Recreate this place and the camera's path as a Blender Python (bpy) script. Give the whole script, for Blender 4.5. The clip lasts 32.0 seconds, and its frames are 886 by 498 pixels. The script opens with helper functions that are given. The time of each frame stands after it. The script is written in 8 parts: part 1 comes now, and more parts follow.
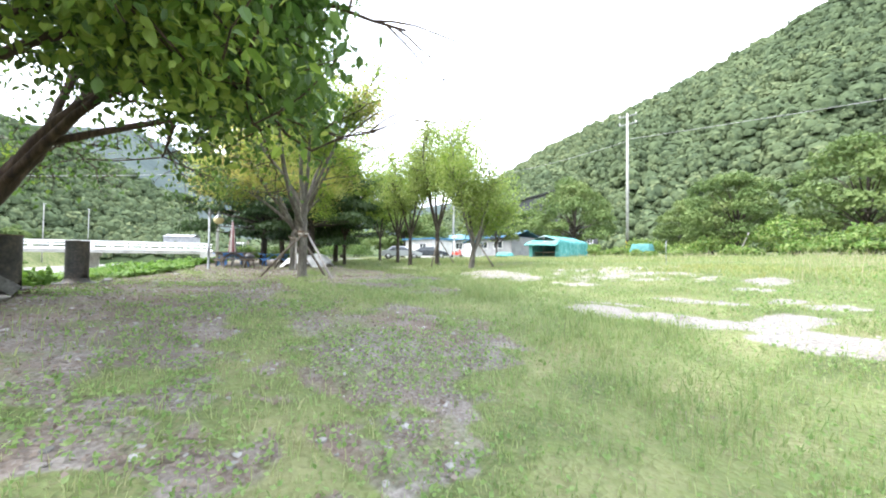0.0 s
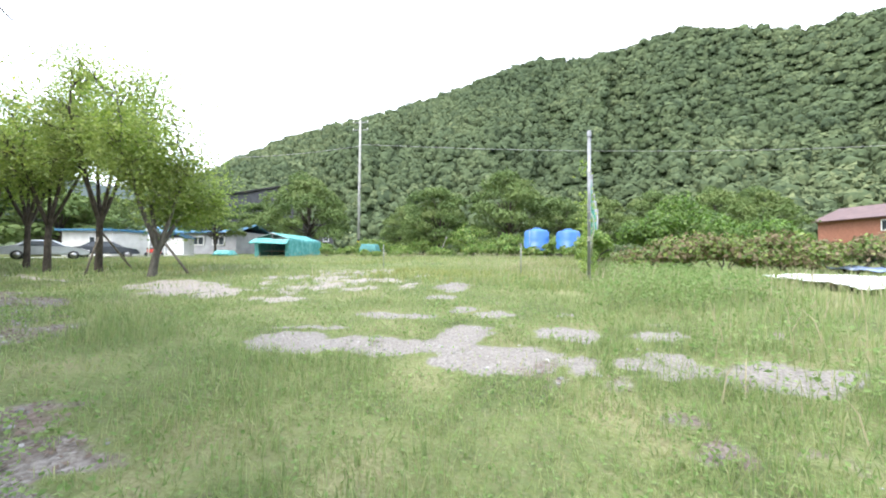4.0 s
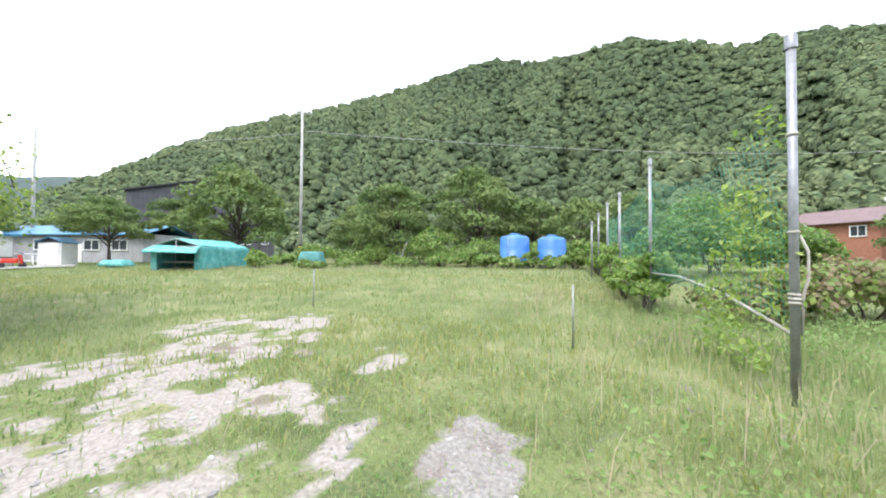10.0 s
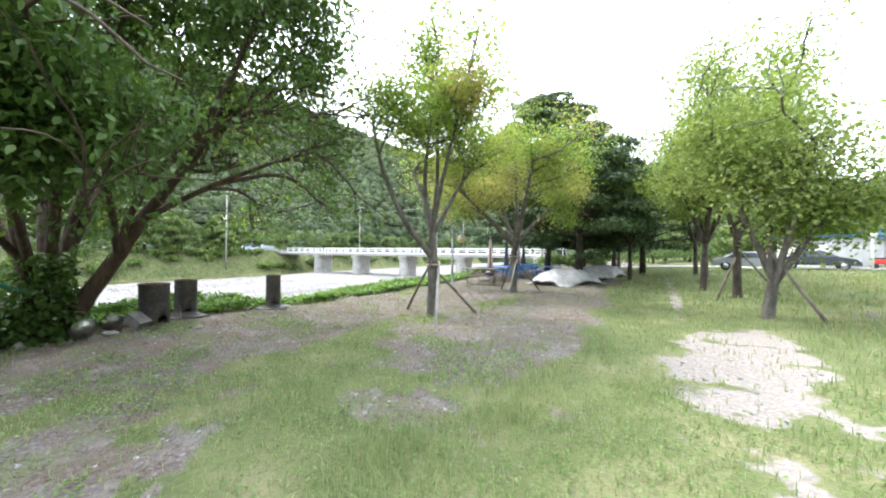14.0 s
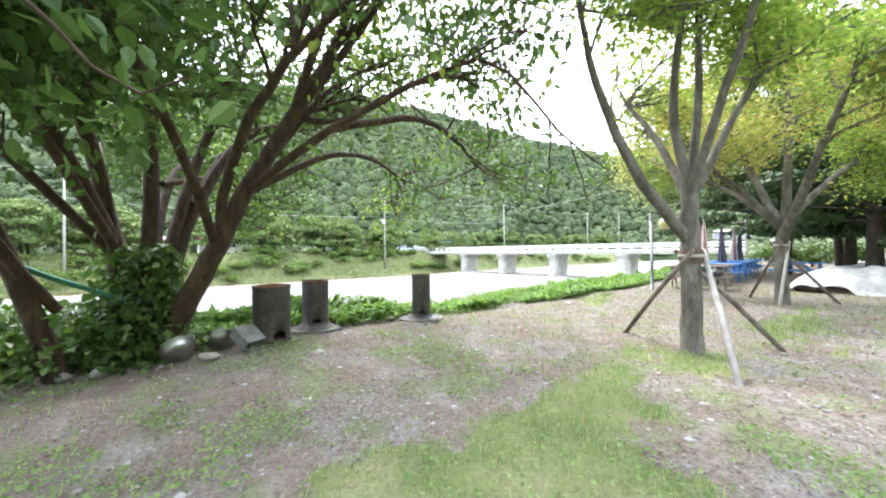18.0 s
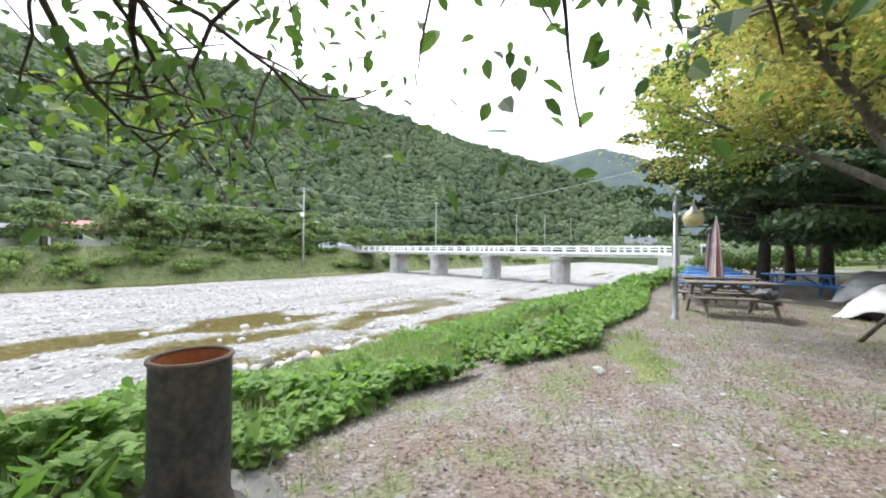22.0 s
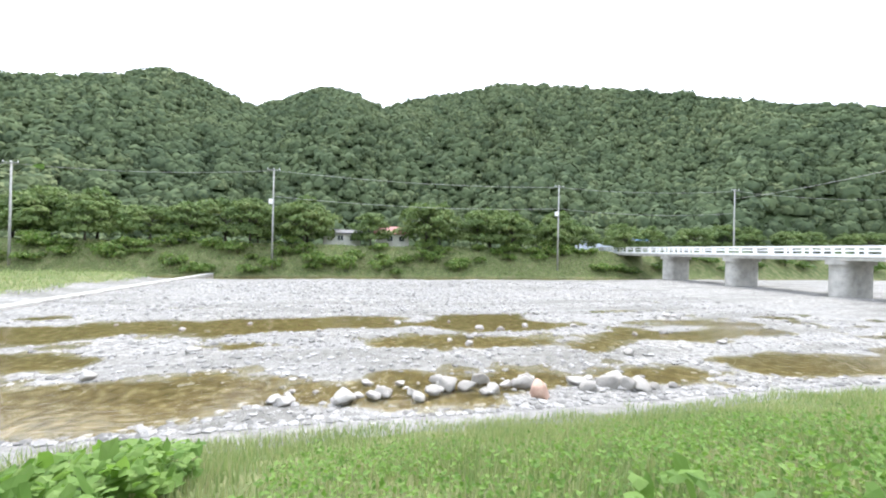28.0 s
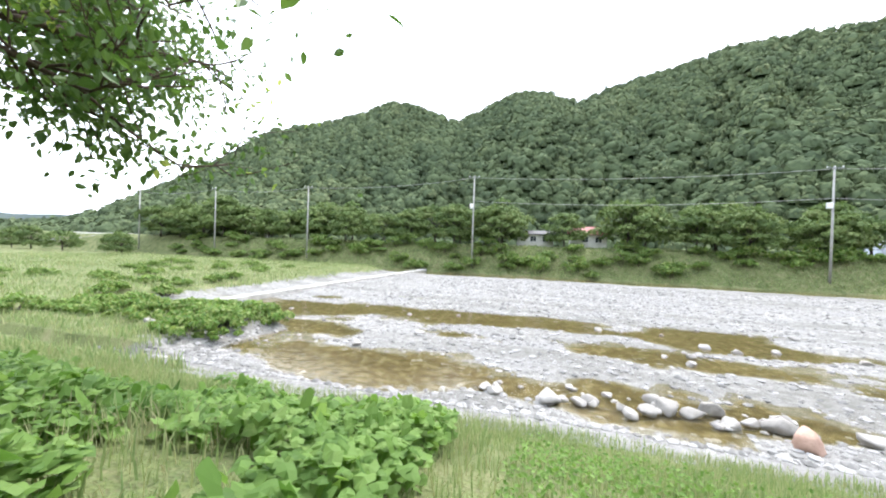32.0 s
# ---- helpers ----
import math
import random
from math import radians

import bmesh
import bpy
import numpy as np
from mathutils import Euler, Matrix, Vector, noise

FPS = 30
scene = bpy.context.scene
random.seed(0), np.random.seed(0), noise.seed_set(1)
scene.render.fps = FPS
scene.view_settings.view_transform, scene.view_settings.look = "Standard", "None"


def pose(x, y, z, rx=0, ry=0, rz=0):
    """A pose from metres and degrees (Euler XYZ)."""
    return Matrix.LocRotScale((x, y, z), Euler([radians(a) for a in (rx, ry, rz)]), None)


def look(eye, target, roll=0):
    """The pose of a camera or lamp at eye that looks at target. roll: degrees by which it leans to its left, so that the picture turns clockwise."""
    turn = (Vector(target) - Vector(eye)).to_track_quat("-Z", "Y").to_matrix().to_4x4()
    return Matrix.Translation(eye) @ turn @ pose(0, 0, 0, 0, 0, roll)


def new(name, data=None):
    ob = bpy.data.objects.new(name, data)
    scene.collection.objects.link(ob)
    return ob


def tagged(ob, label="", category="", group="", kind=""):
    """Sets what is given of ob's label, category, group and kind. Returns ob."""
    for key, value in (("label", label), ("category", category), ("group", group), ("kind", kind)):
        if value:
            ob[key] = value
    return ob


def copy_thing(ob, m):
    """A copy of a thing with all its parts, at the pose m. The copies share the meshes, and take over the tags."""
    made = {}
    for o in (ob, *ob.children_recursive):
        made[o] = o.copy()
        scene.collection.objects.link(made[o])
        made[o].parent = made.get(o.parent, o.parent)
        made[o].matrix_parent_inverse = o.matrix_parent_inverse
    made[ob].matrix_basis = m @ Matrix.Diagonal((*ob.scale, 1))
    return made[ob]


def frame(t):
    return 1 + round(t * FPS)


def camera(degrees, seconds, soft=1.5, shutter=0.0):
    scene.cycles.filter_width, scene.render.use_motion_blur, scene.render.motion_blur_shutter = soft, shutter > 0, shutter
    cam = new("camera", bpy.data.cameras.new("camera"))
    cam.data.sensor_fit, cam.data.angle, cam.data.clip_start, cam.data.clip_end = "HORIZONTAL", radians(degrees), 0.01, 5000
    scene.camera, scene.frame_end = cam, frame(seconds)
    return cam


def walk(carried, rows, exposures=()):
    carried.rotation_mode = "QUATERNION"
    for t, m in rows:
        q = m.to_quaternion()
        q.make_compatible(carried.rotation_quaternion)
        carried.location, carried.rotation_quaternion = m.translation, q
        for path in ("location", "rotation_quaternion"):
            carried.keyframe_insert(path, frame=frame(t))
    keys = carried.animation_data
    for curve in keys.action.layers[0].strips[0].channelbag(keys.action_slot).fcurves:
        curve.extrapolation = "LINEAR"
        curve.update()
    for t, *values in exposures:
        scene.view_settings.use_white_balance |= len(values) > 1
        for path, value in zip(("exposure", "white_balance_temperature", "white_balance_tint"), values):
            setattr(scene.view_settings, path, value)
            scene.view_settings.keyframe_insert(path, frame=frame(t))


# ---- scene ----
EXPO = 1.6
BRIGHT = [(0.0, 1.36), (1.0, 1.2), (2.0, 1.05), (3.5, 1.05), (6.0, 0.97), (10.0, 0.98), (13.0, 0.99), (14.0, 1.22), (15.0, 1.55), (18.0, 1.55), (20.0, 1.22), (22.0, 1.04), (24.0, 1.02), (27.0, 1.0), (29.0, 1.08), (32.0, 1.05)]
cam = camera(100.7, 32.0, soft=2.0)
PATH = [
    (0, (1.297, 0.214, 0.651), (-0.515, 1.059, 0.703), 0.7),
    (0.5, (1.321, 0.307, 0.683), (-0.388, 1.345, 0.734), 0.6),
    (1, (1.358, 0.432, 0.703), (-0.201, 1.683, 0.756), 0.5),
    (1.5, (1.406, 0.537, 0.731), (0.026, 1.983, 0.782), 0.6),
    (2, (1.426, 0.585, 0.75), (0.214, 2.175, 0.804), 0.4),
    (2.5, (1.427, 0.729, 0.788), (0.215, 2.319, 0.841), 0.4),
    (3, (1.291, 0.953, 0.843), (0.091, 2.551, 0.891), 0.8),
    (3.5, (1.075, 1.245, 0.897), (0.101, 2.991, 0.949), 0.8),
    (5.5, (0.156, 2.725, 0.975), (-0.646, 4.557, 1.02), 0.4),
    (6, (-0.04, 3.107, 1.014), (-0.836, 4.941, 1.06), 0.5),
    (6.5, (-0.282, 3.564, 1.03), (-0.987, 5.436, 1.069), 0.5),
    (7, (-0.472, 4.061, 1.08), (-1.099, 5.96, 1.123), 0.4),
    (7.5, (-0.665, 4.592, 1.138), (-1.298, 6.489, 1.178), 0.5),
    (8, (-0.952, 5.06, 1.204), (-1.563, 6.964, 1.243), 0.5),
    (8.5, (-1.173, 5.388, 1.308), (-1.729, 7.309, 1.35), 0.3),
    (9, (-1.402, 5.738, 1.434), (-2.007, 7.643, 1.477), 0.3),
    (9.5, (-1.619, 6.086, 1.629), (-2.268, 7.977, 1.676), 0.4),
    (10, (-1.845, 6.361, 1.76), (-2.498, 8.251, 1.806), 0.4),
    (10.5, (-2.026, 6.506, 1.763), (-3.071, 8.21, 1.805), 0.4),
    (11, (-2.074, 6.507, 1.775), (-3.54, 7.866, 1.816), 0.7),
    (11.5, (-2.098, 6.334, 1.805), (-3.849, 7.301, 1.838), 0.5),
    (12, (-2.15, 6.105, 1.755), (-4.067, 6.674, 1.787), 0.4),
    (12.5, (-2.166, 5.948, 1.687), (-4.16, 6.098, 1.723), 0.4),
    (13, (-2.151, 5.823, 1.673), (-4.138, 5.593, 1.702), 0.6),
    (13.5, (-2.153, 5.663, 1.646), (-4.056, 5.048, 1.672), 0.5),
    (14, (-2.138, 5.515, 1.614), (-3.908, 4.585, 1.635), 0.6),
    (14.5, (-2.142, 5.412, 1.568), (-3.777, 4.26, 1.591), 0.4),
    (15, (-2.261, 5.258, 1.517), (-3.707, 3.877, 1.519), 2.4),
    (15.5, (-2.571, 4.961, 1.511), (-3.894, 3.462, 1.518), 1.1),
    (17.5, (-4.04, 3.134, 1.311), (-5.374, 1.644, 1.342), -0.7),
    (18, (-4.489, 2.602, 1.398), (-5.784, 1.079, 1.415), -0.5),
    (18.5, (-4.959, 2.043, 1.465), (-6.291, 0.551, 1.476), -0.5),
    (19, (-5.446, 1.572, 1.507), (-6.774, 0.077, 1.522), -0.5),
    (19.5, (-5.923, 1.07, 1.575), (-7.187, -0.48, 1.595), -0.5),
    (20, (-6.396, 0.52, 1.604), (-7.687, -1.008, 1.624), -0.5),
    (20.5, (-6.944, -0.022, 1.605), (-8.191, -1.586, 1.623), -0.6),
    (21, (-7.366, -0.496, 1.554), (-8.772, -1.918, 1.564), 0.2),
    (21.5, (-7.885, -0.897, 1.504), (-9.402, -2.201, 1.513), 0.1),
    (22, (-8.4, -1.254, 1.509), (-9.959, -2.507, 1.52), 0.6),
    (22.5, (-8.982, -1.71, 1.518), (-10.593, -2.895, 1.526), 0.9),
    (23, (-9.582, -2.154, 1.472), (-11.155, -3.389, 1.479), 1.1),
    (23.5, (-10.242, -2.628, 1.492), (-11.823, -3.852, 1.501), 0.9),
    (24, (-10.765, -3.116, 1.447), (-12.292, -4.407, 1.457), 1.0),
    (24.5, (-11.214, -3.494, 1.409), (-12.67, -4.865, 1.422), 1.0),
    (26.5, (-12.379, -4.77, 1.162), (-13.917, -6.047, 1.195), 1.0),
    (27, (-12.253, -4.799, 1.138), (-13.388, -6.445, 1.161), 0.9),
    (27.5, (-12.131, -4.861, 1.101), (-12.876, -6.717, 1.117), 1.0),
    (28, (-11.987, -4.89, 1.075), (-12.403, -6.847, 1.083), 1.2),
    (28.5, (-11.82, -4.851, 1.044), (-11.975, -6.845, 1.049), 1.4),
    (29, (-11.705, -4.809, 1.005), (-11.61, -6.807, 1.002), 1.5),
    (29.5, (-11.48, -4.712, 1.043), (-11.102, -6.676, 1.032), 1.5),
    (30, (-11.32, -4.56, 1.12), (-10.582, -6.419, 1.093), 1.5),
    (30.5, (-11.22, -4.5, 1.13), (-10.212, -6.227, 1.101), 1.1),
    (31, (-11.24, -4.5, 1.14), (-10.149, -6.176, 1.111), 1.2),
    (31.5, (-11.38, -4.55, 1.14), (-10.485, -6.339, 1.118), 1.3),
    (32, (-11.52, -4.6, 1.14), (-10.935, -6.513, 1.123), 1.9),
]
walk(cam, [(t, look(eye, target, roll)) for t, eye, target, roll in PATH], exposures=[(t, EXPO * k) for t, k in BRIGHT])

# world: bright overcast sky, slightly dusty, with a wide soft sun behind the cloud
SUN_EL, SUN_ROT = radians(58), radians(200)
world = bpy.data.worlds.new("world")
scene.world = world
world.use_nodes = True
wn, wl = world.node_tree.nodes, world.node_tree.links
bg = wn["Background"]
sky = wn.new("ShaderNodeTexSky")
sky.sky_type, sky.sun_disc = "NISHITA", False
sky.sun_elevation, sky.sun_rotation = SUN_EL, SUN_ROT
sky.air_density, sky.dust_density = 1.0, 6.0
cloud_noise = wn.new("ShaderNodeTexNoise")
cloud_noise.inputs["Scale"].default_value, cloud_noise.inputs["Detail"].default_value = 1.7, 4
cloud_ramp = wn.new("ShaderNodeValToRGB")
cloud_ramp.color_ramp.elements[0].position, cloud_ramp.color_ramp.elements[1].position = 0.3, 0.62
cloud_ramp.color_ramp.elements[0].color = (5.3, 6.0, 7.3, 1)
cloud_ramp.color_ramp.elements[1].color = (8.0, 8.6, 9.7, 1)
cover = wn.new("ShaderNodeMixRGB")
cover.inputs["Fac"].default_value = 0.85
wl.new(cloud_noise.outputs["Fac"], cloud_ramp.inputs["Fac"])
wl.new(sky.outputs["Color"], cover.inputs["Color1"])
wl.new(cloud_ramp.outputs["Color"], cover.inputs["Color2"])
wl.new(cover.outputs["Color"], bg.inputs["Color"])
bg.inputs["Strength"].default_value = 0.15
sun = new("sun", bpy.data.lights.new("sun", "SUN"))
sun.data.energy, sun.data.angle, sun.data.color = 1.3, radians(14), (1.0, 0.98, 0.95)
sun.matrix_basis = pose(0, 0, 40, 90 - math.degrees(SUN_EL), 0, 180 - math.degrees(SUN_ROT))


# ---- tools ----
def material(name, colors, scale=4.0, rough=0.8, bump=0.0, metal=0.0, detail=6.0, fine=0.0, coord="Object", dist=0.02, per="", spec=0.5, stretch=(1, 1, 1), translucent=0.0):
    """A node material: a colour ramp over noise at two scales, with relief. per: 'object' or 'island' for variation piece by piece."""
    m = bpy.data.materials.new(name)
    m.use_nodes = True
    n, l = m.node_tree.nodes, m.node_tree.links
    b = n["Principled BSDF"]
    tc = n.new("ShaderNodeTexCoord")
    mp = n.new("ShaderNodeMapping")
    mp.inputs["Scale"].default_value = stretch
    l.new(tc.outputs[coord], mp.inputs["Vector"])
    nz = n.new("ShaderNodeTexNoise")
    nz.inputs["Scale"].default_value, nz.inputs["Detail"].default_value = scale, detail
    l.new(mp.outputs[0], nz.inputs["Vector"])
    fac = nz.outputs["Fac"]
    if fine:
        n2 = n.new("ShaderNodeTexNoise")
        n2.inputs["Scale"].default_value, n2.inputs["Detail"].default_value = fine, 3
        l.new(mp.outputs[0], n2.inputs["Vector"])
        ad = n.new("ShaderNodeMath")
        ad.operation = "MULTIPLY_ADD"
        l.new(n2.outputs["Fac"], ad.inputs[0])
        ad.inputs[1].default_value = 0.5
        l.new(fac, ad.inputs[2])
        sb = n.new("ShaderNodeMath")
        sb.operation = "SUBTRACT"
        l.new(ad.outputs[0], sb.inputs[0])
        sb.inputs[1].default_value = 0.25
        fac = sb.outputs[0]
    if per == "tint":
        at_ = n.new("ShaderNodeAttribute")
        at_.attribute_name = "tint"
        mx = n.new("ShaderNodeMath")
        mx.operation = "MULTIPLY_ADD"
        l.new(fac, mx.inputs[0])
        mx.inputs[1].default_value = 0.35
        sh = n.new("ShaderNodeMath")
        sh.operation = "SUBTRACT"
        l.new(at_.outputs["Fac"], sh.inputs[0])
        sh.inputs[1].default_value = 0.175
        l.new(sh.outputs[0], mx.inputs[2])
        fac = mx.outputs[0]
    elif per:
        src = n.new("ShaderNodeObjectInfo").outputs["Random"] if per == "object" else n.new("ShaderNodeNewGeometry").outputs["Random Per Island"]
        mx = n.new("ShaderNodeMath")
        mx.operation = "MULTIPLY_ADD"
        l.new(src, mx.inputs[0])
        mx.inputs[1].default_value = 0.6
        sc = n.new("ShaderNodeMath")
        sc.operation = "MULTIPLY_ADD"
        l.new(fac, sc.inputs[0])
        sc.inputs[1].default_value, sc.inputs[2].default_value = 0.6, -0.1
        l.new(sc.outputs[0], mx.inputs[2])
        fac = mx.outputs[0]
    rp = n.new("ShaderNodeValToRGB")
    els = rp.color_ramp.elements
    k = len(colors)
    lo, hi = (0.05, 0.95) if per else (0.3, 0.7)
    for i, c in enumerate(colors):
        p = lo + (hi - lo) * i / max(1, k - 1)
        e = els[i] if i < 2 else els.new(p)
        e.position = p
        e.color = (*c, 1)
    if k == 1:
        els[1].color = (*colors[0], 1)
    l.new(fac, rp.inputs["Fac"])
    l.new(rp.outputs["Color"], b.inputs["Base Color"])
    b.inputs["Roughness"].default_value, b.inputs["Metallic"].default_value = rough, metal
    b.inputs["Specular IOR Level"].default_value = spec
    if bump:
        bp = n.new("ShaderNodeBump")
        bp.inputs["Strength"].default_value, bp.inputs["Distance"].default_value = bump, dist
        l.new(nz.outputs["Fac"] if not fine else n2.outputs["Fac"], bp.inputs["Height"])
        l.new(bp.outputs[0], b.inputs["Normal"])
    if translucent:
        tr = n.new("ShaderNodeBsdfTranslucent")
        hs = n.new("ShaderNodeHueSaturation")
        hs.inputs["Value"].default_value, hs.inputs["Saturation"].default_value = 1.5, 1.1
        l.new(rp.outputs["Color"], hs.inputs["Color"])
        l.new(hs.outputs[0], tr.inputs["Color"])
        ms = n.new("ShaderNodeMixShader")
        ms.inputs[0].default_value = translucent
        l.new(b.outputs[0], ms.inputs[1])
        l.new(tr.outputs[0], ms.inputs[2])
        l.new(ms.outputs[0], n["Material Output"].inputs["Surface"])
    return m


def np_mesh(name, verts, faces, mat=None, smooth=False):
    """A mesh from arrays: verts (n, 3), faces (m, k)."""
    verts, faces = np.asarray(verts, np.float32), np.asarray(faces, np.int32)
    me = bpy.data.meshes.new(name)
    k = faces.shape[1]
    me.vertices.add(len(verts))
    me.vertices.foreach_set("co", verts.ravel())
    me.loops.add(faces.size)
    me.loops.foreach_set("vertex_index", faces.ravel())
    me.polygons.add(len(faces))
    me.polygons.foreach_set("loop_start", np.arange(0, faces.size, k, dtype=np.int32))
    me.polygons.foreach_set("loop_total", np.full(len(faces), k, np.int32))
    me.polygons.foreach_set("use_smooth", np.full(len(faces), smooth))
    me.update(calc_edges=True)
    if mat:
        me.materials.append(mat)
    return me


def part(name, bm, mat, parent=None, label="", smooth=False):
    """Links a bmesh as one mesh object under a thing or a part."""
    me = bpy.data.meshes.new(name)
    bmesh.ops.recalc_face_normals(bm, faces=bm.faces)
    bm.to_mesh(me)
    bm.free()
    if smooth:
        me.polygons.foreach_set("use_smooth", np.full(len(me.polygons), True))
    me.materials.append(mat)
    ob = new(name, me)
    ob.parent = parent
    return tagged(ob, label)


def np_part(name, verts, faces, mat, parent=None, label="", smooth=False):
    ob = new(name, np_mesh(name, verts, faces, mat, smooth))
    ob.parent = parent
    return tagged(ob, label)


def np_tinted(name, verts, faces, mat, tone, parent=None, label=""):
    """A mesh that carries a tone for each of its points."""
    ob = np_part(name, verts, faces, mat, parent, label)
    layer = ob.data.attributes.new("tint", "FLOAT", "POINT")
    layer.data.foreach_set("value", np.asarray(tone, np.float32))
    return ob


def thing(name, m, label, category, group="", kind=""):
    ob = new(name)
    ob.empty_display_size = 0.1
    ob.matrix_basis = m
    return tagged(ob, label, category, group, kind)


def box(size, m=None, bevel=0.0, bm=None):
    own = bmesh.new()
    bmesh.ops.create_cube(own, size=1, matrix=Matrix.Diagonal((*size, 1)))
    if bevel:
        bmesh.ops.bevel(own, geom=own.edges[:], offset=bevel, segments=2, affect="EDGES", profile=0.5)
    if m is not None:
        own.transform(m)
    if bm is None:
        return own
    me = bpy.data.meshes.new("tmp")
    own.to_mesh(me)
    own.free()
    bm.from_mesh(me)
    bpy.data.meshes.remove(me)
    return bm


def tube_np(pts, radii, n=8, cap=True):
    """Verts and quad faces of a tapering tube along pts."""
    pts = np.asarray(pts, float)
    radii = np.broadcast_to(np.asarray(radii, float), (len(pts),))
    tang = np.gradient(pts, axis=0)
    tang /= np.linalg.norm(tang, axis=1)[:, None] + 1e-9
    ref = np.array([0.0, 0.0, 1.0]) if abs(tang[0][2]) < 0.9 else np.array([1.0, 0.0, 0.0])
    u = np.cross(tang, ref)
    u /= np.linalg.norm(u, axis=1)[:, None] + 1e-9
    v = np.cross(tang, u)
    a = np.linspace(0, 2 * np.pi, n, endpoint=False)
    ring = pts[:, None] + radii[:, None, None] * (np.cos(a)[None, :, None] * u[:, None] + np.sin(a)[None, :, None] * v[:, None])
    vs = ring.reshape(-1, 3)
    i, j = np.meshgrid(np.arange(len(pts) - 1), np.arange(n), indexing="ij")
    fs = np.stack([i * n + j, i * n + (j + 1) % n, (i + 1) * n + (j + 1) % n, (i + 1) * n + j], -1).reshape(-1, 4)
    if cap:
        for base in (0, (len(pts) - 1) * n):
            c = len(vs)
            vs = np.vstack([vs, pts[0 if base == 0 else -1]])
            q = np.array([[base + k, base + (k + 1) % n, c, c] for k in range(n)])
            fs = np.vstack([fs, np.stack([q[:, 0], q[:, 1], q[:, 2], q[:, 2]], -1)])
    return vs, fs


def tube(name, pts, radii, mat, parent=None, n=8, label="", smooth=True):
    bm = bmesh.new()
    v, f = tube_np(pts, radii, n, False)
    vs = [bm.verts.new(p) for p in v]
    for q in f:
        bm.faces.new([vs[i] for i in q])
    bm.faces.new(vs[:n])
    bm.faces.new(vs[-n:])
    return part(name, bm, mat, parent, label, smooth)


def lathe(name, prof, mat, parent=None, n=20, label="", m=None, smooth=True):
    """A turned shape from (radius, z) pairs."""
    bm = bmesh.new()
    rings = []
    for r, z in prof:
        rings.append([bm.verts.new((r * math.cos(2 * math.pi * k / n), r * math.sin(2 * math.pi * k / n), z)) for k in range(n)] if r > 1e-4 else [bm.verts.new((0, 0, z))])
    for a, b in zip(rings, rings[1:]):
        for k in range(n):
            q = [a[k % len(a)], a[(k + 1) % len(a)], b[(k + 1) % len(b)], b[k % len(b)]]
            q = list(dict.fromkeys(q))
            if len(q) > 2:
                bm.faces.new(q)
    if m is not None:
        bm.transform(m)
    return part(name, bm, mat, parent, label, smooth)


def sstep(a, b, v):
    t = np.clip((np.asarray(v, float) - a) / (b - a), 0, 1)
    return t * t * (3 - 2 * t)


class Field:
    """Smooth value noise in the plane, summed over octaves."""

    def __init__(self, seed, size=256):
        self.g = np.random.default_rng(seed).random((size, size))
        self.n = size

    def one(self, x, y):
        xi, yi = np.floor(x).astype(int), np.floor(y).astype(int)
        fx, fy = x - xi, y - yi
        fx, fy = fx * fx * (3 - 2 * fx), fy * fy * (3 - 2 * fy)
        g, n = self.g, self.n
        a, b = g[xi % n, yi % n], g[(xi + 1) % n, yi % n]
        c, d = g[xi % n, (yi + 1) % n], g[(xi + 1) % n, (yi + 1) % n]
        return (a * (1 - fx) + b * fx) * (1 - fy) + (c * (1 - fx) + d * fx) * fy

    def __call__(self, x, y, octaves=4):
        x, y = np.asarray(x, float), np.asarray(y, float)
        s, amp, tot = 0.0, 1.0, 0.0
        for k in range(octaves):
            s = s + amp * self.one(x * 2**k + 17.3 * k, y * 2**k + 5.1 * k)
            tot, amp = tot + amp, amp * 0.5
        return s / tot * 2 - 1


FN, FM = Field(3), Field(11)

# ---- the lie of the land ----
WATER = -3.37
BANK_TOP, BANK_FOOT, FAR_FOOT, WEIR_X = -4.7, -14.4, -64.0, 10.8
STROLL = np.array([(1.3, 0.2), (0.9, 1.2), (0, 2.7), (-0.8, 4.5), (-2.1, 6.3), (-2.3, 5.4), (-4.0, 3.1), (-6.4, 0.5), (-9.0, -1.7), (-11.2, -3.5), (-12.3, -4.7), (-11.6, -4.2)])


def stroll_dist(x, y):
    p = np.stack([np.asarray(x, float), np.asarray(y, float)], -1)
    best = np.full(p.shape[:-1], 1e9)
    for a, b in zip(STROLL, STROLL[1:]):
        d = b - a
        t = np.clip(((p - a) @ d) / (d @ d), 0, 1)
        best = np.minimum(best, np.linalg.norm(p - a - t[..., None] * d, axis=-1))
    return best


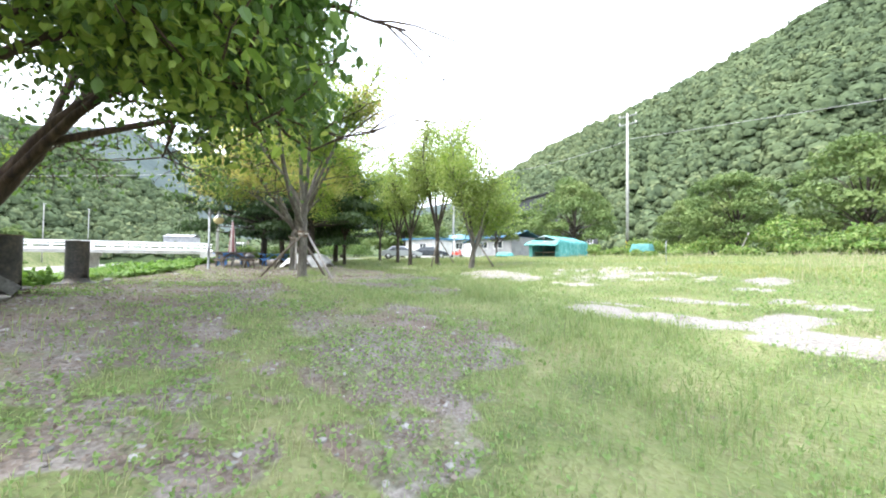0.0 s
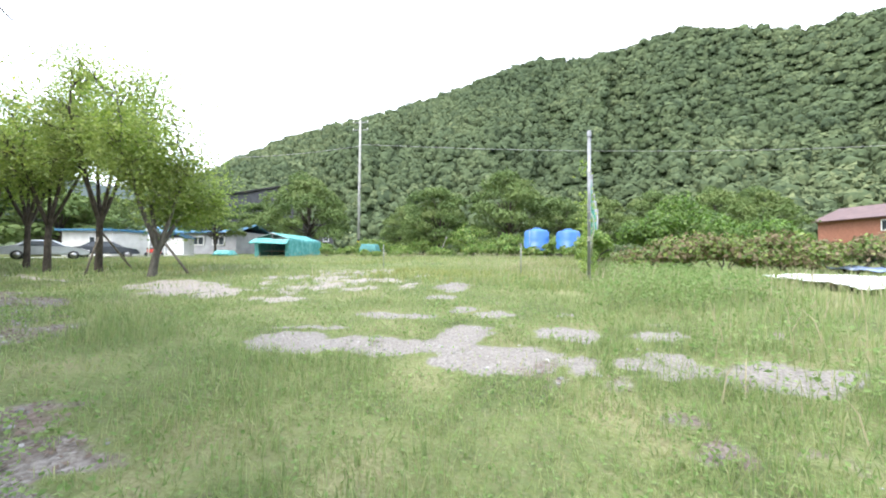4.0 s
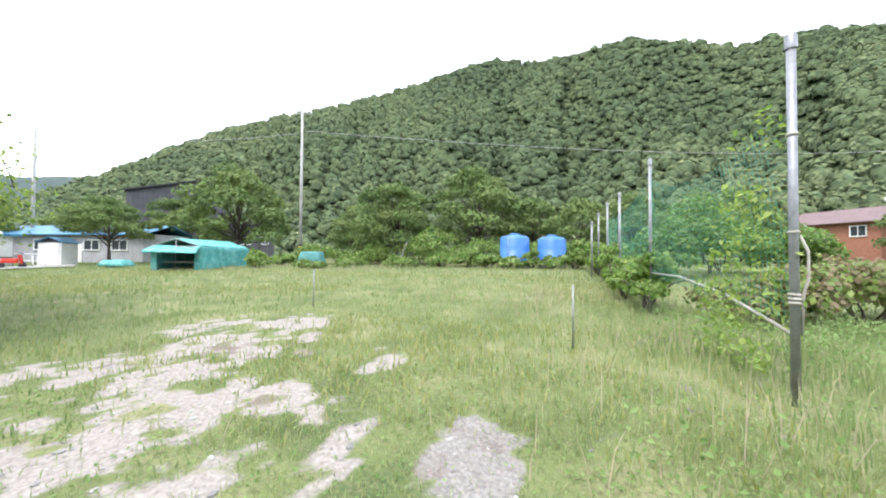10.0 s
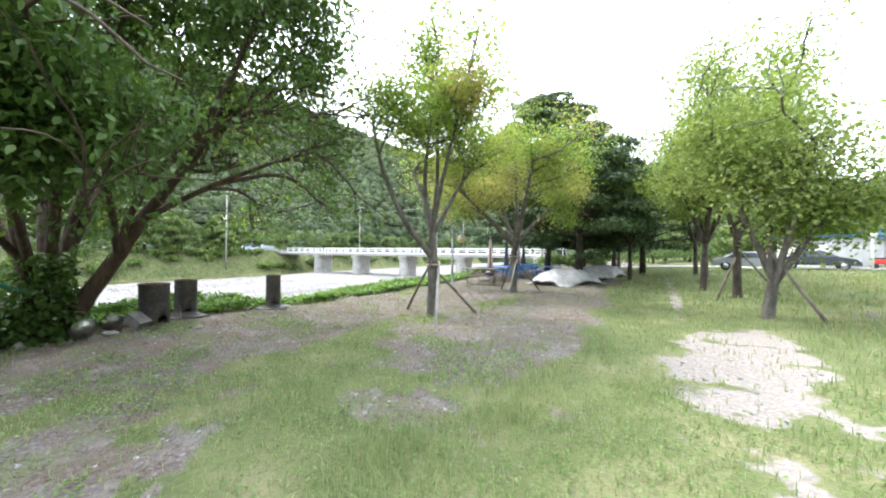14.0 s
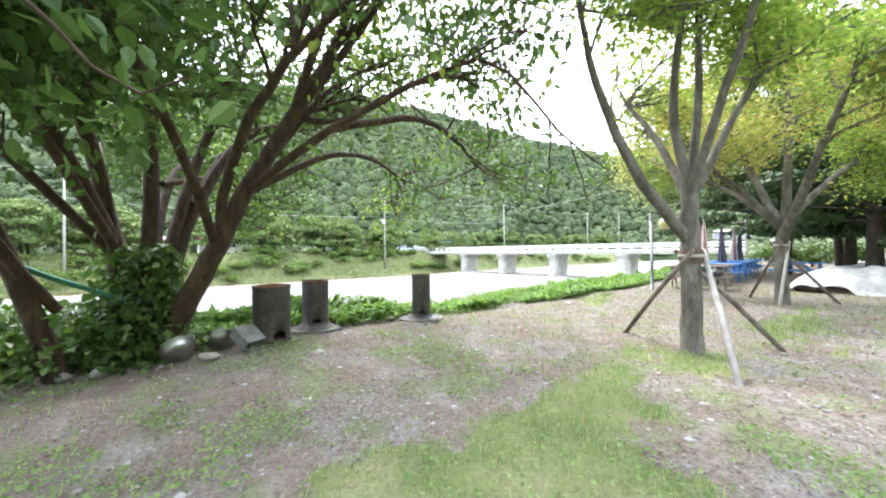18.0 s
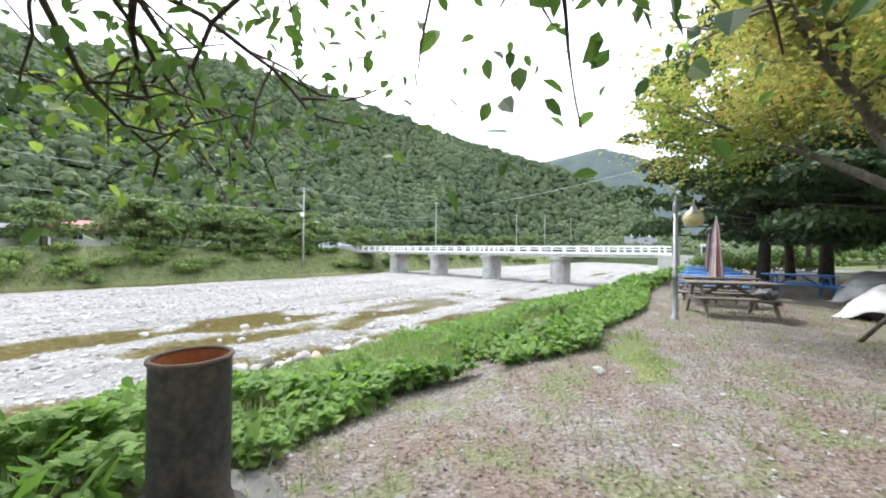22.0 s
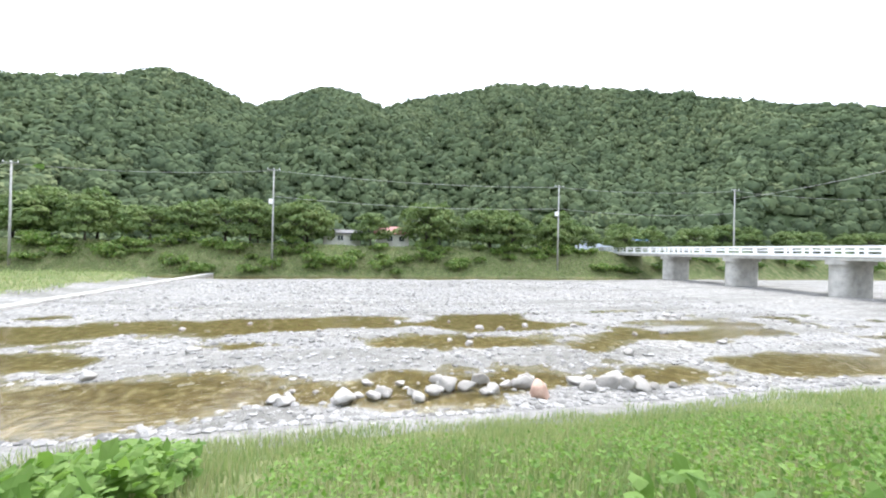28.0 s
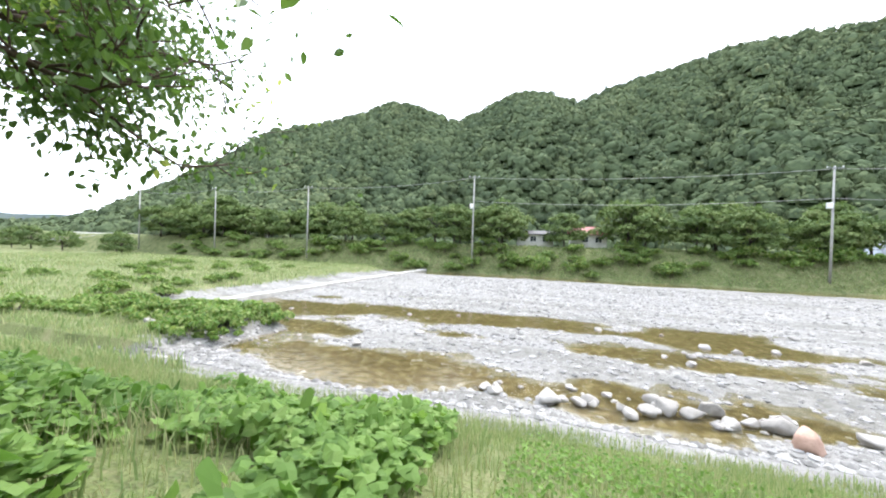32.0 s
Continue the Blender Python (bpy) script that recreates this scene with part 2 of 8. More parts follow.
def land(x, y):
    """Height of the ground."""
    x, y = np.asarray(x, float), np.asarray(y, float)
    top = 0.04 + 0.42 * sstep(4.5, 12, y) + 0.55 * sstep(11, 30, y) + 0.9 * sstep(30, 60, y) + 0.06 * FN(x / 3, y / 3, 3) + 0.035 * FM(x * 0.9, y * 0.9, 3)
    top = top - 0.62 * np.exp(-((x - 1.4) ** 2 + (y - 1.6) ** 2) / 22) - 0.25 * np.exp(-((x + 11.5) ** 2 + (y + 5.0) ** 2) / 4)
    edge = BANK_TOP + 0.35 * FN(x / 4, 7.7 + 0 * x, 2)
    t = np.clip((edge - y) / (edge - BANK_FOOT - 0.6 * FN(x / 5, 3.3 + 0 * x, 3)), 0, 1)
    drop = 3.25 * (0.35 * t + 0.65 * t * t * (3 - 2 * t)) + 0.1 * np.sin(3.14 * t) * FN(x / 1.3, y / 1.3, 3)
    near = top - drop
    sway = FN(x / 7, y * 0.2, 2)
    bed = -3.31 + 0.09 * FN(x / 6, y / 1.6, 3) + 0.11 * FM(x / 2.5, y / 1.2, 3) + 0.05 * FN(x * 1.1, y * 1.1, 2)
    gap = np.clip(0.85 + 1.7 * FM(x / 5.0, y / 4.0, 2), 0, 1.25)
    bed = bed - gap * 0.24 * np.exp(-(((y + 17.0 + 0.8 * sway) / 1.15) ** 2)) * (1 - sstep(-4, 0, x)) - 0.26 * np.exp(-(((x + 4.5) / 5) ** 2 + ((y + 17.2) / 1.5) ** 2))
    bed = bed - gap * (0.22 * np.exp(-(((y + 21.3 + 2.6 * sway) / 1.4) ** 2)) + 0.2 * np.exp(-(((y + 26.5 + 3.4 * sway) / 2.1) ** 2)) + 0.14 * np.exp(-(((y + 34 + 5 * sway) / 0.9) ** 2)))
    bed = bed + 0.1 * sstep(-28, -34, y) - 0.4 * sstep(-57, -61, y) + 0.16 * sstep(-46, -60, x)
    isle = sstep(13.5, 17, x + 2 * FN(x / 6, y / 6, 2)) * (1 - sstep(-58, -63, y))
    bed = bed + isle * (0.75 + 0.15 * FN(x / 4, y / 4, 3))
    # the near bank bulges out to the island upstream of the pool
    bulge = sstep(-1.0, 3.4, x + 0.8 * FN(x / 3, y / 3, 2)) * sstep(-23, -19.5, y)
    bed = np.maximum(bed, -2.8 * bulge + -4.2 * (1 - bulge))
    far = -3.6 + 5.2 * sstep(FAR_FOOT, FAR_FOOT - 7, y) + 0.2 * FN(x / 4, y / 4, 3)
    z = np.where(y > edge - (edge - BANK_FOOT) * 1.001, near, bed)
    z = np.where(t >= 1, np.maximum(bed, near - 2.0 * np.clip(BANK_FOOT - y, 0, 3)), near)
    return np.where(y < FAR_FOOT, np.maximum(far, np.where(y < FAR_FOOT - 1, -9, bed)), z)


def land1(x, y):
    return float(land(np.array([x]), np.array([y]))[0])


def blot(x, y, cx, cy, rx, ry, turn=0.0, rag=0.5):
    """1 inside a ragged ellipse, falling to 0 outside."""
    c, s = math.cos(turn), math.sin(turn)
    u, v = ((x - cx) * c + (y - cy) * s) / rx, (-(x - cx) * s + (y - cy) * c) / ry
    d = np.sqrt(u * u + v * v) + rag * FN(x * 0.9 + cx, y * 0.9 + cy, 4)
    return 1 - sstep(0.4, 1.45, d)


# sandy patches: centre, half-lengths, turn, how broken up they are
GREY_SAND = [(-2.85, 4.85, 0.55, 0.45, 0.5, 0.1), (-1.85, 5.3, 1.05, 0.32, 0.41, 0.05), (-1.0, 6.05, 0.34, 0.5, 0.3, 0.1), (-0.45, 5.5, 0.8, 0.4, 0.41, 0.05), (-2.4, 6.55, 0.8, 0.15, 0.33, 0.3), (-3.1, 5.5, 0.5, 0.12, 0.6, 0.2), (0.17, 6.6, 0.48, 0.25, 0.37, 0.2), (0.5, 5.7, 0.2, 0.22, 0.3, 0.3),
             (1.35, 6.0, 0.5, 0.36, 0.45, 0.35), (2.3, 6.15, 0.6, 0.35, 0.45, 0.35), (1.22, 6.84, 0.3, 0.2, 0.35, 0.3), (-2.5, 8.95, 0.38, 0.6, 0.4, 0.2), (-1.0, 7.06, 0.3, 0.15, 0.2, 0.3), (-1.55, 7.24, 0.18, 0.17, 0.3, 0.3), (0.0, 7.56, 0.14, 0.13, 0.3, 0.3), (-2.3, 7.9, 0.3, 0.14, 0.4, 0.4)]
PALE_SAND = [(-9.0, 6.8, 2.6, 0.9, -0.19, 0.3), (-5.1, 8.35, 1.45, 1.15, 0.5, 0.72), (-6.5, 8.95, 1.2, 0.9, 0.4, 0.75), (-7.7, 9.2, 1.0, 0.6, 0.3, 0.8), (-6.6, 11.7, 0.65, 1.7, 0.39, 0.75), (-7.1, 10.7, 0.6, 1.4, 0.27, 0.75), (-4.3, 10.7, 0.35, 0.5, 0.3, 0.7), (-5.85, 7.5, 0.5, 0.5, 0.27, 0.5), (-3.6, 8.5, 0.25, 0.35, 0.2, 0.6), (-5.05, 6.6, 0.3, 0.35, 0.0, 0.4),
             (-5.65, 6.35, 0.22, 0.32, 0.0, 0.4), (-4.9, 6.8, 0.16, 0.15, 0.0, 0.3), (-8.4, 11.6, 0.5, 0.9, 0.3, 0.8), (-21.0, 6.9, 9.5, 0.13, -0.045, 0.5)]


def patches(x, y, table):
    x, y = np.asarray(x, float), np.asarray(y, float)
    x, y = x + 0.16 * FM(x * 1.7, y * 1.7, 3), y + 0.13 * FN(x * 1.9, y * 1.9, 3)
    v = np.zeros(np.shape(x))
    fine, speck = FN(x * 1.5 + 9, y * 1.5, 4), FM(x * 4.2, y * 4.2 + 5, 3)
    for cx, cy, rx, ry, turn, broken in table:
        c, s = math.cos(turn), math.sin(turn)
        u, w_ = ((x - cx) * c + (y - cy) * s) / rx, (-(x - cx) * s + (y - cy) * c) / ry
        d = np.sqrt(u * u + w_ * w_)
        v = np.maximum(v, (1 - sstep(0.7, 1.35, d)) * (1 - 0.66 * broken) + (1 - sstep(1.1, 1.6, d)) * ((0.25 + 0.85 * broken) * fine + (0.3 + 0.9 * broken) * speck))
    return np.clip(sstep(0.26, 0.74, v), 0, 1)


def pale(x, y):
    return patches(x, y, PALE_SAND)


def sandy(x, y):
    return np.maximum(patches(x, y, GREY_SAND), pale(x, y))


# tufts of grass left standing on the bare ground
TUFTS = [(-8.0, 0.85, 2.0, 0.42, 0.12, 0.75), (-9.9, 1.3, 0.9, 0.45, 0.3, 0.75), (-13.4, 1.75, 2.4, 0.55, 0.05, 0.8), (-5.6, 1.7, 1.3, 0.8, 0.3, 0.5), (-4.6, 2.5, 1.2, 0.6, 0.4, 0.45), (-3.0, 0.2, 1.0, 0.5, 0.2, 0.4), (-14.3, -2.3, 1.2, 0.45, 0.15, 0.7), (-9.2, 2.9, 1.2, 0.25, 0.2, 0.4), (-7.3, 1.6, 0.9, 0.4, 0.4, 0.5)]


def barren(x, y):
    """Trodden, leaf-strewn ground: the track and the floor under the trees."""
    x, y = np.asarray(x, float), np.asarray(y, float)
    edge = np.interp(x, [-45, -22, -10, -7, -4.5, -2.0, 0.3, 1.2], [4.9, 4.5, 4.7, 4.5, 3.5, 2.4, 0.6, -1.2])
    rag = FM(x * 0.9, y * 0.9, 3)
    v = sstep(-0.25, 0.35, edge - y + 0.45 * rag) * (1 - sstep(0.3, 1.4, x + 0.3 * rag))
    worn = np.maximum(sstep(-5.6, -7.6, x), sstep(-0.2, -1.3, y + 0.1 * x) * sstep(-1.5, -4.0, x))
    worn = np.maximum(worn, blot(x, y, -2.6, 1.45, 0.9, 0.75, 0.4, 0.4))
    v = v * (0.43 + 0.57 * worn)
    for cx, cy, rx, ry, turn, much in TUFTS:
        v = v - much * blot(x, y, cx, cy, rx, ry, turn, 0.45)
    v = v + sstep(-0.3, 0.1, v) * (0.75 * FM(x * 1.5, y * 1.5, 4) + 0.4 * FN(x * 6, y * 6, 2))
    return sstep(0.22, 0.62, v) * sstep(-5.0, -4.2, y)


def river_mask(x, y):
    isle = sstep(13.5, 17, x + 2 * FN(x / 6, y / 6, 2)) * (1 - sstep(-58, -63, y))
    return sstep(-2.62, -2.95, land(x, y)) * (1 - isle) * (1 - sstep(2, 6, x) * sstep(-22.5, -19, y)) * sstep(FAR_FOOT - 0.2, FAR_FOOT + 1.0, y)


def spread(a, b, step, far, grow=1.16):
    """Grid lines, even between a and b and ever wider out to far."""
    mid = list(np.arange(a, b + step / 2, step))
    lo, hi, s = [a], [b], step
    while hi[-1] < far:
        s *= grow
        lo.append(lo[-1] - s)
        hi.append(hi[-1] + s)
    return np.array(lo[:0:-1] + mid + hi[1:])


gx, gy = spread(-27, 8, 0.14, 1500), spread(-16, 15, 0.14, 1500)
# extra lines where the river lies
gy = np.unique(np.concatenate([gy, np.arange(-70, -16, 0.45)]).round(4))
gx = np.unique(np.concatenate([gx, np.arange(-75, 40, 0.9)]).round(4))
GX, GY = np.meshgrid(gx, gy, indexing="ij")
gv = np.stack([GX, GY, land(GX, GY)], -1).reshape(-1, 3)
ii, jj = np.meshgrid(np.arange(len(gx) - 1), np.arange(len(gy) - 1), indexing="ij")
w = len(gy)
gf = np.stack([ii * w + jj, (ii + 1) * w + jj, (ii + 1) * w + jj + 1, ii * w + jj + 1], -1).reshape(-1, 4)

# ---- materials ----
GRASS = material("grass_blade", [(0.1, 0.156, 0.06), (0.155, 0.22, 0.084), (0.222, 0.28, 0.113), (0.276, 0.293, 0.143), (0.345, 0.325, 0.195)], 0.35, 0.6, per="island", translucent=0.3, spec=0.25)
GRASS_DRY = material("yellowing_grass", [(0.15, 0.19, 0.06), (0.22, 0.25, 0.085), (0.3, 0.3, 0.12), (0.37, 0.33, 0.17)], 0.35, 0.6, per="island", translucent=0.3, spec=0.2)
SEEDS = material("seed_grass", [(0.17, 0.21, 0.09), (0.28, 0.28, 0.15), (0.37, 0.33, 0.22), (0.42, 0.34, 0.26)], 0.5, 0.7, per="island", translucent=0.3, spec=0.2)
LEAF_DARK = material("leaf_dark", [(0.036, 0.07, 0.018), (0.06, 0.112, 0.026), (0.09, 0.152, 0.036), (0.125, 0.187, 0.062)], 0.8, 0.5, per="island", translucent=0.34, spec=0.35)
LEAF_MAPLE = material("leaf_maple", [(0.085, 0.15, 0.035), (0.15, 0.225, 0.05), (0.225, 0.295, 0.07), (0.31, 0.335, 0.09)], 0.8, 0.55, per="island", translucent=0.5, spec=0.3)
LEAF_GOLD = material("leaf_gold", [(0.2, 0.245, 0.07), (0.28, 0.3, 0.09), (0.35, 0.33, 0.11), (0.42, 0.24, 0.09)], 0.8, 0.55, per="island", translucent=0.42, spec=0.3)
LEAF_PALE = material("leaf_pale", [(0.09, 0.14, 0.04), (0.16, 0.22, 0.06), (0.24, 0.3, 0.09), (0.34, 0.36, 0.14)], 0.8, 0.55, per="island", translucent=0.35, spec=0.3)
LEAF_PINE = material("leaf_evergreen", [(0.026, 0.05, 0.02), (0.046, 0.08, 0.028), (0.075, 0.115, 0.04)], 0.8, 0.55, per="tint", translucent=0.2, spec=0.3)
LEAF_SHRUB = material("leaf_shrub", [(0.05, 0.09, 0.025), (0.09, 0.15, 0.035), (0.15, 0.21, 0.06), (0.22, 0.26, 0.09)], 0.4, 0.55, per="island", translucent=0.3, spec=0.3)
LEAF_VINE = material("leaf_vine", [(0.062, 0.125, 0.03), (0.105, 0.19, 0.042), (0.155, 0.255, 0.062), (0.225, 0.32, 0.105)], 0.6, 0.6, per="island", translucent=0.38, spec=0.2)
LEAF_WEED = material("leaf_weed", [(0.09, 0.155, 0.05), (0.145, 0.225, 0.075), (0.2, 0.275, 0.105), (0.25, 0.305, 0.14)], 0.6, 0.65, per="island", translucent=0.4, spec=0.2)
LEAF_BROWN = material("leaf_brown", [(0.1, 0.095, 0.045), (0.16, 0.13, 0.075), (0.21, 0.16, 0.1), (0.14, 0.15, 0.06)], 0.6, 0.7, per="island", translucent=0.25, spec=0.2)
LEAF_YELLOW = material("leaf_lime", [(0.13, 0.21, 0.05), (0.2, 0.28, 0.07), (0.3, 0.34, 0.1)], 0.6, 0.5, per="island", translucent=0.4, spec=0.3)
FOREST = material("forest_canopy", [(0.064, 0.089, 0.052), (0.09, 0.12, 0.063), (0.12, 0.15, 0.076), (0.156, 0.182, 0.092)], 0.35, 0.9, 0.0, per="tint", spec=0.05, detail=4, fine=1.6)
UNDERSTORY_SHADE = material("understory_shade", [(0.04, 0.058, 0.028), (0.056, 0.078, 0.036)], 0.2, 0.95, 0.3, fine=1.5, dist=0.5, spec=0.02)
# haze of distance is mixed into this bluish green
FAR_RANGE_HAZE = material("distant_hill_haze_tint", [(0.052, 0.07, 0.07), (0.066, 0.084, 0.08), (0.08, 0.098, 0.088)], 0.02, 0.95, 0.5, fine=0.12, dist=4.0, spec=0.02)
LEAF_FAR = material("leaf_far_bank", [(0.07, 0.11, 0.04), (0.105, 0.155, 0.052), (0.145, 0.195, 0.068), (0.19, 0.225, 0.09)], 0.25, 0.7, per="tint", translucent=0.2, spec=0.15)
CROWN_INNER_SHADE = material("crown_inner_shade", [(0.06, 0.083, 0.048), (0.08, 0.107, 0.058), (0.1, 0.13, 0.067)], 0.1, 0.95, 0.3, fine=1.5, dist=0.5, spec=0.03)
BARK_BROWN = material("bark_brown", [(0.028, 0.018, 0.012), (0.056, 0.034, 0.021), (0.09, 0.057, 0.037)], 9, 0.9, 0.8, fine=40, stretch=(1, 1, 0.25))
BARK_GREY = material("bark_grey", [(0.06, 0.053, 0.044), (0.11, 0.098, 0.082), (0.175, 0.16, 0.137)], 8, 0.9, 0.7, fine=45, stretch=(1, 1, 0.3))
BARK_DARK = material("bark_dark", [(0.03, 0.023, 0.018), (0.06, 0.047, 0.038), (0.1, 0.08, 0.065)], 9, 0.95, 0.8, fine=40, stretch=(1, 1, 0.3))
WOOD_GREY = material("weathered_wood", [(0.09, 0.07, 0.055), (0.16, 0.13, 0.105), (0.24, 0.2, 0.165)], 3, 0.85, 0.4, fine=60, stretch=(1, 12, 12))
WOOD_STAKE = material("stake_wood", [(0.075, 0.062, 0.05), (0.15, 0.125, 0.1), (0.22, 0.19, 0.155)], 6, 0.9, 0.5, fine=50)
WOOD_PALE = material("pale_stake", [(0.28, 0.25, 0.23), (0.42, 0.39, 0.37)], 6, 0.85, 0.4, fine=50)
PAINT_BLUE = material("blue_paint", [(0.03, 0.13, 0.36), (0.05, 0.19, 0.47), (0.09, 0.26, 0.55)], 5, 0.5, 0.15, fine=30, per="object")
CONCRETE = material("concrete", [(0.3, 0.29, 0.27), (0.4, 0.39, 0.36), (0.48, 0.46, 0.43)], 1.2, 0.9, 0.3, fine=12)
CONCRETE_POLE = material("pole_concrete", [(0.3, 0.295, 0.28), (0.41, 0.4, 0.385)], 2, 0.85, 0.2, fine=20)
WHITE_PAINT = material("white_paint", [(0.66, 0.66, 0.65), (0.8, 0.8, 0.79)], 2, 0.55, 0.1, fine=15)
STEEL = material("galvanised_steel", [(0.2, 0.205, 0.215), (0.3, 0.305, 0.32)], 7, 0.45, 0.15, metal=0.6, fine=30)
STEEL_BRIGHT = material("stainless_steel", [(0.28, 0.28, 0.28), (0.42, 0.42, 0.41)], 9, 0.33, 0.2, metal=1.0)
RUST_DARK = material("sooty_steel", [(0.018, 0.017, 0.017), (0.042, 0.037, 0.034), (0.095, 0.075, 0.06)], 3, 0.6, 0.35, fine=24)
RUST_ORANGE = material("rust_lining", [(0.28, 0.085, 0.03), (0.45, 0.16, 0.06)], 5, 0.9, 0.3, fine=30)
RUST_BROWN = material("rusty_steel", [(0.05, 0.035, 0.028), (0.1, 0.065, 0.045), (0.16, 0.1, 0.06)], 3, 0.8, 0.3, fine=24)
TEAL = material("teal_canvas", [(0.04, 0.22, 0.21), (0.075, 0.3, 0.285), (0.17, 0.4, 0.38)], 2.5, 0.7, 0.3, fine=12)
TEAL_FADED = material("faded_teal_sheet", [(0.04, 0.16, 0.16), (0.09, 0.25, 0.24)], 4, 0.75, 0.4, fine=20)
TARP_GREY = material("grey_tarpaulin", [(0.38, 0.37, 0.37), (0.5, 0.49, 0.49), (0.6, 0.59, 0.58)], 3, 0.6, 0.4, fine=14)
TANK_BLUE = material("blue_plastic", [(0.025, 0.12, 0.38), (0.04, 0.17, 0.47)], 2, 0.4, 0.05, fine=9)
CLOTH_RED = material("red_cloth", [(0.26, 0.09, 0.1), (0.36, 0.14, 0.15)], 5, 0.8, 0.2)
CLOTH_WHITE = material("white_cloth", [(0.5, 0.46, 0.45), (0.66, 0.62, 0.6)], 5, 0.8, 0.2)
CLOTH_PURPLE = material("purple_cloth", [(0.06, 0.045, 0.075), (0.11, 0.085, 0.13)], 5, 0.8, 0.2)
BLACK = material("black_rubber", [(0.012, 0.012, 0.013), (0.03, 0.03, 0.032)], 6, 0.7, 0.2)
BAG = material("dark_bag", [(0.015, 0.015, 0.02), (0.05, 0.05, 0.06), (0.2, 0.2, 0.21)], 14, 0.5, 0.4)
ROOF_BLUE = material("blue_roof_sheet", [(0.03, 0.12, 0.22), (0.06, 0.2, 0.33)], 2, 0.5, 0.1, fine=10)
ROOF_RED = material("red_roof_tile", [(0.26, 0.09, 0.08), (0.36, 0.14, 0.12)], 3, 0.7, 0.3, fine=14)
ROOF_BROWN = material("brown_roof_sheet", [(0.1, 0.06, 0.06), (0.15, 0.09, 0.085)], 2, 0.6, 0.1, fine=14)
WALL_GREY = material("grey_cladding", [(0.28, 0.28, 0.3), (0.4, 0.4, 0.42)], 1.2, 0.7, 0.1, fine=14)
WALL_DARK = material("dark_cladding", [(0.05, 0.05, 0.058), (0.085, 0.085, 0.095)], 1.2, 0.6, 0.1, fine=14)
WALL_WHITE = material("off_white_render", [(0.55, 0.54, 0.52), (0.7, 0.69, 0.67)], 1.5, 0.85, 0.1, fine=14)
BRICK = material("red_brick", [(0.24, 0.1, 0.062), (0.32, 0.14, 0.09)], 6, 0.85, 0.2, fine=26)
GLASS_DARK = material("window_glass", [(0.03, 0.035, 0.04), (0.06, 0.07, 0.08)], 1, 0.08)
LAMP_GLASS = material("amber_lamp_glass", [(0.5, 0.4, 0.2), (0.62, 0.53, 0.32)], 5, 0.25, spec=0.6)
CAR_SILVER = material("silver_paint", [(0.5, 0.51, 0.53), (0.56, 0.57, 0.59)], 3, 0.25, metal=0.5)
CAR_DARK = material("dark_paint", [(0.03, 0.035, 0.045), (0.05, 0.055, 0.065)], 3, 0.2)
NET_GREEN = material("green_net", [(0.03, 0.17, 0.12), (0.06, 0.26, 0.19)], 8, 0.7)
NET_BLUE = material("blue_net", [(0.02, 0.09, 0.4), (0.05, 0.17, 0.55)], 8, 0.6)
ROPE = material("pale_rope", [(0.3, 0.28, 0.24), (0.42, 0.4, 0.36)], 12, 0.9, 0.3)
WIRE = material("grey_wire", [(0.22, 0.22, 0.22), (0.3, 0.3, 0.3)], 5, 0.6)
STONE = material("river_stone", [(0.2, 0.186, 0.168), (0.31, 0.292, 0.27), (0.43, 0.408, 0.385)], 2.5, 0.85, 0.4, fine=18, per="object")
STONE_RED = material("reddish_stone", [(0.38, 0.24, 0.18), (0.5, 0.34, 0.27)], 2.5, 0.85, 0.4, fine=18)
PEBBLE = material("pebbles", [(0.11, 0.105, 0.1), (0.2, 0.195, 0.185), (0.3, 0.29, 0.28), (0.42, 0.41, 0.4)], 3, 0.85, 0.2, per="island")
LITTER_LEAF = material("fallen_leaf", [(0.08, 0.055, 0.042), (0.14, 0.105, 0.083), (0.19, 0.152, 0.125), (0.24, 0.2, 0.172)], 3, 0.85, per="island", spec=0.2)
YELLOW_BAND = material("yellow_band", [(0.6, 0.42, 0.03), (0.7, 0.5, 0.05)], 5, 0.6)
SHEET_WHITE = material("white_sheet", [(0.6, 0.61, 0.63), (0.74, 0.75, 0.77)], 2, 0.5, 0.3, fine=8)
SHEET_BLUE = material("pale_blue_sheet", [(0.22, 0.3, 0.5), (0.34, 0.42, 0.6)], 2, 0.5, 0.3, fine=8)
RED_PLASTIC = material("red_plastic", [(0.5, 0.03, 0.02), (0.62, 0.06, 0.04)], 4, 0.4)


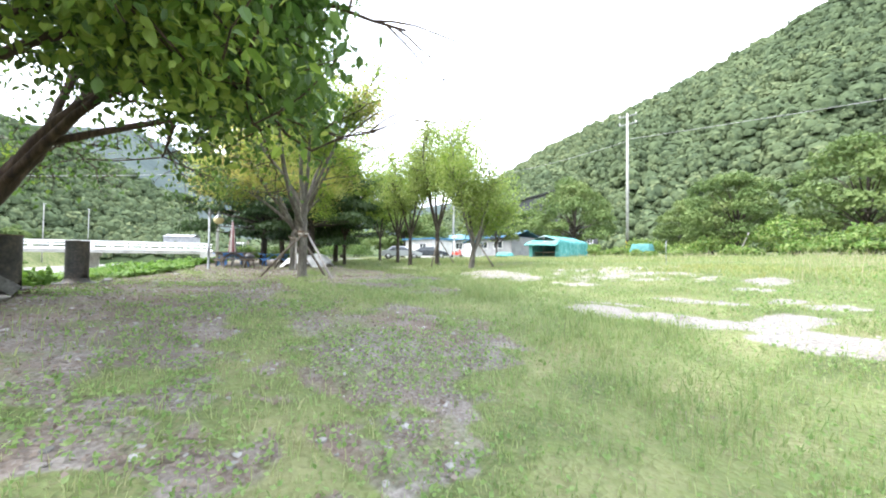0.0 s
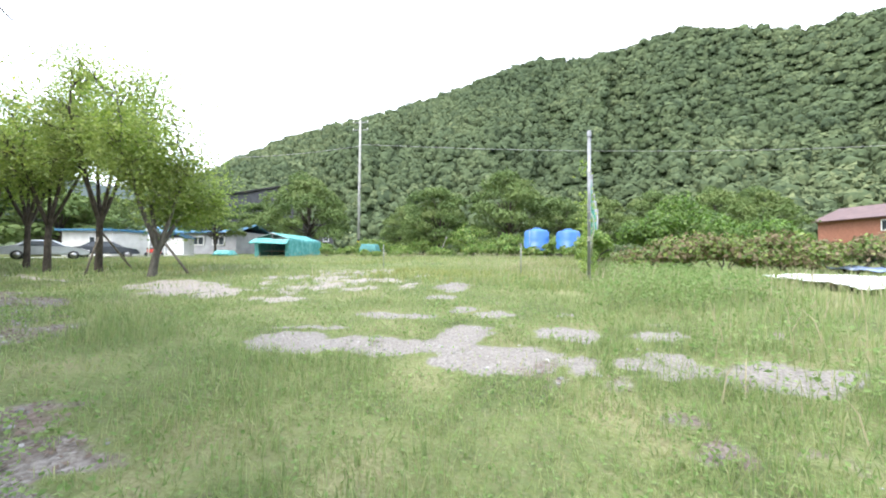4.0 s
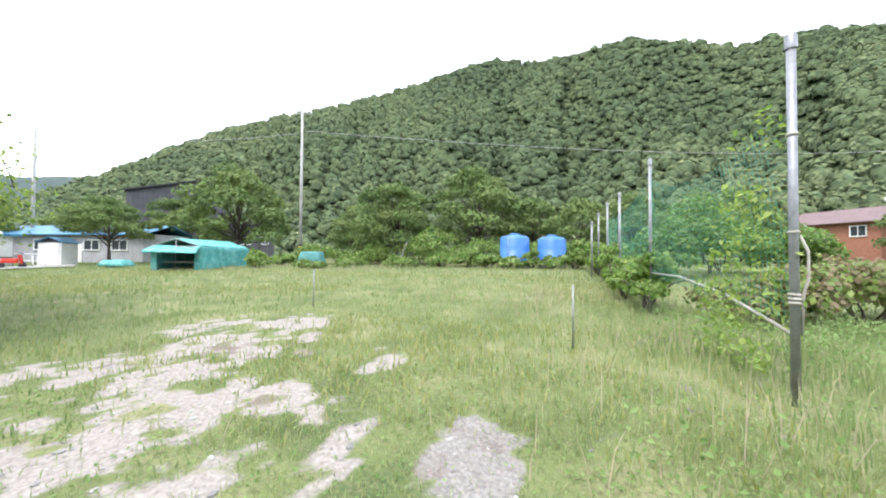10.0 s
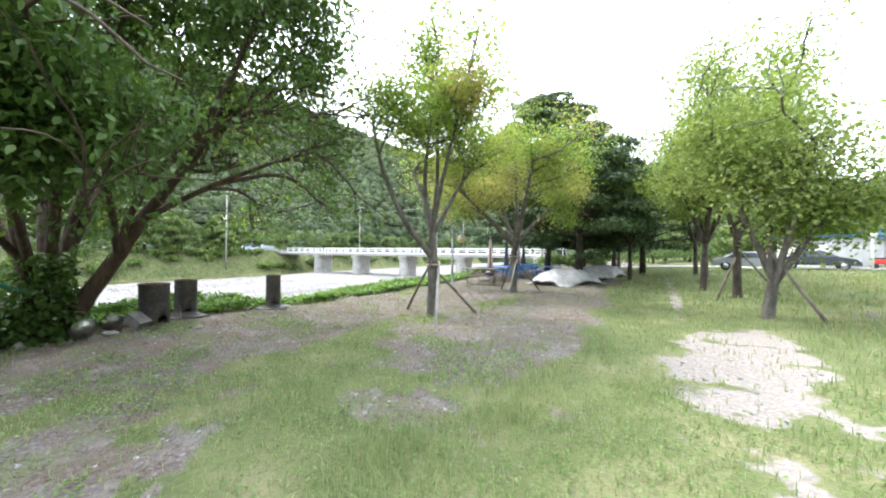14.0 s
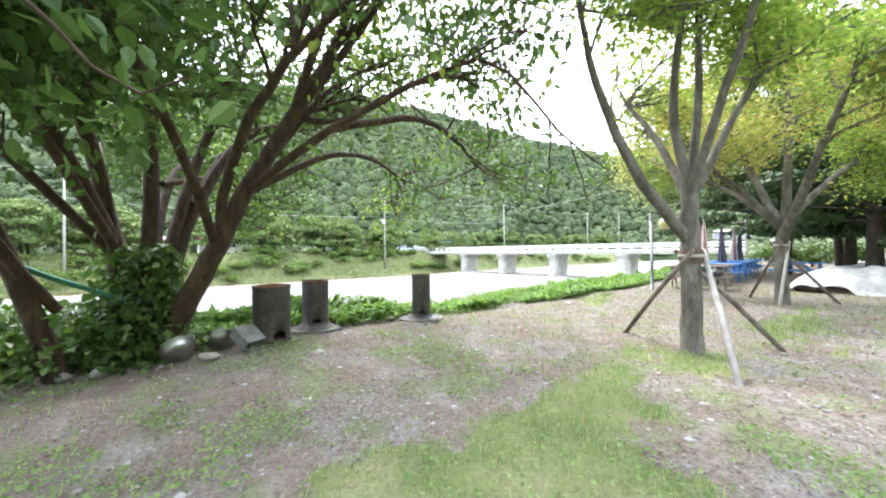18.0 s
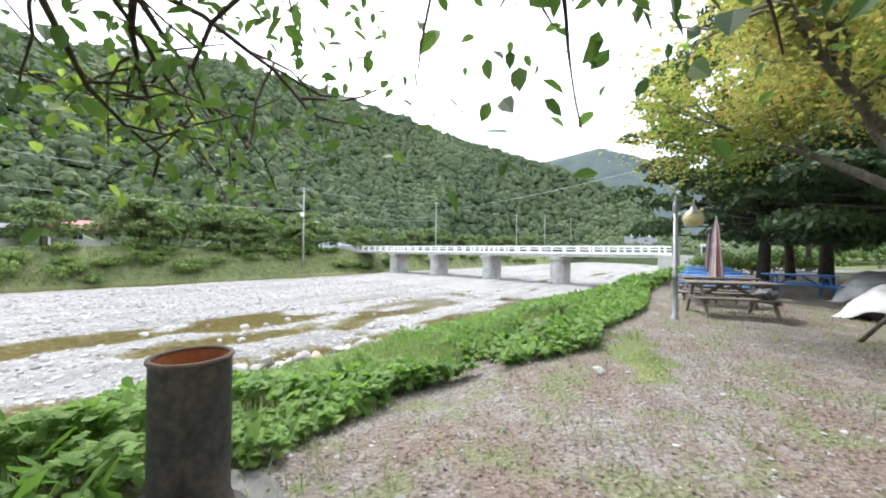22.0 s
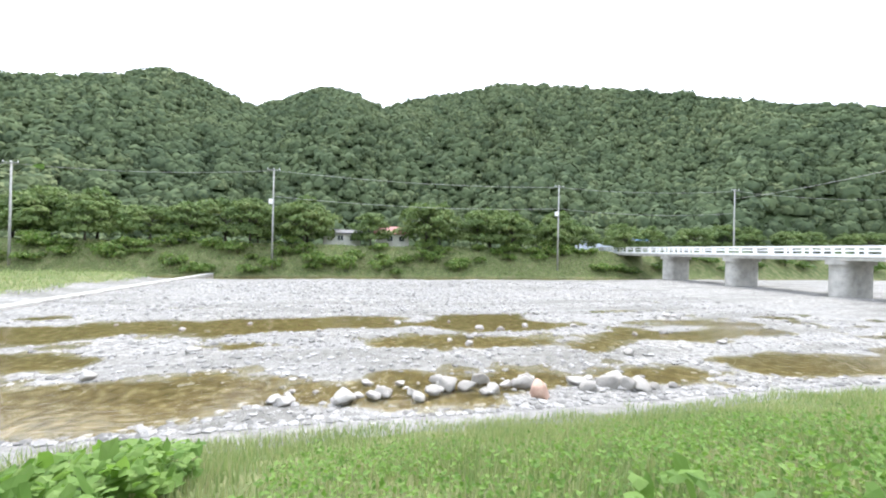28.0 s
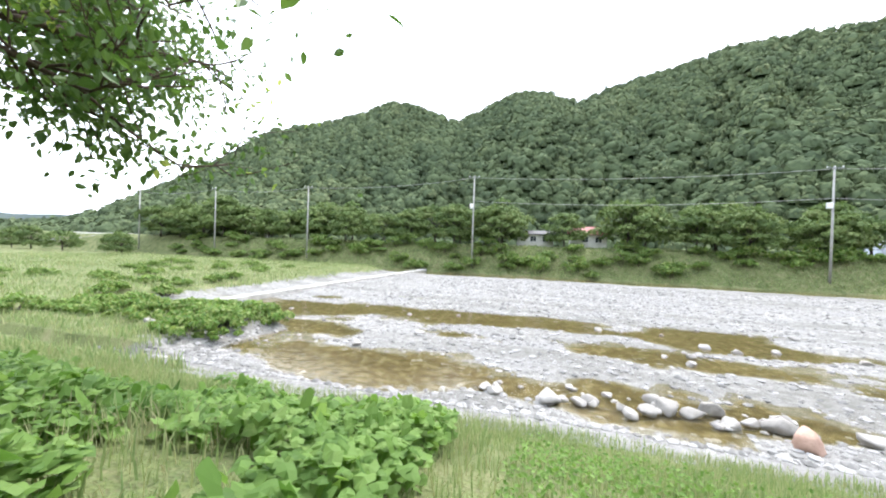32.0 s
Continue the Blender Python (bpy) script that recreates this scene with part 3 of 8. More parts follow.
def ground_material():
    """Soil and short turf, sand, leaf litter and river gravel, laid out by the masks stored on the ground."""
    m = bpy.data.materials.new("ground_cover")
    m.use_nodes = True
    n, l = m.node_tree.nodes, m.node_tree.links
    b = n["Principled BSDF"]
    b.inputs["Roughness"].default_value, b.inputs["Specular IOR Level"].default_value = 0.95, 0.15
    geo = n.new("ShaderNodeNewGeometry")

    def noise_at(scale, detail=5):
        z = n.new("ShaderNodeTexNoise")
        z.inputs["Scale"].default_value, z.inputs["Detail"].default_value = scale, detail
        l.new(geo.outputs["Position"], z.inputs["Vector"])
        return z.outputs["Fac"]

    def ramp(fac, *stops):
        r = n.new("ShaderNodeValToRGB")
        for i, (p, c) in enumerate(stops):
            e = r.color_ramp.elements[i] if i < 2 else r.color_ramp.elements.new(p)
            e.position, e.color = p, (*c, 1)
        l.new(fac, r.inputs["Fac"])
        return r.outputs["Color"]

    def mix(fac, a, c):
        x = n.new("ShaderNodeMixRGB")
        l.new(fac, x.inputs["Fac"])
        l.new(a, x.inputs["Color1"])
        l.new(c, x.inputs["Color2"])
        return x.outputs["Color"]

    def mask(name, scale, soft=0.22):
        a = n.new("ShaderNodeAttribute")
        a.attribute_name = name
        s = n.new("ShaderNodeMath")
        s.operation = "MULTIPLY_ADD"
        l.new(noise_at(scale, 8), s.inputs[0])
        s.inputs[1].default_value = 1.5
        o = n.new("ShaderNodeMath")
        o.operation = "SUBTRACT"
        l.new(a.outputs["Fac"], s.inputs[2])
        l.new(s.outputs[0], o.inputs[0])
        o.inputs[1].default_value = 0.75
        r = n.new("ShaderNodeMapRange")
        r.interpolation_type = "SMOOTHSTEP"
        r.inputs["From Min"].default_value, r.inputs["From Max"].default_value = 0.5 - soft, 0.5 + soft
        l.new(o.outputs[0], r.inputs["Value"])
        return r.outputs[0]

    vor = n.new("ShaderNodeTexVoronoi")
    vor.inputs["Scale"].default_value = 22
    l.new(geo.outputs["Position"], vor.inputs["Vector"])
    vor3 = n.new("ShaderNodeTexVoronoi")
    vor3.inputs["Scale"].default_value = 48
    l.new(geo.outputs["Position"], vor3.inputs["Vector"])
    vor2 = n.new("ShaderNodeTexVoronoi")
    vor2.inputs["Scale"].default_value = 5.5
    l.new(geo.outputs["Position"], vor2.inputs["Vector"])
    turf = ramp(noise_at(1.1, 8), (0.3, (0.075, 0.105, 0.04)), (0.5, (0.135, 0.165, 0.065)), (0.72, (0.24, 0.23, 0.125)))
    turf = mix(ramp(noise_at(38, 3), (0.42, (0, 0, 0)), (0.7, (0.7, 0.7, 0.7))), turf, ramp(noise_at(9), (0.3, (0.2, 0.165, 0.11)), (0.7, (0.12, 0.16, 0.04))))
    sand = ramp(noise_at(30, 6), (0.3, (0.17, 0.153, 0.137)), (0.55, (0.235, 0.216, 0.198)), (0.75, (0.31, 0.289, 0.268)))
    grit = ramp(vor3.outputs["Color"], (0.1, (0.15, 0.137, 0.125)), (0.9, (0.31, 0.29, 0.27)))
    sand = mix(ramp(noise_at(3.2), (0.4, (0, 0, 0)), (0.65, (0.75, 0.75, 0.75))), sand, grit)
    chalky = ramp(noise_at(24, 6), (0.3, (0.225, 0.198, 0.175)), (0.55, (0.295, 0.264, 0.237)), (0.75, (0.36, 0.328, 0.3)))
    flour = n.new("ShaderNodeAttribute")
    flour.attribute_name = "pale"
    sand = mix(flour.outputs["Fac"], sand, chalky)
    litter = ramp(vor3.outputs["Color"], (0.0, (0.115, 0.098, 0.085)), (0.45, (0.17, 0.148, 0.13)), (0.75, (0.225, 0.203, 0.186)), (1.0, (0.31, 0.29, 0.272)))
    leafy = ramp(noise_at(34, 5), (0.3, (0.105, 0.074, 0.058)), (0.5, (0.165, 0.122, 0.1)), (0.7, (0.24, 0.188, 0.16)))
    litter = mix(ramp(noise_at(0.9, 7), (0.4, (0, 0, 0)), (0.62, (0.85, 0.85, 0.85))), litter, leafy)
    litter = mix(ramp(noise_at(2.6, 8), (0.5, (0, 0, 0)), (0.68, (0.7, 0.7, 0.7))), litter, ramp(noise_at(40, 4), (0.35, (0.2, 0.18, 0.163)), (0.65, (0.31, 0.29, 0.27))))
    gravel = ramp(vor2.outputs["Color"], (0.05, (0.15, 0.143, 0.132)), (0.5, (0.25, 0.242, 0.226)), (0.95, (0.37, 0.36, 0.34)))
    gravel = mix(ramp(noise_at(0.5, 6), (0.35, (0, 0, 0)), (0.65, (0.7, 0.7, 0.7))), gravel, ramp(vor.outputs["Color"], (0.1, (0.16, 0.156, 0.15)), (0.9, (0.3, 0.296, 0.288))))
    mp = n.new("ShaderNodeMapping")
    mp.inputs["Scale"].default_value = (0.12, 0.9, 1)
    l.new(geo.outputs["Position"], mp.inputs["Vector"])
    streak = n.new("ShaderNodeTexNoise")
    streak.inputs["Scale"].default_value, streak.inputs["Detail"].default_value = 0.8, 7
    l.new(mp.outputs[0], streak.inputs["Vector"])
    gravel = mix(ramp(streak.outputs["Fac"], (0.48, (0, 0, 0)), (0.62, (0.7, 0.7, 0.7))), gravel, ramp(noise_at(2.5, 6), (0.35, (0.12, 0.115, 0.1)), (0.7, (0.22, 0.215, 0.2))))
    silt = ramp(noise_at(3, 8), (0.35, (0.085, 0.068, 0.03)), (0.55, (0.15, 0.125, 0.065)), (0.7, (0.24, 0.21, 0.14)))
    litter = mix(ramp(noise_at(1.6, 8), (0.5, (0, 0, 0)), (0.62, (0.8, 0.8, 0.8))), litter, ramp(noise_at(30, 4), (0.35, (0.1, 0.125, 0.055)), (0.65, (0.19, 0.2, 0.11))))
    col = mix(mask("sand", 5), turf, sand)
    col = mix(mask("bare", 4), col, litter)
    col = mix(mask("gravel", 1.5, 0.15), col, gravel)
    col = mix(mask("silt", 3, 0.3), col, silt)
    l.new(col, b.inputs["Base Color"])
    bp = n.new("ShaderNodeBump")
    bp.inputs["Strength"].default_value, bp.inputs["Distance"].default_value = 0.8, 0.04
    ad = n.new("ShaderNodeMath")
    ad.operation = "ADD"
    l.new(noise_at(16, 8), ad.inputs[0])
    l.new(vor.outputs["Distance"], ad.inputs[1])
    l.new(ad.outputs[0], bp.inputs["Height"])
    l.new(bp.outputs[0], b.inputs["Normal"])
    return m


def water_material():
    m = bpy.data.materials.new("shallow_water")
    m.use_nodes = True
    n, l = m.node_tree.nodes, m.node_tree.links
    b = n["Principled BSDF"]
    geo = n.new("ShaderNodeNewGeometry")
    mp = n.new("ShaderNodeMapping")
    mp.inputs["Scale"].default_value = (0.7, 1.6, 1)
    l.new(geo.outputs["Position"], mp.inputs["Vector"])
    nz = n.new("ShaderNodeTexNoise")
    nz.inputs["Scale"].default_value, nz.inputs["Detail"].default_value = 3.5, 5
    l.new(mp.outputs[0], nz.inputs["Vector"])
    bp = n.new("ShaderNodeBump")
    bp.inputs["Strength"].default_value, bp.inputs["Distance"].default_value = 0.35, 0.03
    l.new(nz.outputs["Fac"], bp.inputs["Height"])
    l.new(bp.outputs[0], b.inputs["Normal"])
    b.inputs["Base Color"].default_value = (0.93, 0.86, 0.62, 1)
    b.inputs["Roughness"].default_value, b.inputs["IOR"].default_value = 0.06, 1.33
    b.inputs["Transmission Weight"].default_value = 1.0
    return m


GROUND, WATER_MAT = ground_material(), water_material()

# ---- ground, river, hills ----
ground_mesh = np_mesh("ground", gv, gf, GROUND, True)
for attr_name, values in (("sand", sandy(GX, GY)), ("pale", sstep(0.0, 0.2, pale(GX, GY))), ("bare", barren(GX, GY)), ("gravel", river_mask(GX, GY)), ("silt", sstep(WATER + 0.02, WATER - 0.1, gv[:, 2].reshape(GX.shape)))):
    layer = ground_mesh.attributes.new(attr_name, "FLOAT", "POINT")
    layer.data.foreach_set("value", np.asarray(values, np.float32).ravel())
tagged(new("ground", ground_mesh), "grassy riverside ground with sandy patches, leaf litter and gravel bed", "ground", kind="structure")
wv = np.array([(-400, FAR_FOOT - 3, WATER), (300, FAR_FOOT - 3, WATER), (300, BANK_FOOT + 1.5, WATER), (-400, BANK_FOOT + 1.5, WATER)])
river = np_part("water", wv, [(0, 1, 2, 3)], WATER_MAT)
river.visible_shadow = False
tagged(river, "shallow clear brown water between gravel bars", "water", kind="structure")

# ridge heights fitted to the skyline the camera sees, assumed 260 m off
VIEW_RIDGE = [(0, 136), (8, 140), (14.5, 130), (20, 119), (27, 115), (32, 104), (45, 85), (70, 60), (92, 32), (100, 18), (105, 8), (112, 3), (119, 9), (122, 15), (128, 33), (140, 73), (149, 85), (156, 100), (160, 98), (166, 88), (175, 108), (178.5, 107), (183.5, 98), (190, 107), (202, 116), (208, 113), (218, 104), (225, 95), (233, 81), (241, 70), (246, 63), (253, 50), (259, 34), (262, 20), (266, 10), (284, 10), (291, 20), (296, 34), (301, 48), (306, 63), (312, 80), (319, 93), (327, 105), (335, 118), (344, 133), (350, 141), (355, 135), (360, 136)]
HILL_C, FOOT_R, CREST_R = np.array([-6.0, 0.0]), 98.0, 260.0


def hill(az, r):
    """Height of the hills at a bearing (degrees from north, clockwise) and a distance from the valley's middle. The
    ridge is shaped to fit the skyline in the camera's view.
    """
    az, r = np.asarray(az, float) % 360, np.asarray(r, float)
    top = np.interp(az, [a for a, _ in VIEW_RIDGE], [h for _, h in VIEW_RIDGE])
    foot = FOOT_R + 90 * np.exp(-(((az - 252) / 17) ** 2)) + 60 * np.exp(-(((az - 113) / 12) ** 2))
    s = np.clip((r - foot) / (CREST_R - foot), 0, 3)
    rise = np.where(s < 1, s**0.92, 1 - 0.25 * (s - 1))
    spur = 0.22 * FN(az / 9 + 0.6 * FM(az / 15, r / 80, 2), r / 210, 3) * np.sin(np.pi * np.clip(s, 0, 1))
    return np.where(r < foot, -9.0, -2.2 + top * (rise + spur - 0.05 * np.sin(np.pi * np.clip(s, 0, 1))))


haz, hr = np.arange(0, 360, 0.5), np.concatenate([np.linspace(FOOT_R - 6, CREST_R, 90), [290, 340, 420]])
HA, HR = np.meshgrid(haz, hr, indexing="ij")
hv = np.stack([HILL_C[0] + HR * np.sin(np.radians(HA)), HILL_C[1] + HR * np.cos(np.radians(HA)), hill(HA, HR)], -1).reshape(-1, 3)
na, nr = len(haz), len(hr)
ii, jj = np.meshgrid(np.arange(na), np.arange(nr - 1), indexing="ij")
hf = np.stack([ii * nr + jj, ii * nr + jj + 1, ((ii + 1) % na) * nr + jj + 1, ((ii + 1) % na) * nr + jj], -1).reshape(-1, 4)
# hillside coloured dark to paint the shade in gaps between crowns
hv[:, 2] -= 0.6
tagged(np_part("hillside", hv, hf, UNDERSTORY_SHADE, smooth=True), "steep wooded hills closing the valley", "hill", kind="structure")


def ico(sub=1):
    bm = bmesh.new()
    bmesh.ops.create_icosphere(bm, subdivisions=sub, radius=1)
    v, f = np.array([p.co for p in bm.verts]), np.array([[p.index for p in q.verts] for q in bm.faces])
    bm.free()
    return v, f


def scatter_blobs(rng, centres, sizes, flat=0.75, rough=0.28, sub=1, cut=-0.35):
    """Verts and faces of many rough rounded lumps."""
    v, f = ico(sub)
    keep = np.array([v[q][:, 2].mean() > cut for q in f])
    f = f[keep]
    used = np.unique(f)
    re = np.full(len(v), -1)
    re[used] = np.arange(len(used))
    v, f = v[used], re[f]
    k = len(centres)
    spin = rng.random(k) * 6.28
    c, s = np.cos(spin)[:, None], np.sin(spin)[:, None]
    lump = 1 + rough * rng.standard_normal((k, len(v)))
    x, y, z = v[:, 0] * lump, v[:, 1] * lump, v[:, 2] * lump * flat
    sz = np.asarray(sizes)[:, None]
    out = np.stack([centres[:, :1] + sz * (x * c - y * s), centres[:, 1:2] + sz * (x * s + y * c), centres[:, 2:] + sz * z], -1)
    return out.reshape(-1, 3), (f[None] + (np.arange(k) * len(v))[:, None, None]).reshape(-1, 3)


rng = np.random.default_rng(5)
rings = [(r, int(2 * math.pi * r / 3.3)) for r in np.arange(FOOT_R - 2, CREST_R + 7, 3.15)]
fr = np.concatenate([np.full(n, r) for r, n in rings])
fa = np.concatenate([np.arange(n) * 360.0 / n + 77 * k for k, (r, n) in enumerate(rings)])
count = len(fr)
fa = (fa + rng.uniform(-0.45, 0.45, count) * 190 / fr) % 360
fr = fr + rng.uniform(-1.4, 1.4, count)
fx = np.stack([HILL_C[0] + fr * np.sin(np.radians(fa)), HILL_C[1] + fr * np.cos(np.radians(fa)), hill(fa, fr)], -1)
size = (1.75 + 2.2 * rng.random(count) ** 2.4) * (0.8 + 0.3 * fr / CREST_R)
keep = fx[:, 2] > 0
fx, size, fa, fr = fx[keep], size[keep], fa[keep], fr[keep]
fx[:, 2] += 0.15 * size
# crown bodies in a darker green that paints the shade behind the leaves
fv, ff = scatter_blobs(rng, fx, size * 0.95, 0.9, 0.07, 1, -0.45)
tagged(np_part("forest", fv, ff, CROWN_INNER_SHADE, smooth=True), "dense mixed broadleaf forest covering the slopes", "forest", kind="stuff")
# leaf sprays over the crowns, each crown with a tone of its own
per = 50
spr = rng.standard_normal((len(fx), per, 3))
spr[..., 2] = np.abs(spr[..., 2]) * 1.25 - 0.45
spr /= np.linalg.norm(spr, axis=-1, keepdims=True)
lump = 1 + 0.13 * np.sin(spr[..., :1] * 5 + fx[:, None, :1]) * np.sin(spr[..., 1:2] * 5 + fx[:, None, 1:2])
cen = (fx[:, None] + spr * lump * size[:, None, None] * np.array([1, 1, 0.9]) * (0.82 + 0.26 * rng.random((len(fx), per, 1)))).reshape(-1, 3)
nrm = spr.reshape(-1, 3) * np.array([1, 1, 1.2]) + 0.3 * rng.standard_normal((len(cen), 3))
side = np.cross(nrm, rng.standard_normal((len(cen), 3)))
side /= np.linalg.norm(side, axis=1)[:, None]
oth = np.cross(side, nrm)
oth /= np.linalg.norm(oth, axis=1)[:, None]
rad = np.repeat(size, per)[:, None] * (0.15 + 0.13 * rng.random((len(cen), 1)))
sv = np.stack([cen - side * rad - oth * rad * 0.6, cen + side * rad - oth * rad * 0.6, cen + oth * rad], 1).reshape(-1, 3)
tone = 0.5 + 0.16 * rng.standard_normal(len(fx)) + 0.5 * FN(fx[:, 0] / 38, fx[:, 1] / 38, 3)
tone = np.repeat(tone, per * 3) + np.repeat(0.05 * rng.standard_normal(len(cen)), 3)
tagged(np_tinted("forest_leaves", sv, np.arange(len(sv)).reshape(-1, 3), FOREST, tone), "sprays of leaves over the forest crowns", "forest", kind="stuff")

# a range far behind the valley's ends; its bluish colour paints in the haze
# crest heights by bearing, set to fit the skyline from the camera
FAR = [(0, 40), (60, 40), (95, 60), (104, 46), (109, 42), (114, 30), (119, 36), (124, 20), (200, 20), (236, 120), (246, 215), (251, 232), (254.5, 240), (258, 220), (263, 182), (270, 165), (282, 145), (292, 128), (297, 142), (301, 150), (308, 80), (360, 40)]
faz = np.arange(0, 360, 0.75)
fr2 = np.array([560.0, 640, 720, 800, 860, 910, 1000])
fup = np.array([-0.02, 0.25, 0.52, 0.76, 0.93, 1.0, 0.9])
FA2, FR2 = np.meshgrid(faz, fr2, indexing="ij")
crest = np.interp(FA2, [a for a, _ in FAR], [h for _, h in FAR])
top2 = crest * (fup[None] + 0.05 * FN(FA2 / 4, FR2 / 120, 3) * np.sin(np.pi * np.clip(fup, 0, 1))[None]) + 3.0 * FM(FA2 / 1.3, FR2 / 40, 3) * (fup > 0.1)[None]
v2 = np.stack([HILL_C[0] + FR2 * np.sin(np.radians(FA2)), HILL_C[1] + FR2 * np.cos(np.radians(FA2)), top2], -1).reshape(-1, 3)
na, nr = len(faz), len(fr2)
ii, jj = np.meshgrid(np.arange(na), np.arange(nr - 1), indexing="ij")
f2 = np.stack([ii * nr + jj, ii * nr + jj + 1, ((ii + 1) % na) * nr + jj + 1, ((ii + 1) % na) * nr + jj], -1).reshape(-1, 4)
tagged(np_part("backdrop_hills", v2, f2, FAR_RANGE_HAZE, smooth=True), "distant wooded range beyond the valley's ends, haze put into its bluish colour", "hill", kind="structure")


class Raster:
    """A function of the plane, sampled once on a fine grid and looked up between the samples."""

    def __init__(self, fn, x0, x1, y0, y1, step):
        self.fn, self.x0, self.y0, self.step = fn, x0, y0, step
        xs, ys = np.arange(x0, x1 + step, step), np.arange(y0, y1 + step, step)
        self.g = fn(*np.meshgrid(xs, ys, indexing="ij"))

    def __call__(self, x, y):
        u, v = (np.asarray(x, float) - self.x0) / self.step, (np.asarray(y, float) - self.y0) / self.step
        n, m = self.g.shape
        i, j = np.clip(u.astype(int), 0, n - 2), np.clip(v.astype(int), 0, m - 2)
        a, b = np.clip(u - i, 0, 1), np.clip(v - j, 0, 1)
        g = self.g
        return (g[i, j] * (1 - a) + g[i + 1, j] * a) * (1 - b) + (g[i, j + 1] * (1 - a) + g[i + 1, j + 1] * a) * b


land_near, sandy_near, barren_near = Raster(land, -34, 15, -18, 36, 0.14), Raster(sandy, -34, 15, -5, 20, 0.1), Raster(barren, -46, 15, -5, 20, 0.1)
land_wide = Raster(land, -62, 78, -73, 36, 0.4)


def soil(x, y):
    x, y = np.asarray(x, float), np.asarray(y, float)
    inside = (x > -34) & (x < 15) & (y > -18)
    return np.where(inside, land_near(x, y), land_wide(x, y))


# ---- trees ----
def leaves_np(rng, pts, size, fold=0.25, hang=0.4, full=False):
    """Small folded leaves at pts: verts and quads."""
    k = len(pts)
    az = rng.random(k) * 6.283
    el = rng.normal(-hang, 0.5, k)
    d = np.stack([np.cos(az) * np.cos(el), np.sin(az) * np.cos(el), np.sin(el)], -1)
    side = np.cross(d, np.array([0, 0, 1.0]) + 0.5 * rng.standard_normal((k, 3)))
    side /= np.linalg.norm(side, axis=1)[:, None] + 1e-9
    up = np.cross(side, d)
    s = (size * (0.6 + 0.8 * rng.random(k)))[:, None]
    a, c = pts, pts + d * s
    if full:
        w1, w2 = pts + d * s * 0.28 + up * s * fold * 0.35, pts + d * s * 0.64 + up * s * fold * 0.3
        vs = np.stack([a, w1 + side * s * 0.27, w2 + side * s * 0.23, c, w2 - side * s * 0.23, w1 - side * s * 0.27], 1).reshape(-1, 3)
        o = (np.arange(k) * 6)[:, None]
        return vs, np.concatenate([o + np.array([[0, 1, 2, 3]]), o + np.array([[0, 3, 4, 5]])])
    m = pts + d * s * 0.45 + up * s * fold * 0.4
    b, e = m + side * s * 0.36, m - side * s * 0.36
    return np.stack([a, b, c, e], 1).reshape(-1, 3), np.arange(4 * k).reshape(-1, 4)


def join_np(pieces):
    vs, fs, at = [], [], 0
    for v, f in pieces:
        vs.append(v)
        fs.append(np.asarray(f) + at)
        at += len(v)
    return np.vstack(vs), np.vstack(fs)


LOWEST = [0.0]


def grow(rng, p, d, length, r, level, out, tips, up=0.25, wob=0.22, kids=4, spread=0.8):
    """Adds a limb and its twigs to out; the ends go to tips."""
    n = 5
    pts, q, dd = [np.array(p, float)], np.array(p, float), np.array(d, float)
    for _ in range(n):
        dd = dd + wob * rng.standard_normal(3) + np.array([0, 0, up * 0.25])
        if q[2] < LOWEST[0] and dd[2] < 0.05:
            dd[2] = 0.05 + abs(dd[2]) * 0.5
        dd /= np.linalg.norm(dd)
        q = q + dd * length / n
        pts.append(q)
    out.append(tube_np(pts, np.linspace(r, r * 0.45, n + 1), 6 if r > 0.03 else 4, False))
    branch_off(rng, pts, r, length, level, out, tips, up, wob, kids, spread)


def branch_off(rng, pts, r, length, level, out, tips, up, wob, kids, spread):
    if level == 0:
        tips.append(np.array(pts))
        return
    pts = np.array(pts)
    for _ in range(kids):
        f = 0.3 + 0.7 * rng.random()
        i = min(int(f * (len(pts) - 1)), len(pts) - 2)
        at = pts[i] + (pts[i + 1] - pts[i]) * rng.random()
        along = pts[i + 1] - pts[i]
        along /= np.linalg.norm(along)
        nd = along + spread * rng.standard_normal(3) * np.array([1, 1, 0.6]) + np.array([0, 0, up])
        nd /= np.linalg.norm(nd)
        grow(rng, at, nd, length * (0.45 + 0.25 * rng.random()), max(0.006, r * 0.5), level - 1, out, tips, up, wob, max(2, kids - 1), spread)


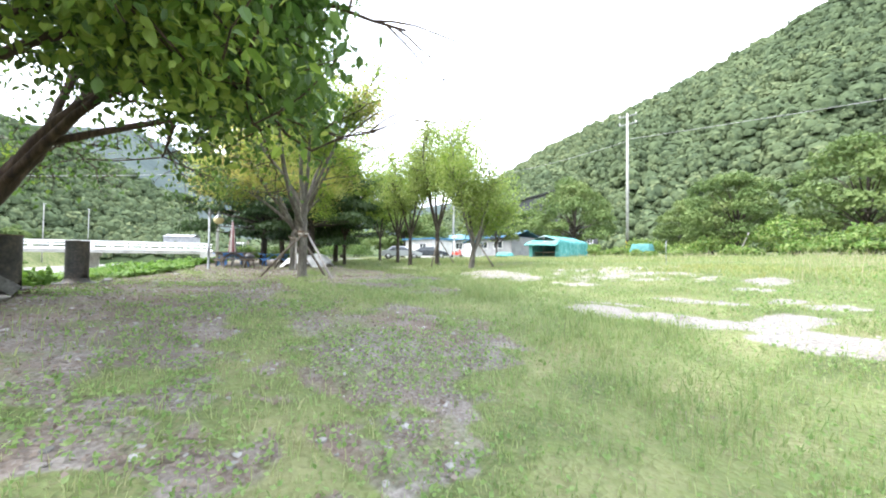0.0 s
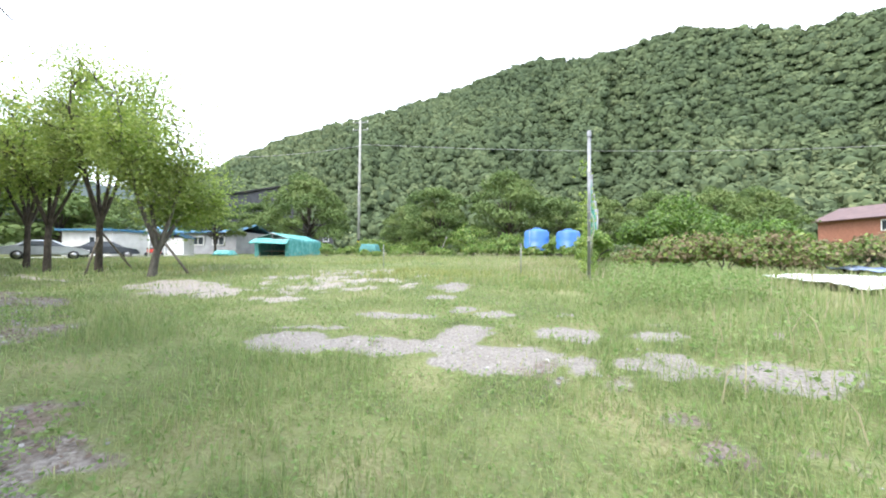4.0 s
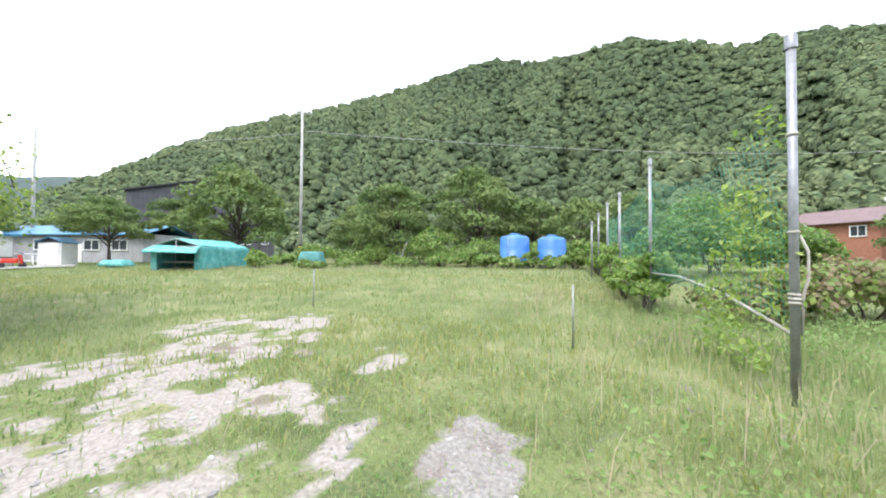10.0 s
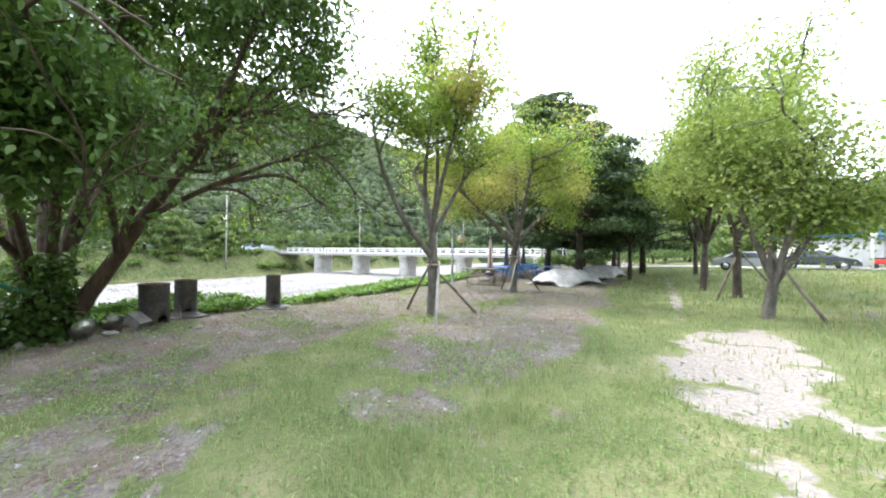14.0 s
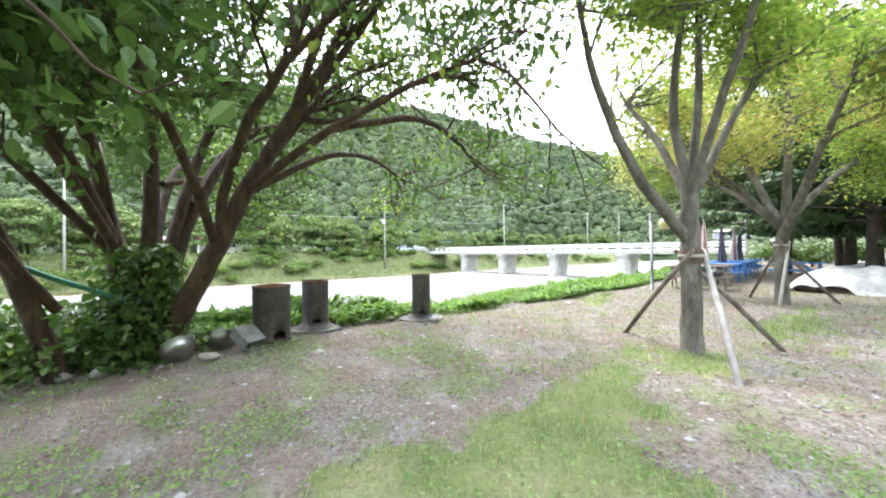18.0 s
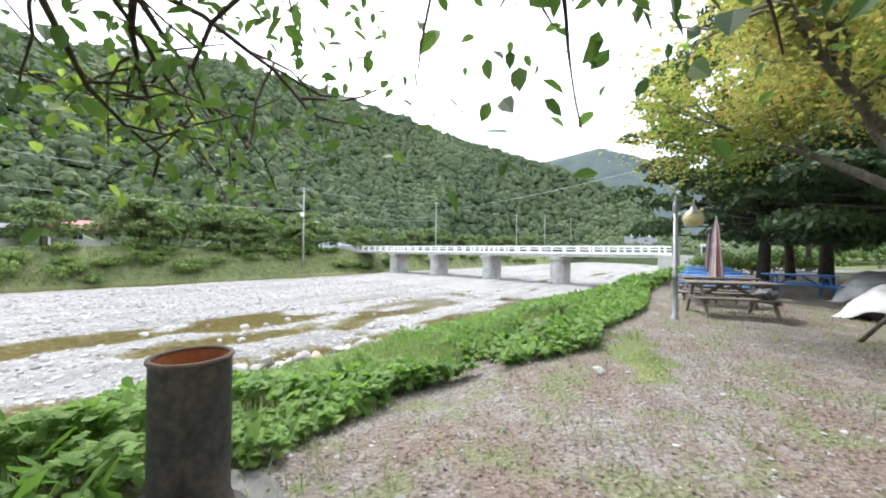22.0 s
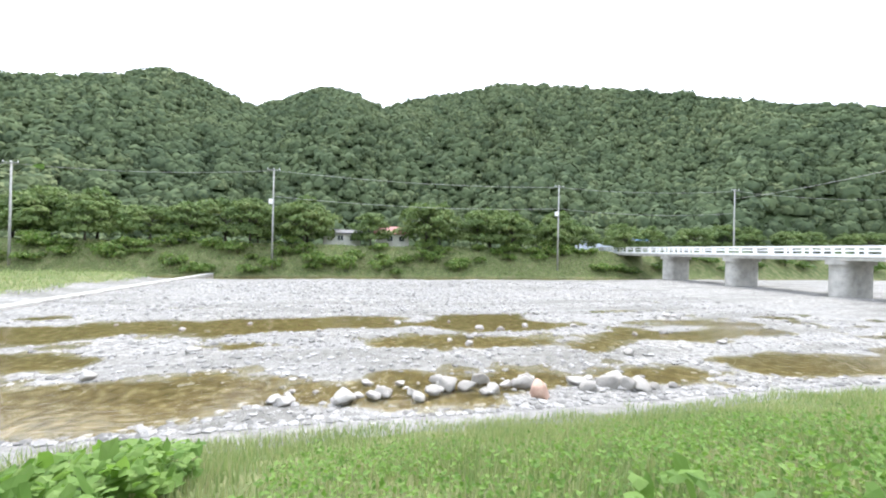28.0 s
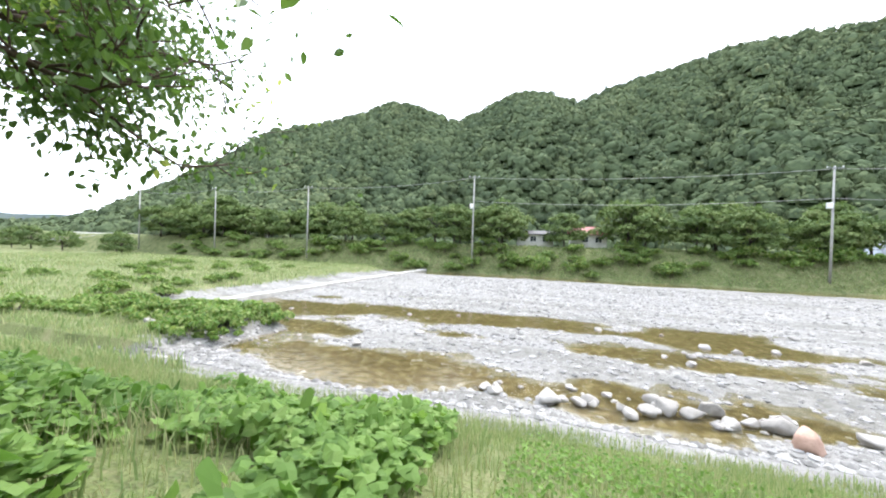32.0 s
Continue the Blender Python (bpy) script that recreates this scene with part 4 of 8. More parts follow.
def make_tree(name, seed, base, stems, bark, leaf_mats, count, leaf, label, levels=2, kids=5, up=0.3, spread=0.8, twig=1.8, puff=0.22, group="", category="tree", weights=None, sides=9, hang=0.4, low=0.0, full=False, thin=None):
    """stems: lists of (x, y, z, radius) from the base. The crown's leaves follow the twigs."""
    rng = np.random.default_rng(seed)
    root = thing(name, pose(*base), label, category, group)
    woods, twigs, tips = [], [], []
    LOWEST[0] = low
    for st in stems:
        st = np.array(st, float)
        t = np.linspace(0, 1, len(st))
        tt = np.linspace(0, 1, 3 * len(st))
        pts = np.stack([np.interp(tt, t, st[:, k]) for k in range(3)], -1)
        for _ in range(2):
            pts[1:-1] = (pts[:-2] + 2 * pts[1:-1] + pts[2:]) / 4
        pts[1:-1] += 0.008 * rng.standard_normal(pts[1:-1].shape)
        rad = np.interp(tt, t, st[:, 3])
        if st[0][2] < 0.15:
            rad[0] *= 1.12
        woods.append(tube_np(pts, rad, sides, False))
        if st[0][2] < 0.15 and st[-1][3] > 0.09:
            continue
        upper = pts[len(pts) // 3:]
        upper = upper[upper[:, 2] > low] if (upper[:, 2] > low).sum() > 2 else upper[-3:]
        branch_off(rng, upper, rad[len(rad) // 2], twig, levels, twigs, tips, up, 0.2, kids + 2, spread)
        grow(rng, pts[-1], pts[-1] - pts[-2], twig, rad[-1], max(1, levels - 1), twigs, tips, up, 0.2, kids, spread)
    v, f = join_np(woods)
    np_part("trunk", v, f, bark, root, smooth=True)
    if twigs:
        v, f = join_np(twigs)
        np_part("branchwork", v, f, bark, root, smooth=True)
    tips = np.concatenate([p[1:] for p in tips])
    tips = tips[tips[:, 2] > low * 0.85]
    pick = tips[rng.integers(0, len(tips), count)] + rng.normal(0, puff, (count, 3)) * np.array([1, 1, 0.8])
    if thin:
        pick = pick[rng.random(count) > thin(pick)]
        count = len(pick)
    which = rng.choice(len(leaf_mats), count, p=weights)
    patch = FM(pick[:, 0] * 0.7 + seed, pick[:, 1] * 0.7 + pick[:, 2] * 0.6, 2)
    if len(leaf_mats) > 1:
        cut = np.quantile(patch, np.cumsum(weights)[:-1]) if weights else np.quantile(patch, np.linspace(0, 1, len(leaf_mats) + 1)[1:-1])
        which = np.digitize(patch + 0.12 * rng.standard_normal(count), cut)
    for k, mt in enumerate(leaf_mats):
        sel = pick[which == k]
        if len(sel):
            v, f = leaves_np(rng, sel, leaf, hang=hang, full=full)
            np_part("crown", v, f, mt, root)
    return root


def clump_leaves(rng, centres, radii, count, leaf, flat=0.7, jitter=0.45, droop=0.0):
    """Leaf cards laid over rounded clumps: verts, quads and a tone for each point."""
    centres, radii = np.asarray(centres, float), np.asarray(radii, float)
    area = radii**2
    own = rng.choice(len(centres), count, p=area / area.sum())
    u = rng.standard_normal((count, 3))
    u[:, 2] = np.where(u[:, 2] < -0.25, -u[:, 2] * 0.6, u[:, 2])
    u /= np.linalg.norm(u, axis=1)[:, None]
    lump = 1 + 0.16 * np.sin(5 * u[:, 0] + 3 * own) * np.sin(5 * u[:, 1] + own)
    p = centres[own] + u * (radii[own] * lump * (0.72 + 0.34 * rng.random(count)))[:, None] * np.array([1, 1, flat])
    nrm = u * np.array([1, 1, 1.3]) + jitter * rng.standard_normal((count, 3))
    side = np.cross(nrm, rng.standard_normal((count, 3)))
    side /= np.linalg.norm(side, axis=1)[:, None] + 1e-9
    oth = np.cross(side, nrm)
    oth /= np.linalg.norm(oth, axis=1)[:, None] + 1e-9
    oth[:, 2] -= droop
    q = (leaf * (0.6 + 0.7 * rng.random(count)))[:, None]
    vs = np.stack([p - oth * q, p + side * q * 0.62, p + oth * q, p - side * q * 0.62], 1).reshape(-1, 3)
    tone = 0.5 + 0.13 * rng.standard_normal(len(centres))[own] + 0.13 * rng.standard_normal(count)
    return vs, np.arange(4 * count).reshape(-1, 4), np.repeat(tone, 4)


def clump_tree(name, seed, base, trunk_h, r, centres, radii, bark, mat, count, leaf, label, group, flat=0.7, jitter=0.45, droop=0.0, category="tree"):
    """A tree whose limbs carry rounded clumps of leaves."""
    rg = np.random.default_rng(seed)
    root = thing(name, pose(*base), label, category, group)
    top = max(c[2] for c in centres)
    sway = 0.12 * rg.standard_normal(2)
    stem = [(0, 0, -0.2), (sway[0] * 0.4, sway[1] * 0.4, trunk_h * 0.5), (sway[0], sway[1], trunk_h), (sway[0] * 1.5, sway[1] * 1.5, trunk_h + (top - trunk_h) * 0.7)]
    tube("trunk", stem, [r * 1.2, r, r * 0.85, r * 0.3], bark, root, 8)
    for c, q in zip(centres, radii):
        c = np.array(c)
        z0 = min(trunk_h + rg.random() * 0.5 * max(0.1, c[2] - trunk_h), c[2])
        a = np.array([sway[0], sway[1], z0])
        mid = a + (c - a) * np.array([0.45, 0.45, 0.62]) + 0.1 * rg.standard_normal(3)
        tube("limb", [a, mid, c], [r * 0.34, r * 0.22, r * 0.09], bark, root, 5)
    v, f, tone = clump_leaves(rg, centres, radii, count, leaf, flat, jitter, droop)
    np_tinted("crown", v, f, mat, tone, root)
    return root


def round_crown(seed, n, wide, low, high, size, dome=0.75):
    """Centres and radii of leaf clumps filling a domed crown."""
    rg = np.random.default_rng(seed)
    cs, rs = [], []
    for k in range(n):
        a, t = 2.4 * k + 0.6 * rg.random(), (k + 0.5) / n
        girth = math.sin(math.pi * min(1, 0.16 + 0.84 * t**dome)) ** 0.6
        q = wide * girth * (0.55 + 0.45 * math.sqrt(rg.random()))
        cs.append((q * math.cos(a), q * math.sin(a), low + (high - low) * t + 0.3 * rg.standard_normal()))
        rs.append(size * (0.75 + 0.5 * rg.random()))
    return cs, rs


def fork(h, r, n, lean, reach, seed, rise=1.0, z0=None):
    """A single trunk of height h that divides into n limbs."""
    rg = np.random.default_rng(seed)
    z0 = z0 or h
    out = [[(0, 0, -0.1, r * 1.15), (lean[0] * 0.3, lean[1] * 0.3, h * 0.45, r * 0.95), (lean[0], lean[1], h, r * 0.85)]]
    for k in range(n):
        a = 6.283 * (k + 0.35 * rg.random()) / n
        d = np.array([math.cos(a), math.sin(a)]) * reach * (0.7 + 0.5 * rg.random())
        top = rise * (0.75 + 0.5 * rg.random())
        out.append([(lean[0], lean[1], h - 0.12, r * 0.62), (lean[0] + d[0] * 0.35, lean[1] + d[1] * 0.35, h + top * 0.4, r * 0.48), (lean[0] + d[0] * 0.8, lean[1] + d[1] * 0.8, h + top, r * 0.3)])
    return out


def at(x, y, dz=0.0):
    return (x, y, land1(x, y) + dz)


# the big many-stemmed tree on the bank
def shade_thin(p):
    """Sparser leaves on the long outer boughs and the downstream side, fitted to the camera's views."""
    x, y, z = p[:, 0], p[:, 1], p[:, 2]
    side = 0.84 * sstep(-0.1, -1.3, x) * sstep(-1.0, -0.2, y) * (1 - sstep(4.4, 5.2, z))
    outer = 0.8 * sstep(-1.8, -2.5, x) * (1 - sstep(4.6, 5.4, z))
    # leaves cut off where they would hang close to the camera
    reach = sstep(4.2, 4.9, y)
    return np.maximum(np.maximum(np.maximum(side, outer), reach), 0.5 * sstep(-0.8, -1.6, y) * sstep(0.5, -0.4, x))


make_tree("shade_tree", 21, at(-4.6, -3.7, -0.05), [
    [(-0.15, 0.1, 0, 0.16), (-0.4, 0.4, 0.7, 0.145), (-0.75, 0.72, 1.5, 0.125), (-1.0, 1.0, 2.2, 0.11), (-1.5, 1.4, 3.2, 0.085), (-2.2, 1.6, 4.6, 0.06), (-2.6, 1.5, 6.2, 0.035)],
    [(0.12, 0, 0, 0.12), (0.25, 0, 1.4, 0.1), (0.5, 0.1, 3.0, 0.08), (1.0, 0.7, 4.4, 0.055)],
    [(0, 0.0, 0, 0.12), (-0.1, 0.0, 1.9, 0.095), (-0.1, 0.3, 4.0, 0.07), (-0.3, 0.6, 6.6, 0.04)],
    [(-0.1, -0.15, 0, 0.1), (-0.4, -0.4, 2.0, 0.085), (-1.2, -0.9, 4.4, 0.06), (-2.0, -0.9, 6.6, 0.035)],
    [(-0.05, -0.15, 0, 0.11), (-0.6, -0.5, 2.2, 0.09), (-1.5, -1.1, 3.7, 0.07), (-2.9, -1.8, 4.3, 0.045)],
    [(0.75, 0.25, 0, 0.11), (1.1, 0.35, 1.5, 0.095), (1.7, 0.8, 3.0, 0.075), (2.6, 1.8, 4.0, 0.05)],
    [(-0.75, 0.72, 1.5, 0.07), (-0.8, 1.3, 2.7, 0.06), (-1.2, 2.3, 3.6, 0.05), (-1.8, 3.1, 4.2, 0.035)],
    [(0.2, 0.05, 1.4, 0.08), (0.7, 1.0, 2.7, 0.07), (1.2, 2.4, 3.5, 0.055), (1.5, 3.3, 3.8, 0.035)],
    [(-1.0, 1.0, 2.2, 0.06), (-1.9, 1.0, 3.6, 0.05), (-2.7, 0.8, 4.4, 0.035), (-3.4, 0.7, 4.8, 0.025)],
    [(-0.1, 0.3, 4.0, 0.06), (-0.6, 0.7, 5.4, 0.05), (-1.0, 1.1, 7.2, 0.03)],
    [(0.5, 0.1, 3.0, 0.06), (0.4, 1.2, 4.9, 0.05), (0.0, 2.0, 7.0, 0.03)],
    [(0.05, -0.2, 0.8, 0.08), (0.5, -1.5, 2.9, 0.06), (0.6, -3.2, 3.9, 0.045), (0.2, -5.0, 4.2, 0.03)],
    [(-0.05, -0.15, 0.6, 0.09), (-0.3, -1.4, 2.6, 0.075), (-0.9, -2.8, 3.5, 0.055), (-1.7, -4.2, 3.5, 0.035)],
    [(-0.6, -0.5, 2.2, 0.06), (-1.3, -1.6, 3.5, 0.05), (-2.4, -2.9, 3.7, 0.035)],
    [(0.9, 0.3, 1.0, 0.065), (1.6, 1.3, 2.6, 0.055), (2.2, 2.1, 3.3, 0.045), (2.6, 3.0, 3.6, 0.03)],
    [(-1.0, 1.0, 2.2, 0.06), (-1.7, 2.1, 2.9, 0.05), (-2.4, 2.8, 3.4, 0.035), (-3.0, 3.3, 3.7, 0.025)],
    [(-0.3, -1.4, 2.6, 0.06), (-1.2, -2.4, 3.0, 0.05), (-1.9, -2.9, 2.9, 0.035), (-2.4, -3.3, 2.6, 0.02)],
    [(-1.0, 1.0, 2.2, 0.06), (-2.4, 0.6, 3.1, 0.05), (-3.4, 0.2, 3.2, 0.035), (-4.3, -0.1, 2.9, 0.02)],
    [(-1.7, 2.1, 2.9, 0.05), (-3.0, 2.1, 3.4, 0.045), (-4.1, 1.8, 3.3, 0.035), (-4.8, 1.5, 3.0, 0.02)],
    [(0.5, 0.1, 3.0, 0.06), (1.5, 1.4, 4.3, 0.05), (2.3, 2.6, 4.7, 0.04), (3.0, 3.6, 4.6, 0.025)],
    [(-1.5, 1.4, 3.2, 0.06), (-1.8, 2.3, 4.9, 0.05), (-2.1, 3.0, 6.2, 0.04), (-2.3, 3.4, 7.0, 0.025)],
    [(-1.2, 2.3, 3.6, 0.05), (-1.5, 3.1, 4.9, 0.04), (-1.6, 3.7, 5.9, 0.025)],
    [(-1.5, 1.4, 3.2, 0.06), (-2.6, 1.9, 5.0, 0.05), (-3.4, 2.2, 6.4, 0.03)],
    [(0.2, 0.05, 1.4, 0.06), (0.8, 1.4, 2.7, 0.05), (1.2, 2.4, 3.0, 0.04), (1.3, 3.2, 2.8, 0.025)],
    [(-0.75, 0.72, 1.5, 0.06), (-0.2, 1.8, 2.7, 0.05), (0.2, 2.8, 3.1, 0.04), (0.4, 3.6, 3.0, 0.025)],
    [(0.75, 0.25, 0.8, 0.06), (1.6, 1.0, 2.4, 0.05), (2.2, 1.8, 2.8, 0.04), (2.7, 2.6, 2.7, 0.025)],
    [(0.25, 0.0, 1.4, 0.06), (1.8, 0.6, 3.4, 0.05), (2.9, 1.2, 3.9, 0.04), (3.8, 1.7, 3.9, 0.025)],
], BARK_BROWN, [LEAF_DARK, LEAF_MAPLE], 134000, 0.105, "large many-stemmed broadleaf tree with ivy round its foot", levels=2, kids=5, up=0.06, spread=0.95, twig=2.2, puff=0.26, weights=[0.88, 0.12], hang=0.7, low=2.1, full=True, thin=shade_thin)
# staked maples and the row of young trees
make_tree("maple_tree", 4, at(-10.13, 1.03), [
    [(0, 0, -0.05, 0.14), (0.0, 0, 0.7, 0.122), (0, 0, 1.55, 0.118), (0.05, 0, 2.1, 0.1)],
    [(0, 0, 1.45, 0.078), (0.75, -0.45, 2.4, 0.066), (1.25, -0.7, 3.6, 0.047), (1.5, -0.75, 4.6, 0.027)],
    [(0.05, 0, 2.0, 0.070), (0.25, -0.15, 3.2, 0.055), (0.3, 0.1, 4.8, 0.035)],
    [(0.05, 0, 2.0, 0.066), (-0.5, 0.35, 3.1, 0.047), (-1.1, 0.8, 4.2, 0.031)],
    [(0.05, 0, 2.0, 0.062), (0.0, 0.15, 4.0, 0.043), (0.1, 0.1, 5.9, 0.023)],
    [(0.05, 0, 2.05, 0.062), (0.5, 0.5, 3.2, 0.047), (0.9, 1.1, 4.6, 0.031)],
    [(0.05, 0, 2.0, 0.062), (-0.35, -0.5, 3.0, 0.047), (-0.9, -1.2, 3.9, 0.031)],
], BARK_GREY, [LEAF_MAPLE, LEAF_GOLD], 26000, 0.082, "young green maple held by tied wooden stakes", levels=2, kids=5, up=0.14, spread=0.9, twig=1.7, puff=0.24, weights=[0.93, 0.07], group="staked maples", low=3.3, hang=0.1, full=True, thin=lambda p: 0.72 * sstep(-0.2, -0.8, p[:, 1]))
make_tree("maple_tree", 9, at(-16.75, 1.1), [
    [(0, 0, -0.05, 0.16), (0.0, 0, 0.8, 0.135), (0, 0, 1.5, 0.13), (0.1, 0.1, 2.0, 0.115)],
    [(0, 0, 1.5, 0.11), (0.8, 0.5, 2.7, 0.09), (1.7, 1.0, 3.9, 0.06), (2.5, 1.4, 4.7, 0.04)],
    [(0.05, 0, 1.9, 0.1), (-0.5, -0.6, 3.3, 0.08), (-1.0, -1.2, 5.0, 0.05)],
    [(0.05, 0, 1.9, 0.1), (0.9, -0.8, 3.0, 0.07), (1.9, -1.6, 4.0, 0.05)],
    [(0.05, 0, 1.9, 0.1), (-1.0, 0.8, 3.1, 0.07), (-2.6, 1.9, 4.2, 0.05)],
    [(0.1, 0.1, 2.0, 0.1), (0.3, 0.2, 4.0, 0.07), (0.4, 0.2, 6.2, 0.04)],
    [(0.1, 0, 2.0, 0.09), (-0.5, -1.2, 3.1, 0.06), (-0.7, -2.4, 3.8, 0.04)],
], BARK_GREY, [LEAF_MAPLE, LEAF_GOLD], 46000, 0.085, "maple turning yellow and orange, held by tied stakes", levels=2, kids=5, up=0.12, spread=0.9, twig=2.2, puff=0.32, weights=[0.4, 0.6], group="staked maples", hang=0.05, low=2.0, full=True)
for seed, x, y, n, h, reach, cnt, rise, lean in ((31, -12.7, 8.1, 4, 0.9, 1.5, 24000, 2.5, (0.1, 0.1)), (32, -17.0, 8.4, 5, 1.9, 1.6, 24000, 3.9, (0.0, 0.0)), (33, -19.9, 7.9, 5, 1.9, 1.6, 15000, 3.6, (-0.3, 0.1)), (34, -24.5, 8.6, 5, 2.0, 1.7, 10000, 3.7, (0, 0)), (35, -30.5, 8.9, 5, 2.1, 1.8, 9000, 3.8, (0, 0)), (36, -27.0, 5.2, 5, 2.2, 2.0, 9000, 4.0, (0, 0))):
    make_tree("young_tree", seed, at(x, y), fork(h, 0.12, n, lean, reach, seed, rise), BARK_GREY if seed == 31 else BARK_DARK, [LEAF_PALE, LEAF_MAPLE] if seed < 34 else [LEAF_MAPLE, LEAF_SHRUB], cnt, 0.095 if seed < 34 else 0.15, "young broadleaf tree with pale thinning leaves on the lawn", levels=2, kids=5, up=0.08, spread=1.0, twig=1.6, puff=0.38, weights=[0.7, 0.3], group="young trees along the track")
# tall dark trees over the tables
for seed, x, y, h, wide, high, n, cnt in ((41, -31.6, 1.8, 2.7, 4.6, 9.5, 34, 9000), (42, -38.5, 1.2, 2.6, 4.4, 9.0, 30, 7000), (43, -45.5, 3.4, 2.6, 4.6, 9.5, 30, 6000), (44, -36.5, 6.0, 2.5, 4.2, 8.5, 28, 6000), (45, -53.5, 3.6, 2.7, 4.4, 9.0, 26, 5000), (46, -30.2, -0.4, 2.8, 6.0, 13.0, 72, 50000), (47, -24.6, 2.6, 2.6, 3.6, 8.6, 34, 24000)):
    cs, rs_ = round_crown(seed, n + 12, wide, 2.0, high, 1.15, 0.7)
    clump_tree("evergreen_tree", seed, at(x, y), h, 0.22, cs, rs_, BARK_DARK, LEAF_PINE, cnt, 0.11 if seed > 45 else 0.18, "tall dark spreading tree shading the picnic tables", "dark trees over the tables", flat=0.4, jitter=0.6, droop=0.35)
# background trees, one model of each kind, then copied
rb = random.Random(8)
far_spots = []
for k in range(38):
    far_spots.append((-62 + 3.9 * k + rb.uniform(-2.5, 2.5), -72.5 + rb.uniform(-4.5, 3), rb.uniform(0.75, 1.35)))
for k in range(14):
    far_spots.append((-70 - 9 * k + rb.uniform(-3, 3), -76 + rb.uniform(-4, 2), rb.uniform(0.8, 1.2)))
for k in range(10):
    far_spots.append((-58 - 7 * k, 8 + rb.uniform(-4, 14), rb.uniform(0.9, 1.3)))
for k in range(5):
    far_spots.append((70 + 9 * k, -58 + rb.uniform(-4, 4), rb.uniform(0.5, 0.8)))
for x, y, s in ((-33.6, 34.7, 1.35), (-16.6, 36.0, 1.0), (-10.4, 41.0, 1.25), (-20.5, 40.0, 0.8), (-24.5, 42.5, 0.9), (-5.5, 43.0, 0.85), (-1.0, 40.0, 0.8), (-52, 33, 1.0), (-60, 26, 1.1), (-49, 40, 1.1), (8.5, 42, 0.85), (4, 46, 0.9), (13, 47, 0.9), (-22, 44, 0.85), (26, 45, 1.0), (34, 40, 1.0)):
    far_spots.append((x, y, s))
far_spots = [q for q in far_spots if not (q[1] < -60 and (abs(q[0] + 18.5) < 3.6 or abs(q[0] + 8.5) < 3.6))]
lawn_end = [q for q in far_spots if q[1] > 22]
far_spots = [q for q in far_spots if q[1] <= 22]
near_made = []
for seed, wide, high in ((54, 3.5, 6.8), (55, 3.2, 7.2)):
    cs, rs_ = round_crown(seed, 34, wide, 1.3, high - 0.4, 1.1, 0.75)
    near_made.append(clump_tree("broadleaf_tree", seed, (0, 0, 0), 1.6, 0.16, cs, rs_, BARK_DARK, LEAF_FAR, 9000, 0.135, "leafy green broadleaf tree behind the lawn", "trees behind the lawn", flat=0.75, jitter=0.7))
for k, (x, y, s) in enumerate(lawn_end):
    m = pose(x, y, land1(x, y) - 0.1, 0, 0, rb.uniform(0, 360)) @ Matrix.Diagonal((s, s, s, 1))
    if k < 2:
        near_made[k].matrix_basis = m
    else:
        copy_thing(near_made[k % 2], m).scale = m.to_scale()
cs, rs_ = round_crown(56, 26, 3.7, 2.5, 4.6, 0.9, 0.9)
clump_tree("broadleaf_tree", 56, at(-38.7, 26.5), 1.4, 0.13, cs, rs_, BARK_DARK, LEAF_FAR, 13000, 0.1, "low spreading green tree in front of the grey shed", "trees behind the lawn", flat=0.6, jitter=0.7)
made = []
for seed, wide, high in ((51, 3.4, 7.0), (52, 3.9, 6.4), (53, 3.1, 7.2)):
    cs, rs_ = round_crown(seed, 26, wide, 1.2, high - 0.6, 1.35, 0.8)
    made.append(clump_tree("broadleaf_tree", seed, (0, 0, 0), 1.5, 0.17, cs, rs_, BARK_DARK, LEAF_FAR, 3300, 0.26, "leafy green broadleaf tree in the distance", "background trees", flat=0.72))
for k, (x, y, s) in enumerate(far_spots):
    src = made[k % 3]
    m = pose(x, y, land1(x, y) - 0.1, 0, 0, rb.uniform(0, 360)) @ Matrix.Diagonal((s * rb.uniform(0.9, 1.15), s * rb.uniform(0.9, 1.15), s, 1))
    if k < 3:
        src.matrix_basis = m
    else:
        copy_thing(src, m).scale = m.to_scale()


# ---- shrubs, hedges, vines ----
def shrub(seed, x, y, rx, ry, h, mts, count, leaf, label, name="shrub", group="shrubs", weights=None):
    rg = np.random.default_rng(seed)
    root = thing(name, pose(*at(x, y, -0.05)), label, "shrub", group)
    stems, tips = [], []
    for k in range(5):
        a = rg.random() * 6.28
        d = np.array([math.cos(a) * rx * 0.4, math.sin(a) * ry * 0.4, h * 0.7])
        grow(rg, (0.1 * math.cos(a), 0.1 * math.sin(a), 0), d / np.linalg.norm(d), h * 0.6, 0.03, 0, stems, tips, 0.2, 0.2, 3, 0.7)
    v, f = join_np(stems)
    np_part("stem", v, f, BARK_DARK, root)
    n = 9
    a, q = 2.4 * np.arange(n) + rg.random(n), np.sqrt((np.arange(n) + 0.4) / n)
    size = min(rx, ry, h * 0.75)
    cs = np.stack([0.72 * rx * q * np.cos(a), 0.72 * ry * q * np.sin(a), h * (0.16 + 0.55 * (1 - 0.6 * q * q) * rg.random(n) ** 0.7)], -1)
    qs = size * (0.4 + 0.25 * rg.random(n))
    share = rg.multinomial(count, weights if weights else [1 / len(mts)] * len(mts))
    for mt, c in zip(mts, share):
        v, f, tone = clump_leaves(rg, cs, qs, c, leaf * 0.75, 0.85, 0.6)
        v[:, 2] = np.maximum(v[:, 2], 0.02)
        np_tinted("foliage", v, f, mt, tone, root)
    return root


